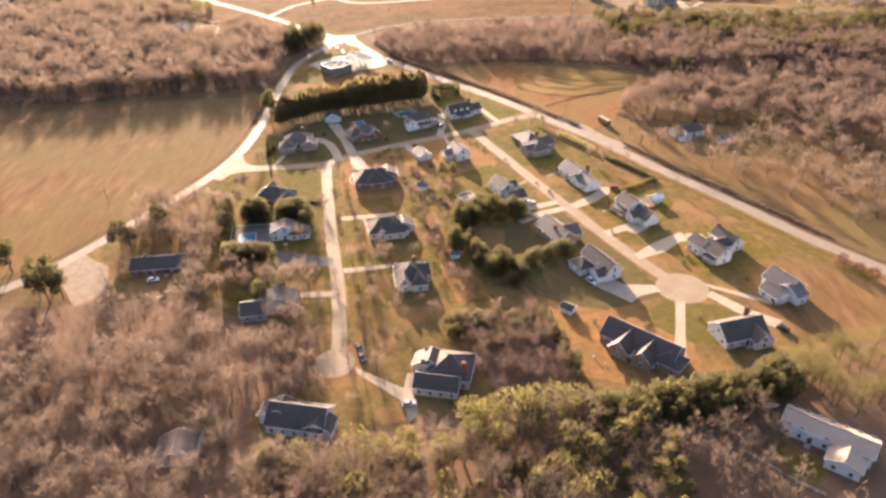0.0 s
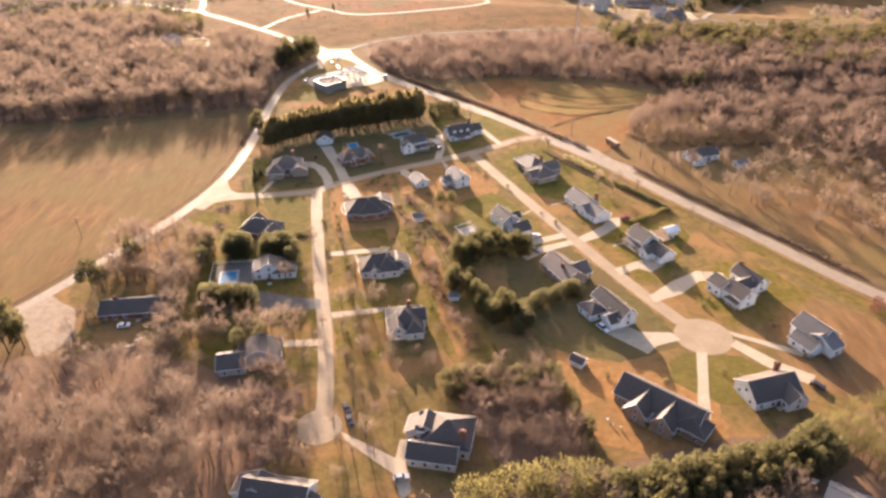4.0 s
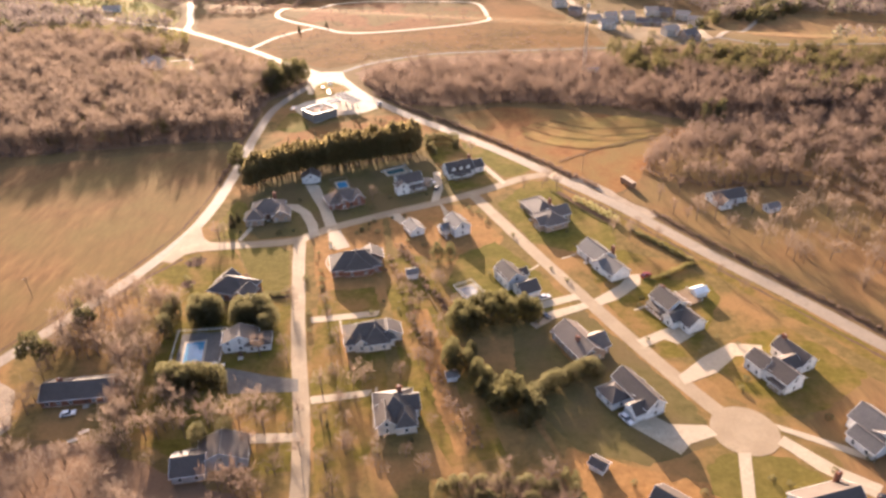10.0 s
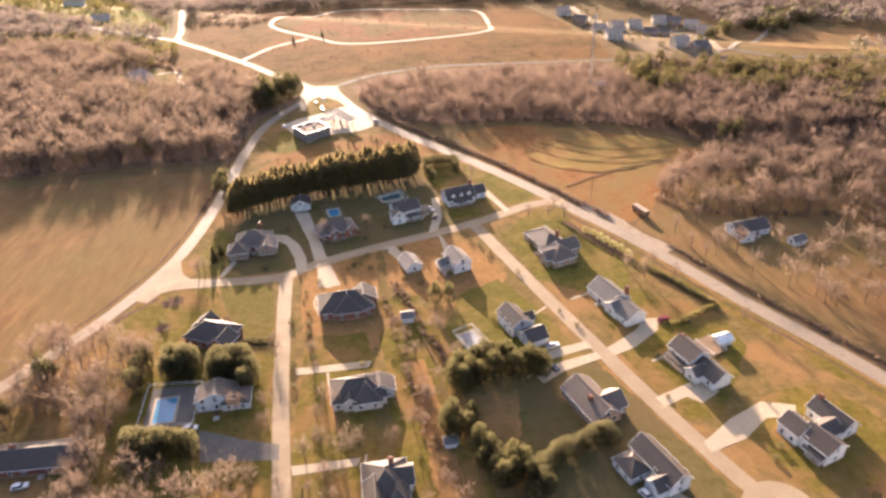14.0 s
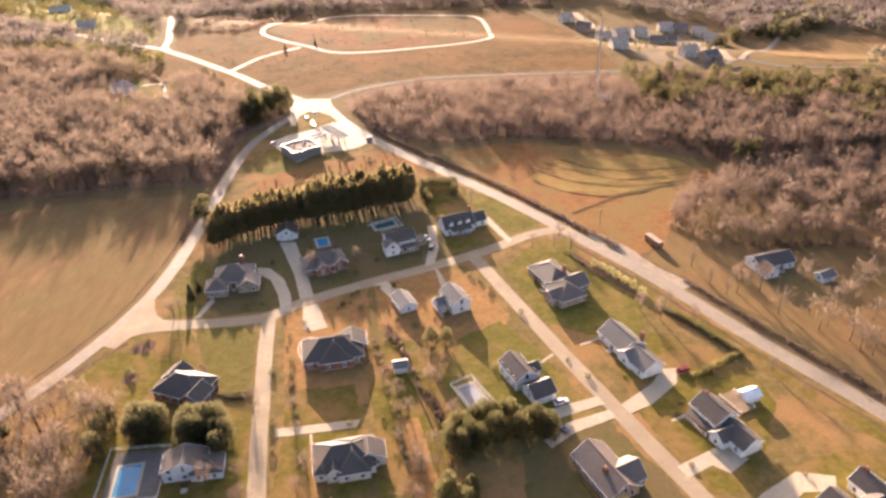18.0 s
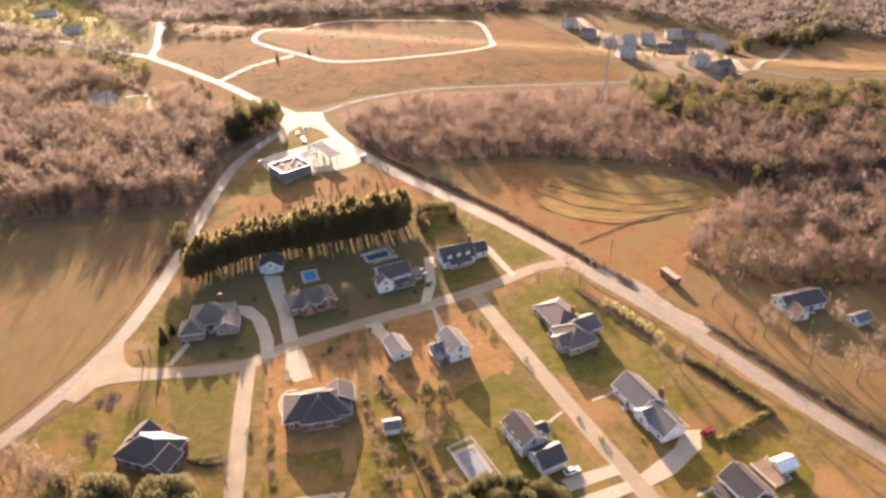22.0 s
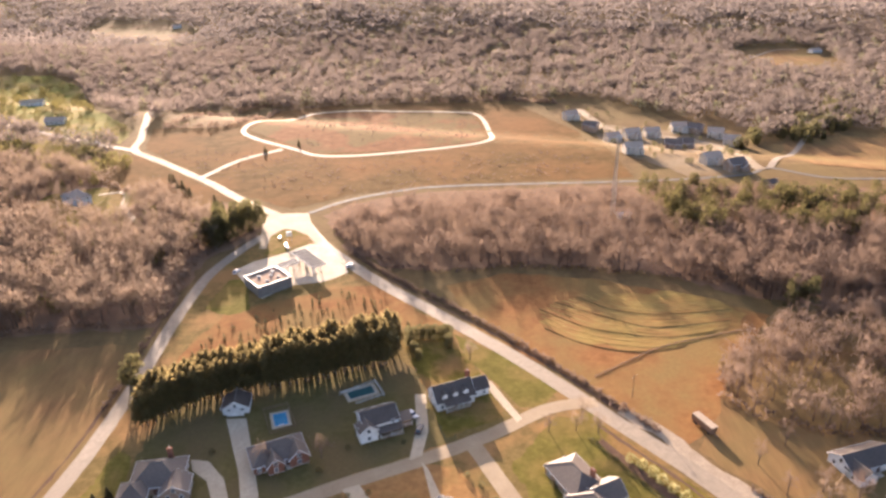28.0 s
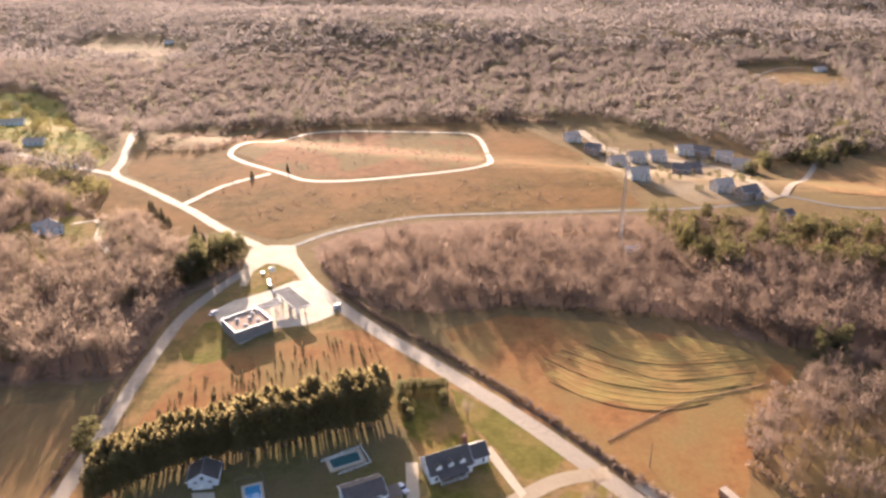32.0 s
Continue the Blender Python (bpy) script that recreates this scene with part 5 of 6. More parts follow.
# ---- single trees, hedges and shrubs ----
def tree(name, label, h, crown, mat, seed, trunk_r=0.02, trunk_h=0.75, limbs=5, category="tree", group=""):
    rng = np.random.default_rng(seed)
    t = root(name, pose(0, 0, -50), label, category, group)
    part("trunk", tube((0, 0, -0.2), (rng.normal(0, 0.02 * h), rng.normal(0, 0.02 * h), trunk_h * h), trunk_r * h, trunk_r * h * 0.35, 7), M_BARK, t)
    for k in range(limbs):
        a, z0 = k * 2.4 + rng.uniform(0, 1), rng.uniform(0.25, 0.6) * h
        part("limb", tube((0, 0, z0), (math.cos(a) * 0.2 * h, math.sin(a) * 0.2 * h, z0 + rng.uniform(0.14, 0.28) * h), trunk_r * h * 0.5, trunk_r * h * 0.15, 5), M_BARK, t)
    put("crown", soup("crown", crown(rng, h), mat), t)
    return t


def plant(proto, spots, rng, lo=0.85, hi=1.15):
    """The first spot takes the tree itself, the others copies of it."""
    for i, (x, y) in enumerate(spots):
        s = rng.uniform(lo, hi)
        m = pose(x, y, float(terrain(x, y)), 0, 0, rng.uniform(0, 360)) @ Matrix.Diagonal((s * rng.uniform(0.9, 1.1), s, s * rng.uniform(0.92, 1.1), 1))
        if i == 0:
            first = m
        else:
            copy_thing(proto, m)
    proto.matrix_basis = first


RT = np.random.default_rng(23)


def bare_wide(rng, h):
    return bare_crown(rng, h, 620, 1.15, 0.22)


def bare_slim(rng, h):
    return bare_crown(rng, h, 480, 0.85, 0.2)


def along(pts, step, jitter=0.6):
    c = smooth_line(pts, 1.0)
    d = np.r_[0, np.cumsum(np.linalg.norm(np.diff(c, axis=0), axis=1))]
    return [(np.interp(s, d, c[:, 0]) + RT.normal(0, jitter), np.interp(s, d, c[:, 1]) + RT.normal(0, jitter)) for s in np.arange(0, d[-1], step)]


def row_pine(rng, h):
    """A planted pine: bare lower trunk, layered boughs and a blunt soft head."""
    return np.concatenate([conifer_crown(rng, h * 0.97, 520, 0.19, 0.27, 0.016), cloud(rng, 620, 0.17 * h, 0.27 * h, 0.68 * h, 0.045 * h, 0.014 * h, up=0.6, inner=0.3)])


def cedar(rng, h):
    return conifer_crown(rng, h, 520, 0.27, 0.02, 0.028)


def column(rng, h):
    """A clipped evergreen column with a round head."""
    return np.concatenate([cloud(rng, 780, 0.26 * h, 0.37 * h, 0.62 * h, 0.05 * h, 0.023 * h, up=0.5, inner=0.5), cloud(rng, 600, 0.27 * h, 0.35 * h, 0.30 * h, 0.05 * h, 0.023 * h, up=0.5, inner=0.5)])


def spire(rng, h):
    """A broad evergreen, widest low down, with a soft pointed head."""
    return np.concatenate([cloud(rng, 860, 0.30 * h, 0.37 * h, 0.38 * h, 0.052 * h, 0.021 * h, up=0.6, inner=0.45), cloud(rng, 580, 0.19 * h, 0.31 * h, 0.66 * h, 0.052 * h, 0.019 * h, up=0.8, inner=0.4)])


def full_pine(rng, h):
    """An old pine with ragged masses of needles from mid height up."""
    out = []
    for _ in range(13):
        u, a = rng.uniform(0.30, 0.95), rng.uniform(0, math.tau)
        rad = (0.20 - 0.13 * abs(u - 0.5)) * h * rng.uniform(0.5, 1.1)
        out.append(cloud(rng, 120, 0.11 * h, 0.085 * h, 0, 0.05 * h, 0.016 * h, up=0.4, inner=0.3) + np.array([math.cos(a) * rad, math.sin(a) * rad, u * h]))
    return np.concatenate(out)


def dome(rng, h):
    return round_crown(rng, h, 1300, 0.36)


ROW = [(-94, 390), (-86, 396), (-75, 403), (-64, 408), (-47, 412), (-28, 417.5), (-9, 425)]
for seed, lift in ((1, (0.0, 6.8)), (2, (3.4, 10.4))):
    spots = [p for d in lift for p in along([(x + 0.1 * d, y + d) for x, y in ROW], 2.6, 0.5)]
    for tall, chosen in ((15, [p for p in spots if p[0] < -55]), (17.5, [p for p in spots if p[0] >= -55])):
        plant(tree("pine_tree", "tall dark pine in a dense planted row", tall, row_pine, M_ROWPINE, seed, limbs=0, trunk_h=0.9, group="pine row behind the gardens"), chosen, RT, 0.92, 1.06)
plant(tree("cedar_tree", "dark green cedar in a garden hedge", 7.5, column, M_CEDAR, 3, limbs=0, group="cedar hedges"),
      along([(-4, 441), (14, 441)], 1.8, 0.2) + [(12, 434), (-4, 436), (-2, 431), (0, 426)], RT, 0.7, 0.95)
plant(tree("cypress_tree", "tall clipped dark cypress in a block", 10.5, column, M_CEDAR, 4, limbs=0, group="cypress blocks"),
      [(-88.4 + 2.2 * i, 277.5 + 2.6 * j) for i in range(4) for j in range(3)] + [(-72.4 + 2.3 * i, 276.5 + 2.6 * j) for i in range(5) for j in range(3)] +
      along([(-89, 246), (-80, 245), (-69, 244.5)], 2.6, 0.2) + along([(-88, 243), (-78, 242)], 2.8, 0.3) + [(-98, 284), (-98, 278), (-97, 271), (-60, 276), (-61, 271), (-63, 221), (-70, 218)], RT, 0.92, 1.04)
plant(tree("evergreen_tree", "broad olive-green evergreen in a shady garden", 11, spire, M_PINE, 5, limbs=0, group="garden evergreens"),
      [(7, 271), (12, 272), (20, 274), (27, 274), (5.7, 253), (6, 247), (4.5, 250), (11.8, 254), (10.5, 249.5), (13.4, 243), (16, 239.5), (14.5, 236), (19.2, 229), (17.5, 232.5), (22.4, 230.5),
       (25.3, 234), (22.5, 235.5), (26.5, 229.5), (1, 317), (6, 317), (10, 268), (15, 271)], RT, 0.8, 1.12)
plant(tree("evergreen_tree", "tall dense evergreen in a garden row", 10, spire, M_PINE, 55, limbs=0, group="tall evergreen row"), along([(8, 275), (14, 279.5), (22, 280), (30, 278.5), (37, 274)], 2.6, 0.3), RT, 0.85, 1.08)
plant(tree("evergreen_shrub", "tall clipped evergreen of a garden hedge", 7.5, dome, M_CEDAR, 6, limbs=0, category="shrub", group="garden hedge evergreens"),
      along([(30, 226), (31.5, 235), (40, 240), (49, 245.5), (53, 243.5)], 2.0, 0.25) + along([(27, 222), (29, 229)], 2.4, 0.3), RT, 0.8, 1.1)
plant(tree("evergreen_tree", "dark evergreen in a windbreak", 8.5, spire, M_CEDAR, 7, limbs=0, group="windbreak evergreens"),
      along([(1, 197), (10, 198), (20, 198), (33, 196)], 3.0, 0.5) + along([(2, 192), (12, 193), (24, 192), (35, 190)], 3.0, 0.5), RT, 0.75, 1.05)
plant(tree("pine_tree", "very tall dark pine shading the road", 18, spire, M_PINE, 8, limbs=0, trunk_h=0.9),
      [(-96, 556), (-101, 550), (-105, 543), (-109, 536), (-92, 563), (-103, 557), (-110, 548), (-98, 565), (-108, 541), (-113, 538), (-112, 556)], RT, 0.8, 1.1)
plant(tree("pine_tree", "tall dark pine beside a gravel lot", 15, full_pine, M_PINE, 9, limbs=6, trunk_h=0.92),
      [(-152, 220), (-148, 223), (-157, 223), (-160, 229), (-154, 229), (-184, 244), (-178, 243), (-190, 240), (-182, 250), (-126.5, 274), (-133, 256), (-138, 258), (160, 459), (156, 452), (165, 455), (-98, 402), (-103, 410)], RT, 0.8, 1.1)
plant(tree("cedar_tree", "small dark cedar beside the country road", 6, cedar, M_CEDAR, 10, limbs=0), [(-93, 352), (-91.5, 357), (-147, 614), (-151, 619), (-155, 625), (-160, 630), (-164, 636), (-168, 641), (-120, 590), (-126, 596),
      (-96, 716), (-118, 700)], RT, 0.7, 1.3)
plant(tree("bare_tree", "bare round-headed tree with fine grey-brown twigs", 9.5, bare_wide, M_TWIG2, 11),
      [(-94.5, 343), (-96, 340), (56, 388), (53, 382), (60, 380), (-61, 259), (-23, 176), (-26, 168), (-48, 370), (-30, 372), (84, 330), (78, 336), (20, 425), (-37, 240), (-34, 262), (0, 300), (-6, 285), (8, 284), (-2, 262),
       (-52, 182), (-58, 190), (-50, 164), (-30, 160), (88, 146), (94, 138), (90, 126), (-40, 214), (-43, 230)], RT, 0.7, 1.05)
plant(tree("bare_tree", "tall slim bare tree with upright limbs", 11, bare_slim, M_TWIG, 12),
      [(-127, 288), (-119, 282), (-118, 290), (-104, 287), (-97, 283), (-137, 301), (-137, 286), (-130, 296), (-112, 278), (-124, 272), (-108, 268), (-100, 262), (-118, 262), (-132, 268), (-106, 252), (-98, 252),
       (106, 364), (109, 351), (113, 344), (120, 352), (126, 345), (118, 372), (-33, 180), (-46, 176), (-57, 204), (-54, 214), (-52, 222), (-70, 226), (-76, 222), (-88, 222), (-94, 230), (-100, 234)], RT, 0.7, 1.1)
plant(tree("bare_tree", "dark bare street tree with dense twigs", 9, bare_wide, M_TWIG, 18),
      [(-45, 192), (-48, 199), (-46, 207), (-47, 215), (-45, 222), (-30, 197), (-25, 190), (-21, 184), (-17, 191), (-32, 208), (-29, 200), (-27, 214), (-35, 225), (-33, 246), (-36, 256), (-40, 278), (-42, 288), (-51, 232), (-50, 252), (-53, 262),
       (-44, 178), (-47, 186), (-30, 172), (-20, 168), (-9, 212), (-4, 206), (-12, 246), (-6, 252), (-54, 286), (-56, 292), (96, 330), (90, 340), (112, 300), (118, 290), (44, 382), (-15, 300), (-10, 292), (-8, 274)], RT, 0.6, 1.05)
plant(tree("bare_tree", "spreading pale bare tree near a long white house", 12, bare_wide, M_TWIG2, 13), [(80, 141), (74, 128), (66, 134), (90, 148), (84, 120), (60, 128)], RT, 0.9, 1.15)
plant(tree("bare_tree", "broad bare tree with dense twigs beside a brick house", 13, bare_wide, M_TWIG2, 19), [(-100, 256), (-103, 246), (-98, 240), (-101, 232), (-96, 226), (-104, 262)], RT, 0.85, 1.1)
plant(tree("red_shrub", "reddish leafless shrub at the field's edge", 4.5, lambda r, h: cloud(r, 260, 0.5 * h, 0.45 * h, 0.5 * h, 0.2 * h, 0.03 * h, 0.7, 0.3), foliage("red_twigs", (0.12, 0.05, 0.04), (0.26, 0.12, 0.09)), 14,
           limbs=0, trunk_h=0.4, category="shrub"), [(160, 233), (163, 226), (166, 221), (157, 229)], RT)
plant(tree("ball_shrub", "pale yellow-green clipped round shrub in a roadside row", 3.0, lambda r, h: cloud(r, 240, 0.5 * h, 0.46 * h, 0.5 * h, 0.16 * h, 0.06 * h, 0.3, 0.6), M_BALL, 15, limbs=0, trunk_h=0.4, category="shrub", group="row of round shrubs"),
      [(67.3, 366.7), (70.0, 363.9), (72.4, 360.7), (74.3, 357.3), (76.4, 353.7), (79.0, 350.1), (81.2, 346.3)], RT, 1.0, 1.1)
plant(tree("shrub", "small dark garden shrub", 1.5, lambda r, h: cloud(r, 130, 0.55 * h, 0.45 * h, 0.45 * h, 0.2 * h, 0.08 * h, 0.5, 0.4), M_CEDAR, 16, limbs=0, trunk_h=0.4, category="shrub"),
      [(-46, 334), (-44, 330), (-50, 326), (-50, 320), (-47, 312), (-46, 305), (-45, 299), (-30, 350), (-33, 345), (-28, 352), (-20, 355), (-14, 356), (16, 362), (20, 358), (24, 352), (34, 336), (44, 362), (42, 357),
       (47, 346), (58, 338), (60, 321), (64, 300), (76, 282), (78, 286), (74, 262), (98, 262), (104, 258), (100, 240), (97, 236), (50, 272), (54, 262), (26, 312), (22, 306), (36, 306), (-12, 334), (-5, 330), (2, 334),
       (-64, 346), (-70, 344), (-88, 346), (-86, 372), (-66, 376), (-38, 382), (-30, 366), (-22, 376), (-4, 378), (4, 396), (-100, 308), (-98, 304), (-102, 310), (-104, 323), (-101, 325), (-70, 296), (-66, 295),
       (-62, 296), (-24, 282), (-20, 290), (-14, 284), (-22, 246), (-18, 214), (-8, 218), (-4, 240), (-36, 252), (-38, 270), (-41, 286), (-43, 292), (-34, 226), (-33, 214), (92, 200), (96, 198), (110, 202), (72, 196),
       (60, 194), (54, 200), (118, 222), (122, 206), (-52.8, 309), (-52.4, 306), (-48.4, 285.3), (-47.6, 282), (-45.9, 271.9), (-66.6, 284.8), (23.2, 348.3), (46.9, 308.8), (37.7, 306.2), (-35.2, 341.9), (-30.1, 345.4), (-33, 344), (-26, 342), (-15, 329.9), (66, 322), (60, 326), (92, 300), (88, 282), (84, 268), (47, 366), (53, 360), (56, 350), (70, 300), (52, 300)], RT, 0.6, 1.5)


def small_cone(rng, h):
    return conifer_crown(rng, h, 46, 0.2, 0.05, 0.09)


SAP = scatter(np.random.default_rng(5), [(-92, 428), (-86, 456), (-36, 482), (-24, 482), (0, 456), (6, 448), (-12, 446), (-48, 432), (-80, 422)], 5.0)
plant(tree("sapling", "small dark conifer sapling in rough grass", 2.4, small_cone, M_CEDAR, 17, limbs=0, group="saplings in the orange field"), [tuple(p) for p in SAP][:130], RT, 0.6, 1.3)

# brush lines, joined
def brush(name, label, pts, width, step, lo, hi, mat, category="hedgerow"):
    rng = np.random.default_rng(int(abs(pts[0][0])) + len(pts))
    c = smooth_line(pts, step)
    q = np.repeat(c, 2, 0) + rng.normal(0, width, (2 * len(c), 2))
    ob = woods(name, label, q, K_CLUMP, rng, mat, lo, hi)
    return tagged(ob, category=category)


brush("hedgerow", "dark leafless brush along the road bank", [(-36, 524), (-12, 494), (18, 462), (46, 428), (72, 392), (80, 381)], 0.7, 0.9, 1.0, 2.1, M_TWIG)
brush("hedgerow", "dark leafless brush along the road's field side", [(100, 354), (122, 318), (144, 284), (164, 252)], 0.7, 1.1, 0.8, 1.8, M_TWIG)
brush("hedgerow", "dark brush line dividing the fields", [(66, 412), (80, 421), (95, 430), (116, 437), (136, 442)], 0.2, 0.7, 0.5, 0.9, M_TWIG)
brush("hedge", "long dark evergreen hedge behind gardens", [(86, 337), (92, 329), (98, 320), (105, 310)], 0.35, 0.9, 1.8, 2.4, M_CEDAR, "hedge")
brush("hedge", "olive garden hedge sheltering a driveway", [(105, 309), (98, 305), (91, 301), (86, 299)], 0.35, 0.9, 1.8, 2.4, M_OLIVE, "hedge")
brush("hedge", "low dark hedge behind a row of round shrubs", [(57, 378), (62, 369), (68, 358.5), (76, 346)], 0.5, 0.8, 0.6, 1.0, M_CEDAR, "hedge")
# dark strip following the row of round shrubs
strip("planting_bed", [(60, 377), (65.5, 367.5), (71, 358.5), (79, 346)], 3.0, M_MULCH, 0.085, "dark strip of ground along round shrubs", "planting bed", ragged=0.3)
brush("hedgerow", "dark shrubs and weeds along a garden boundary", [(-16, 332), (-12.5, 323), (-9, 316), (-3, 298), (2, 289), (6, 277)], 0.7, 1.1, 0.8, 2.2, M_TWIG)
brush("hedgerow", "dry weeds and small shrubs along the back strip", [(-20, 322), (-12, 296), (-6, 270), (2, 244), (10, 216)], 1.6, 1.6, 0.6, 2.0, M_TWIG)
brush("hedge", "low dark hedge along a curved lawn", [(-68, 297), (-63, 295), (-57.5, 295.6)], 0.25, 0.6, 1.0, 1.5, M_CEDAR, "hedge")
brush("hedgerow", "dark brush along the narrow road", [(-111, 400), (-111, 420), (-113, 445)], 0.8, 2.0, 1.0, 2.2, M_TWIG)
brush("hedge", "low dark hedge beside a lawn", [(-67, 297.5), (-62, 297), (-58, 298.5)], 0.3, 0.8, 1.2, 1.6, M_CEDAR, "hedge")
woods("shrubs", "scattered olive shrubs on rough land", scatter(RT, [(-510, 1060), (-460, 1060), (-400, 1005), (-312, 850), (-250, 780), (-240, 740), (-290, 755), (-420, 835), (-560, 930)], 11, [disc(-322, 803, 14), disc(-382, 880, 16)]), K_DOME, RT, M_OLIVE, 3, 8)
woods("shrubs", "scattered leafless shrubs on cleared land", scatter(RT, [(-215, 722), (-160, 668), (-80, 600), (50, 630), (110, 640), (118, 690), (60, 690), (-60, 680), (-110, 700)], 6.5), K_CLUMP, RT, M_TWIG, 0.5, 1.8)
woods("shrubs", "low weeds on the bare building plot", scatter(RT, [(-130, 770), (-110, 850), (-80, 870), (40, 850), (44, 750), (30, 725), (-70, 705), (-95, 722)], 9), K_CLUMP, RT, M_TWIG, 0.8, 2.0)
woods("shrubs", "small trees on the new estate's bare ground", scatter(RT, [(130, 880), (160, 870), (245, 760), (225, 650), (175, 640), (130, 715)], 17), K_DOME, RT, M_PINE, 2, 5)
woods("woods", "bare trees among the back gardens", scatter(RT, [(-146, 296), (-112, 300), (-97, 292), (-97, 258), (-99, 236), (-80, 236), (-52, 233), (-50, 205), (-140, 216), (-130, 236), (-134, 256)], 5.0,
      [disc(-116, 243, 14, 12), [(-129, 242), (-104, 243), (-98, 217), (-123, 215)], disc(-62, 213, 12, 10), disc(-72, 212, 9, 8), [(-44, 216), (-44, 226), (-80, 222), (-80, 210)]]), K_BARE, RT, M_TWIG2, 7, 13)
woods("woods", "bare trees along a strip of rough grass", scatter(RT, [(-12, 318), (2, 306), (8, 282), (4, 250), (14, 215), (2, 210), (-8, 240), (-4, 280)], 9.0), K_BARE, RT, M_TWIG, 5, 9)
woods("woods", "bare trees between the gardens and the street", scatter(RT, [(-34, 252), (-22, 250), (-16, 210), (-8, 196), (-28, 198), (-32, 216)], 7.0, [disc(-13, 229, 10, 10)]), K_BARE, RT, M_TWIG2, 5, 10)
woods("woods", "bare trees round the turning circle", scatter(RT, [(-60, 204), (-46, 206), (-45, 192), (-50, 176), (-38, 168), (-34, 158), (-60, 166), (-66, 186)], 5.0), K_BARE, RT, M_TWIG, 7, 12)

# windrows of cut hay
HAY_ROWS = [[(51.8, 446.4), (65.9, 434.2), (81.8, 427.8), (95.5, 428.0), (106, 431)], [(52, 462.5), (68.1, 447.3), (84.5, 440.5), (101.4, 437.5), (126, 442)],
            [(60, 468), (78.4, 454.6), (94.5, 445.6), (110, 446), (131, 449.5)], [(70, 472), (83.2, 460.4), (96, 456), (110, 455.4), (134, 458)], [(84, 476), (94, 468), (104, 464.5), (116, 465), (130, 467)]]
for ra, rb in zip(HAY_ROWS, HAY_ROWS[1:]):
    for u in (0.0, 0.3, 0.6, 0.85):
        arc = [(ax + (bx - ax) * u, ay + (by - ay) * u) for (ax, ay), (bx, by) in zip(ra, rb)]
        strip("windrow", arc, 0.7, M_DRYHAY if u else M_SWATH, 0.075, "low curved ridge of cut hay", "windrow", ragged=0.4, kind="stuff", crown=0.12 if u else 0.25)
strip("ditch", [(-127, 300), (-119, 311), (-108, 325)], 1.6, M_MULCH, 0.07, "dark grassy ditch beside the road", "ditch", ragged=0.3)
patch("planting_bed", [(-106.3, 322), (-104.5, 326), (-101, 327), (-97.5, 325), (-97.5, 321.5), (-100, 319), (-104, 319)], M_MULCH, 0.08, "brown mulched planting bed", "planting bed", 0.2)
patch("planting_bed", disc(-100, 306, 3.0, 12), M_MULCH, 0.08, "round brown planting bed with shrubs", "planting bed", 0.2)
strip("path", [(-41.2, 325.1), (-44.7, 324.6), (-46, 319.7), (-44.1, 314.1), (-41.4, 313.4)], 0.8, M_CONC, 0.10, "pale curved stone edging beside a brick house", "path", ragged=0.05)
patch("lawn", [(-8.5, 284), (-3, 284), (0.5, 268), (6, 244), (13, 216), (6, 212), (0, 232), (-4, 256)], M_TANLAWN, 0.075, "strip of dry orange-tan grass behind the gardens", "lawn", 1.2, 2.0)
strip("path", [(-35.6, 278.5), (-34, 272), (-31.5, 265.6)], 0.8, M_CONC, 0.10, "pale stone edging beside a house", "path", ragged=0.05)
strip("path", [(-19.6, 242), (-19.8, 234), (-19.2, 224)], 0.8, M_CONC, 0.10, "pale stone edging beside a house", "path", ragged=0.05)
strip("path", [(-35, 276), (-32.9, 264.7), (-30.6, 257), (-28.1, 250.2)], 1.3, M_TANLAWN, 0.09, "worn tan strip between two lawns", "path", ragged=0.3)
strip("path", [(79, 282.3), (76, 280.5), (73.5, 279.5)], 1.0, M_CONC, 0.11, "narrow pale front path", "path", ragged=0.05)
strip("path", [(61.1, 320.9), (57, 318.4), (52.5, 316.5)], 1.0, M_CONC, 0.11, "narrow pale front path", "path", ragged=0.05)
strip("path", [(42.5, 312.1), (39, 309), (36.5, 306.5)], 1.0, M_CONC, 0.11, "narrow pale front path", "path", ragged=0.05)
strip("planting_bed", [(-78.5, 311.8), (-74.3, 307), (-70.2, 301), (-67.8, 296.7), (-62.6, 294.6), (-57.2, 295.4)], 1.4, M_MULCH, 0.09, "dark mulched border round a lawn", "planting bed", ragged=0.2)
strip("path", [(27, 232), (31, 222), (36, 208), (40, 198)], 1.6, M_TANLAWN, 0.09, "narrow worn track between hedges", "path", ragged=0.3)
strip("path", [(41, 264), (44, 256), (47, 249)], 1.0, M_TANLAWN, 0.09, "narrow worn garden path", "path", ragged=0.2)


# ---- pools, fences, sheds ----
def fence(label, pts, h=1.2, mat=None, closed=True, step=2.4):
    mat = mat or M_TRIM
    f = root("fence", pose(pts[0][0], pts[0][1], 0.05), label, "fence")
    ox, oy = pts[0]
    q = [(x - ox, y - oy) for x, y in pts]
    for (ax, ay), (bx, by) in zip(q, q[1:] + q[:1] if closed else q[1:]):
        l, ang = math.hypot(bx - ax, by - ay), math.degrees(math.atan2(by - ay, bx - ax))
        n = max(1, round(l / step))
        for i in range(n):
            part("post", box(ax + (bx - ax) * i / n, ay + (by - ay) * i / n, 0, 0.12, 0.12, h + 0.1), mat, f)
        for z in (0.25, h * 0.6, h - 0.05):
            part("rail", box((ax + bx) / 2, (ay + by) / 2, z, l, 0.05, 0.09, ang), mat, f)
    return f


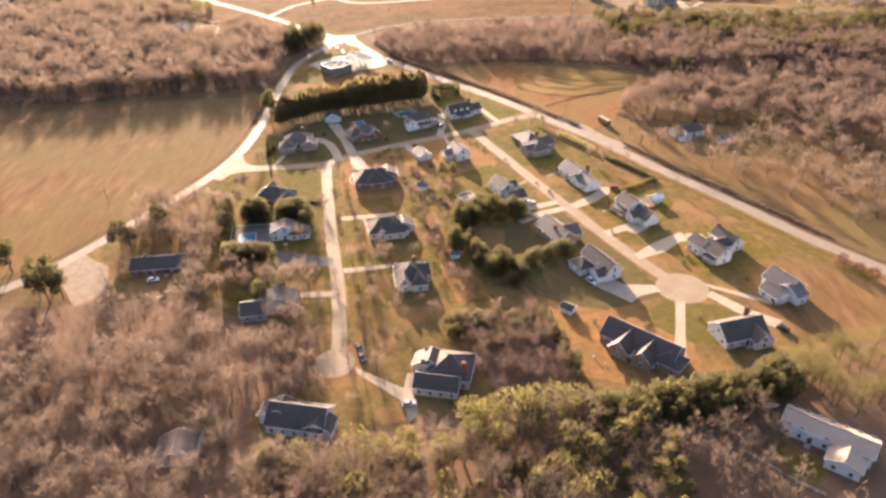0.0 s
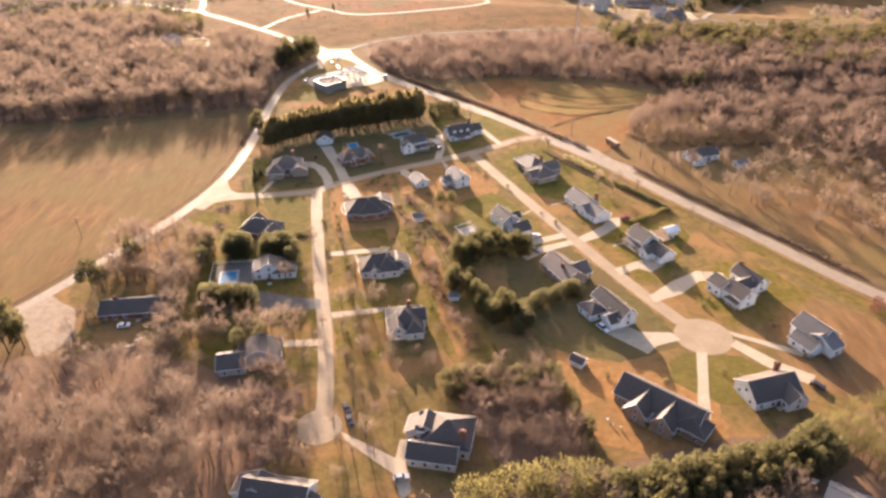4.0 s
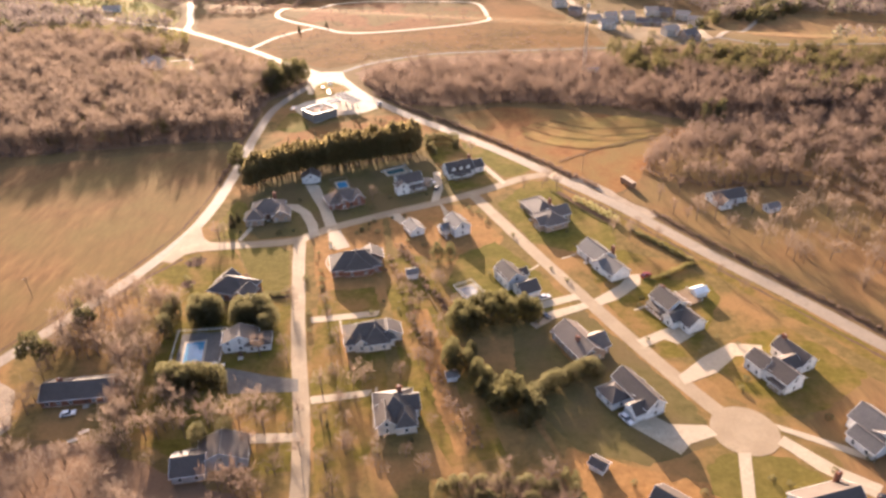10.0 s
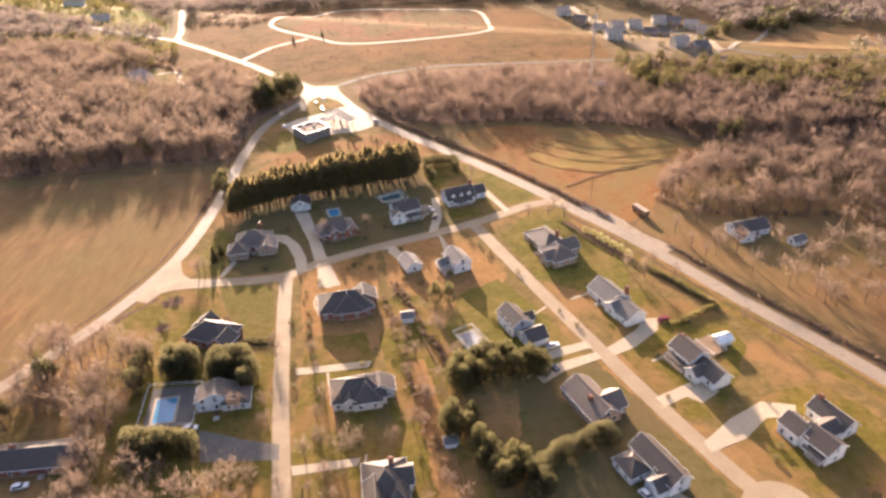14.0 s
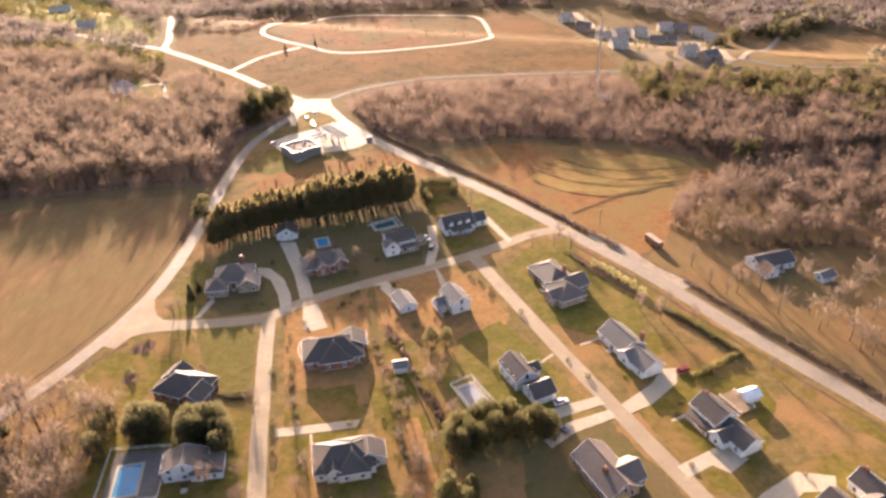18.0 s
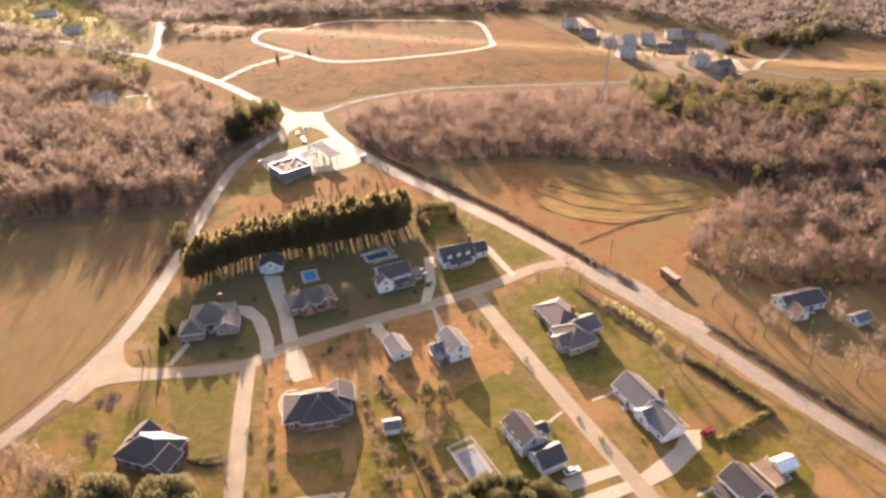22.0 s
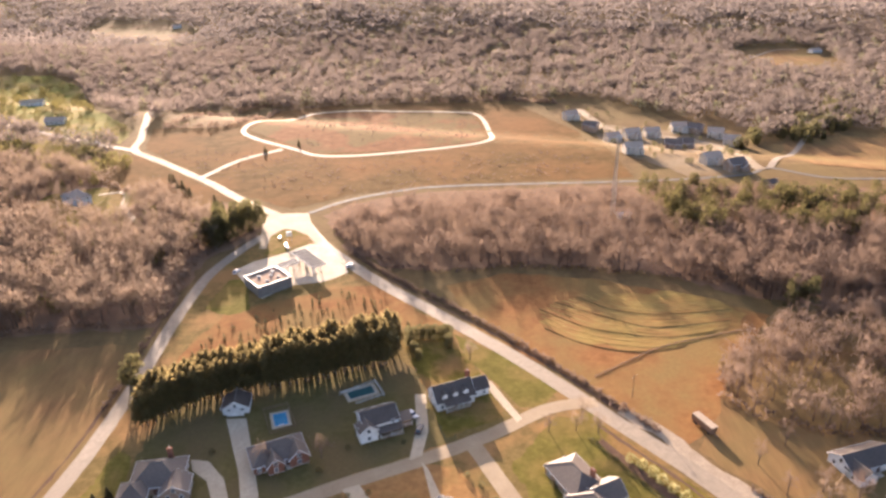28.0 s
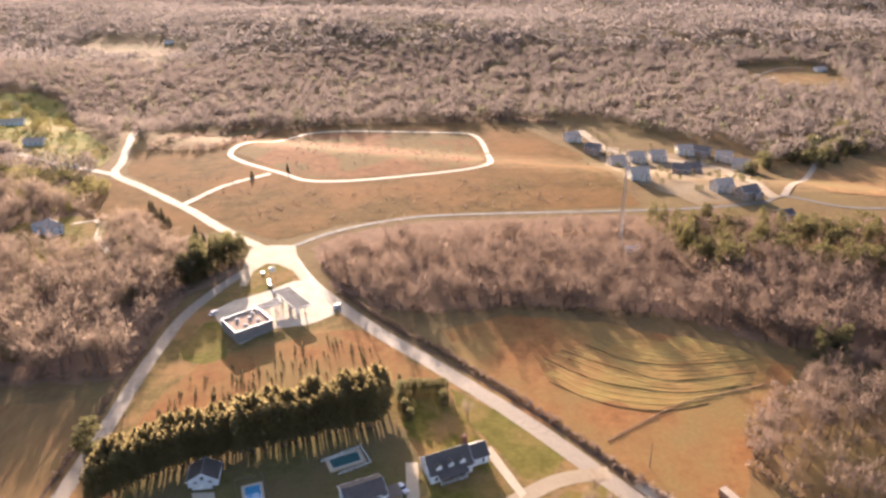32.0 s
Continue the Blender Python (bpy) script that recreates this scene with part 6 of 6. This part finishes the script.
def pool(label, x, y, rot, l, d, water, deck=1.6):
    p = root("swimming_pool", pose(x, y, 0.05, 0, 0, rot), label, "swimming pool")
    part("deck", join(box(0, d / 2 + deck / 2, 0, l + 2 * deck, deck, 0.14), box(0, -d / 2 - deck / 2, 0, l + 2 * deck, deck, 0.14), box(l / 2 + deck / 2, 0, 0, deck, d, 0.14), box(-l / 2 - deck / 2, 0, 0, deck, d, 0.14)), M_CONC, p)
    part("coping", join(box(0, d / 2 - 0.15, 0.02, l, 0.3, 0.16), box(0, -d / 2 + 0.15, 0.02, l, 0.3, 0.16), box(l / 2 - 0.15, 0, 0.02, 0.3, d - 0.6, 0.16), box(-l / 2 + 0.15, 0, 0.02, 0.3, d - 0.6, 0.16)), M_KERB, p)
    part("water", box(0, 0, 0, l - 0.6, d - 0.6, 0.06), water, p, "still pool surface")
    part("ladder", join(tube((l / 2 - 0.5, 0.3, 0), (l / 2 + 0.2, 0.3, 0.8), 0.03, 0.03), tube((l / 2 - 0.5, -0.3, 0), (l / 2 + 0.2, -0.3, 0.8), 0.03, 0.03)), M_METAL, p)


pool("blue swimming pool in a fenced garden", -85.2, 262.8, 99, 11.5, 7.0, M_WATER, 0.5)
# paving round the pool, with evergreen shade put into its dark colour
patch("patio", [(-90, 256), (-92.3, 273.3), (-76.8, 274.2), (-75.4, 256.8)], M_ASPHALT, 0.10, "paved yard round a swimming pool, darkened for shade", "patio", 0.2, 2.0)
fence("pale rail fence round a swimming pool", [(-91.5, 254.8), (-94, 274.2), (-76.5, 275.2), (-74.5, 256)])
pool("small blue swimming pool behind a brick house", -47, 392, -72, 7.5, 5.2, M_WATER, 0.7)
fence("weathered rail fence round a small pool", [(-54, 397), (-46, 400), (-41, 388), (-49, 384.5)], 1.2, M_WOOD)
pool("green-grey swimming pool behind a white house", -20.5, 406, 24, 10, 5.2, plain("green_water", (0.05, 0.11, 0.105), 0.05, spec=0.6), 1.0)
fence("white rail fence round a pool", [(-28, 405), (-16, 412), (-12, 404), (-22, 399)], closed=False)
pool("covered grey swimming pool in a fenced yard", 14.3, 292.2, -65, 12, 6, M_COVER, 1.0)
fence("white rail fence round a covered pool", [(7, 298), (14, 302), (22.5, 286), (14.5, 283)])
fence("brown wooden fence between back gardens", [(-6, 302), (2, 278), (6, 256)], 1.5, M_WOOD, False)
fence("pale rail fence along a garden border", [(86, 137), (95, 127), (101, 122)], 1.1, M_TRIM, False)


def shed(label, x, y, rot, l, d, h, walls, roofing, mono=False):
    s = root("shed", pose(x, y, float(terrain(x, y)) + 0.03, 0, 0, rot), label, "shed")
    w = (0, 0, l, d, h, d * 0.28, "x", "gable")
    add_wing(s, w, walls, roofing, [], windows=False)
    dd = part("door", box(0, -d / 2 - 0.05, 0.05, 1.2, 0.08, 1.9), M_GDOOR, s)
    part("door_handle", box(0.45, -d / 2 - 0.12, 1.0, 0.06, 0.06, 0.14), M_METAL, dd)
    return s


shed("small white garden shed with a dark roof", 45.5, 206, -40, 4.4, 3.6, 2.2, M_WHITE, M_SH_DARK)
shed("white garden shed with a grey roof", -9.5, 306.5, 10, 4.2, 4.0, 2.4, M_WHITE, M_SH_GREY)
shed("white-roofed garden shed behind a house", 100, 288, 20, 5, 4, 2.3, M_WHITE, M_TRIM)
shed("small white shed under trees", 5, 245, 10, 3.4, 3, 2.1, M_WHITE, M_SH_GREY)
shed("dark shed in a tan meadow", 212, 603, 10, 9, 7, 3.4, M_WOOD, M_SH_DARK)
d = root("deck", pose(95.5, 286, 0.03, 0, 0, E_ROT), "raised wooden garden deck with pale railing", "deck")
part("platform", box(0, 0, 0.5, 9, 6, 0.2), M_WOOD, d)
for px, py in ((-4.3, -2.8), (4.3, -2.8), (-4.3, 2.8), (4.3, 2.8)):
    part("post", box(px, py, 0, 0.18, 0.18, 1.6), M_TRIM, d)
for ry in (-2.9, 2.9):
    part("railing", join(box(0, ry, 1.5, 9, 0.08, 0.08), box(0, ry, 1.0, 9, 0.06, 0.06)), M_TRIM, d)

# ---- filling station ----
M_STONE = plain("taupe_stucco", (0.24, 0.215, 0.185), 0.8)
M_DECK = plain("grey_canopy_sheet", (0.10, 0.095, 0.095), 0.95, spec=0.08)
st = root("filling_station", pose(-71.5, 490, 0.09, 0, 0, -52), "low white filling station shop with a flat roof", "shop")
part("wall", join(box(0, -8.2, 0, 15, 0.3, 5.2), box(0, 8.2, 0, 15, 0.3, 5.2), box(-7.35, 0, 0, 0.3, 16.1, 5.2), box(7.35, 0, 0, 0.3, 16.1, 5.2)), M_STONE, st)
part("roof", box(0, 0, 4.2, 14.4, 16.1, 0.3), M_TANBRICK, st, "flat tan gravel roof")
part("parapet", join(box(0, -8.2, 5.2, 15.1, 0.36, 0.12), box(0, 8.2, 5.2, 15.1, 0.36, 0.12), box(-7.36, 0, 5.2, 0.36, 16, 0.12), box(7.36, 0, 5.2, 0.36, 16, 0.12)), M_TRIM, st, "white parapet coping")
for ax, ay in ((-3, -3), (-1, 2), (3, 4), (3.5, -2), (-4, 4.5)):
    ac = part("rooftop_unit", box(ax, ay, 4.5, 1.5, 1.1, 0.9), M_GREYS, st)
    part("fan_guard", tube((ax, ay, 5.4), (ax, ay, 5.52), 0.42, 0.42, 10), M_BLACK, ac)
for wx in (-5, -2, 1, 4):
    sw = part("shop_window", box(wx, 8.4, 0.7, 2.5, 0.12, 2.4), M_TRIM, st)
    part("pane", box(wx, 8.47, 0.8, 2.3, 0.05, 2.2), M_GLASS, sw)
part("door", box(6.2, 8.4, 0, 1.1, 0.12, 2.3), M_GLASS, st, "glazed shop door")
part("sign_band", box(0, 8.5, 3.5, 14.6, 0.2, 0.7), plain("red_fascia", (0.45, 0.06, 0.05), 0.4), st)
for name_, x, y, rot, l, d_ in (("canopy", -55.5, 509.5, -54, 22, 7.5), ("canopy", -65.5, 503.5, 40, 12, 5.0)):
    c = root(name_, pose(x, y, 0.09, 0, 0, rot), "flat grey canopy with a pale edge on slim columns", "canopy")
    part("roof", box(0, 0, 4.7, l - 0.2, d_ - 0.2, 0.42), M_DECK, c, "flat dark grey canopy deck")
    part("fascia", join(box(0, -d_ / 2, 4.5, l, 0.16, 0.7), box(0, d_ / 2, 4.5, l, 0.16, 0.7), box(-l / 2, 0, 4.5, 0.16, d_, 0.7), box(l / 2, 0, 4.5, 0.16, d_, 0.7)), M_GREYS, c)
    for k in range(-1, 2):
        for s in (-1, 1):
            col = part("column", box(k * l * 0.36, s * d_ * 0.28, 0, 0.4, 0.4, 4.7), M_TRIM, c)
            part("base_plate", box(k * l * 0.36, s * d_ * 0.28, 0, 0.8, 0.8, 0.25), M_KERB, col)
    part("roof_seam", join(*[box(-l / 2 + l * (k + 1) / 7, 0, 5.05, 0.12, d_ - 0.6, 0.1) for k in range(6)]), M_GREYS, c)
for k, (x, y) in enumerate([(-62, 516.5), (-57, 510), (-52, 503.5)]):
    p = root("fuel_pump", pose(x, y, 0.1, 0, 0, -54), "white and dark fuel pump on a concrete island", "fuel pump", "pumps under the canopy")
    part("island", box(0, 0, 0, 3, 1.1, 0.18), M_KERB, p)
    part("cabinet", box(0, 0, 0.18, 0.9, 0.6, 1.7), M_TRIM, p)
    part("display", box(0, -0.32, 1.2, 0.7, 0.06, 0.5), M_BLACK, p)
    part("hose", tube((0.5, 0.1, 1.4), (0.6, 0.1, 0.4), 0.04, 0.04), M_BLACK, p)
sg = root("roadside_sign", pose(-71, 541, 0.1, 0, 0, 20), "tall pale roadside sign on two posts", "sign")
part("post", box(-1, 0, 0, 0.25, 0.25, 5), M_METAL, sg)
part("post", box(1, 0, 0, 0.25, 0.25, 5), M_METAL, sg)
part("panel", box(0, 0, 3.2, 2.6, 0.3, 2.4), M_TRIM, sg)
part("text_bar", join(box(0, -0.18, 4.6, 1.8, 0.04, 0.35), box(0, -0.18, 3.9, 1.4, 0.04, 0.25)), M_BLACK, sg)
for i, (x, y) in enumerate([(-72, 536), (-71.5, 533), (-70, 531), (-77, 545)]):
    b = root("display_box", pose(x, y, 0.1, 0, 0, 15 * i), "pale box standing on the grass island", "box")
    part("body", box(0, 0, 0, 1.2, 0.9, 1.1), M_TRIM, b)
    part("lid", box(0, 0, 1.1, 1.3, 1.0, 0.12), M_METAL, b)

# ---- lattice mast and poles ----
tw = root("radio_mast", pose(107.5, 566, 0, 0, 0, 15), "tall grey lattice radio mast in bare woods", "mast")
TH = 47.0
def leg_at(k, z):
    r = 1.5 * (1 - 0.75 * z / TH)
    return (r * math.cos(k * 2.0944), r * math.sin(k * 2.0944), z)
for k in range(3):
    part("leg", tube(leg_at(k, -0.3), leg_at(k, TH), 0.16, 0.10), M_METAL, tw)
part("bracing", join(*[tube(leg_at(k, z), leg_at((k + 1) % 3, z + 2.35), 0.06, 0.06, 4) for k in range(3) for z in np.arange(0, TH - 2.4, 2.35)],
                     *[tube(leg_at(k, z), leg_at((k + 1) % 3, z), 0.06, 0.06, 4) for k in range(3) for z in np.arange(2.35, TH, 2.35)]), M_METAL, tw)
for k in range(3):
    part("antenna", box(0.9 * math.cos(k * 2.1 + 1), 0.9 * math.sin(k * 2.1 + 1), TH - 3, 0.35, 0.35, 2.6), M_TRIM, tw)
part("lightning_rod", tube((0, 0, TH), (0, 0, TH + 3), 0.05, 0.02), M_METAL, tw)
hut = shed("small white equipment hut below the mast", 113, 562, 10, 7, 3, 2.4, M_WHITE, M_TRIM)
for x, y in ((76, 399), (131, 342), (-160, 300)):
    u = root("utility_pole", pose(x, y, 0, 0, 0, 40), "weathered wooden utility pole with one crossarm", "pole")
    part("pole", tube((0, 0, -0.5), (0, 0, 9.5), 0.16, 0.11, 8), M_WOOD, u)
    part("crossarm", box(0, 0, 8.7, 2.2, 0.12, 0.14), M_WOOD, u)
    for k in (-0.9, 0, 0.9):
        part("insulator", tube((k, 0, 8.84), (k, 0, 9.05), 0.06, 0.04), M_TRIM, u)


# ---- vehicles ----
def car(label, x, y, rot, col, l=4.6, w=1.85, h=1.55, van=False, category="car"):
    paint = plain("car_paint", col, 0.25, 0.1, 0.6, 0.04)
    c = root("van" if van else "car", pose(x, y, 0.13, 0, 0, rot), label, category)
    a, b = l / 2, w / 2
    v = []
    for sx in (-a, a):
        for y_, z in ((-b, 0.35), (b, 0.35), (b, 0.8), (b * 0.94, 0.95), (-b * 0.94, 0.95), (-b, 0.8)):
            v.append((sx * (1.0 if z < 0.9 else 0.96), y_, z))
    f = [tuple(range(5, -1, -1)), tuple(range(6, 12))] + [(i, (i + 1) % 6, 6 + (i + 1) % 6, 6 + i) for i in range(6)]
    body = part("body", (v, f), paint, c)
    x0, x1 = (-a * 0.97, a * 0.78) if van else (-a * 0.82, a * 0.42)
    t0, t1 = (-a * 0.95, a * 0.6) if van else (-a * 0.62, a * 0.12)
    cv = [(x0, -b * 0.9, 0.94), (x1, -b * 0.9, 0.94), (x1, b * 0.9, 0.94), (x0, b * 0.9, 0.94), (t0, -b * 0.76, h), (t1, -b * 0.76, h), (t1, b * 0.76, h), (t0, b * 0.76, h)]
    part("cabin_glass", (cv, [(3, 2, 1, 0), (4, 5, 6, 7), (0, 1, 5, 4), (1, 2, 6, 5), (2, 3, 7, 6), (3, 0, 4, 7)]), paint if van else M_GLASS, c)
    part("roof_panel", box((t0 + t1) / 2, 0, h - 0.01, t1 - t0 + 0.1, w * 0.78, 0.05), paint, c)
    for sx in (-0.62, 0.62):
        for sy in (-1, 1):
            wh = part("wheel", tube((sx * a, sy * (b - 0.2), 0.33), (sx * a, sy * (b + 0.01), 0.33), 0.33, 0.33, 12), M_BLACK, c)
            part("rim", tube((sx * a, sy * (b + 0.01), 0.33), (sx * a, sy * (b + 0.03), 0.33), 0.2, 0.19, 8), M_METAL, wh)
    for sy in (-0.7, 0.7):
        part("headlight", box(a - 0.02, sy * b, 0.62, 0.08, 0.3, 0.16), M_TRIM, body)
        part("tail_light", box(-a + 0.02, sy * b, 0.68, 0.08, 0.25, 0.18), plain("red_lens", (0.4, 0.02, 0.02), 0.3), body)
    return c


car("white estate car parked before a garage", 41.5, 288.5, 20, (0.75, 0.75, 0.75), 4.8, h=1.7)
car("white pickup-sized car on a concrete apron", 57.5, 224, -60, (0.78, 0.78, 0.78), 5.2, h=1.8)
car("red car parked beside a white house", 83.5, 301.5, 30, (0.22, 0.018, 0.02))
car("white long van parked at the end of a drive", 76.5, 173.8, 60, (0.8, 0.8, 0.79), 7.5, 2.3, 2.6, True, "van")
car("black car parked on a drive", 119, 192, -40, (0.02, 0.02, 0.025))
car("black car with bright chrome near a turning circle", -30, 188, -65, (0.03, 0.03, 0.035), 4.8)
car("dark car parked behind another", -28.6, 183, -65, (0.05, 0.05, 0.06))
car("silver car parked beside a large house", -12, 160.5, 10, (0.45, 0.46, 0.48))
car("dark car parked on a long drive", 1, 384, 75, (0.05, 0.045, 0.045))
car("silver car parked beside a white house", -1.5, 392, -50, (0.5, 0.5, 0.52))
car("white car parked beside the filling station", -90.5, 505, 70, (0.7, 0.7, 0.7))
car("white car parked beside the forecourt", -35.5, 508.5, 60, (0.7, 0.7, 0.7))
car("white car standing on a lane", -273.5, 747, -30, (0.75, 0.75, 0.75), 5.0)
car("white van standing on a lane", -257.5, 735.5, -32, (0.75, 0.75, 0.75), 5.4, 2.0, 2.2, True, "van")
car("dark car parked beneath a brown-roofed house", 40, 277, -40, (0.08, 0.08, 0.09))
car("white car parked beside a low ranch house", -116.5, 233.5, 15, (0.72, 0.72, 0.7))
car("pale car parked behind a pool garden", -74.5, 254.2, 5, (0.6, 0.6, 0.58))
for x, y, r in ((-108.5, 226, 30), (-110.5, 222.5, 24)):
    b = root("board_stack", pose(x, y, 0.06, 0, 0, r), "low stack of pale boards lying on the grass", "boards")
    for q in range(4):
        part("board", box(0, -0.45 + 0.3 * q, 0.12, 3.0, 0.26, 0.10), M_CREAM, b)
    for q in (-1.1, 1.1):
        part("bearer", box(q, 0, 0, 0.14, 1.2, 0.12), M_WOOD, b)
tr = root("box_trailer", pose(95.5, 382, 0.05, 0, 0, -66), "long brown box trailer with a pale roof beside a field", "trailer")
part("body", box(0, 0, 0.8, 9, 2.6, 2.3), plain("brown_sheet", (0.20, 0.12, 0.08), 0.5), tr)
part("roof", box(0, 0, 3.1, 9.1, 2.7, 0.12), plain("tan_sheet", (0.38, 0.30, 0.22), 0.8, spec=0.1), tr, "pale metal roof")
for sx in (-3.2, -2.2, 3.2):
    for sy in (-1.2, 1.2):
        part("wheel", tube((sx, sy - 0.12, 0.5), (sx, sy + 0.12, 0.5), 0.5, 0.5, 12), M_BLACK, tr)
part("tow_bar", box(5.2, 0, 0.6, 1.6, 0.15, 0.15), M_METAL, tr)
bt = root("boat_trailer", pose(98.5, 155, 0.05, 0, 0, -5), "white covered boat on a trailer beneath trees", "boat")
part("hull", ([(-3, -1, 1.2), (2, -1, 1.2), (3.6, 0, 1.3), (2, 1, 1.2), (-3, 1, 1.2), (-3, -0.5, 0.5), (2, -0.4, 0.5), (2, 0.4, 0.5), (-3, 0.5, 0.5)],
              [(0, 1, 2, 3, 4), (5, 6, 1, 0), (6, 2, 1), (6, 7, 2), (7, 3, 2), (7, 8, 4, 3), (8, 5, 0, 4), (8, 7, 6, 5)]), M_TRIM, bt)
part("cover", ([(-2.9, -0.9, 1.21), (2, -0.9, 1.21), (2, 0.9, 1.21), (-2.9, 0.9, 1.21), (-2.5, 0, 1.75), (1.4, 0, 1.85)], [(0, 1, 5, 4), (2, 3, 4, 5), (1, 2, 5), (3, 0, 4)]), M_WHITE, bt)
for sy in (-0.8, 0.8):
    part("wheel", tube((-0.8, sy - 0.1, 0.32), (-0.8, sy + 0.1, 0.32), 0.32, 0.32, 10), M_BLACK, bt)
for x, y, r in ((51, 178, 20), (50, 180.5, 80), (53, 177, 200)):
    g = root("garden_chair", pose(x, y, 0.07, 0, 0, r), "pale plastic garden chair on the lawn", "chair", "garden chairs on the lawn")
    part("seat", box(0, 0, 0.42, 0.6, 0.55, 0.06), M_TRIM, g)
    part("backrest", box(0, 0.26, 0.48, 0.6, 0.06, 0.5), M_TRIM, g)
    for lx in (-0.25, 0.25):
        for ly in (-0.22, 0.22):
            part("leg", box(lx, ly, 0, 0.06, 0.06, 0.42), M_TRIM, g)
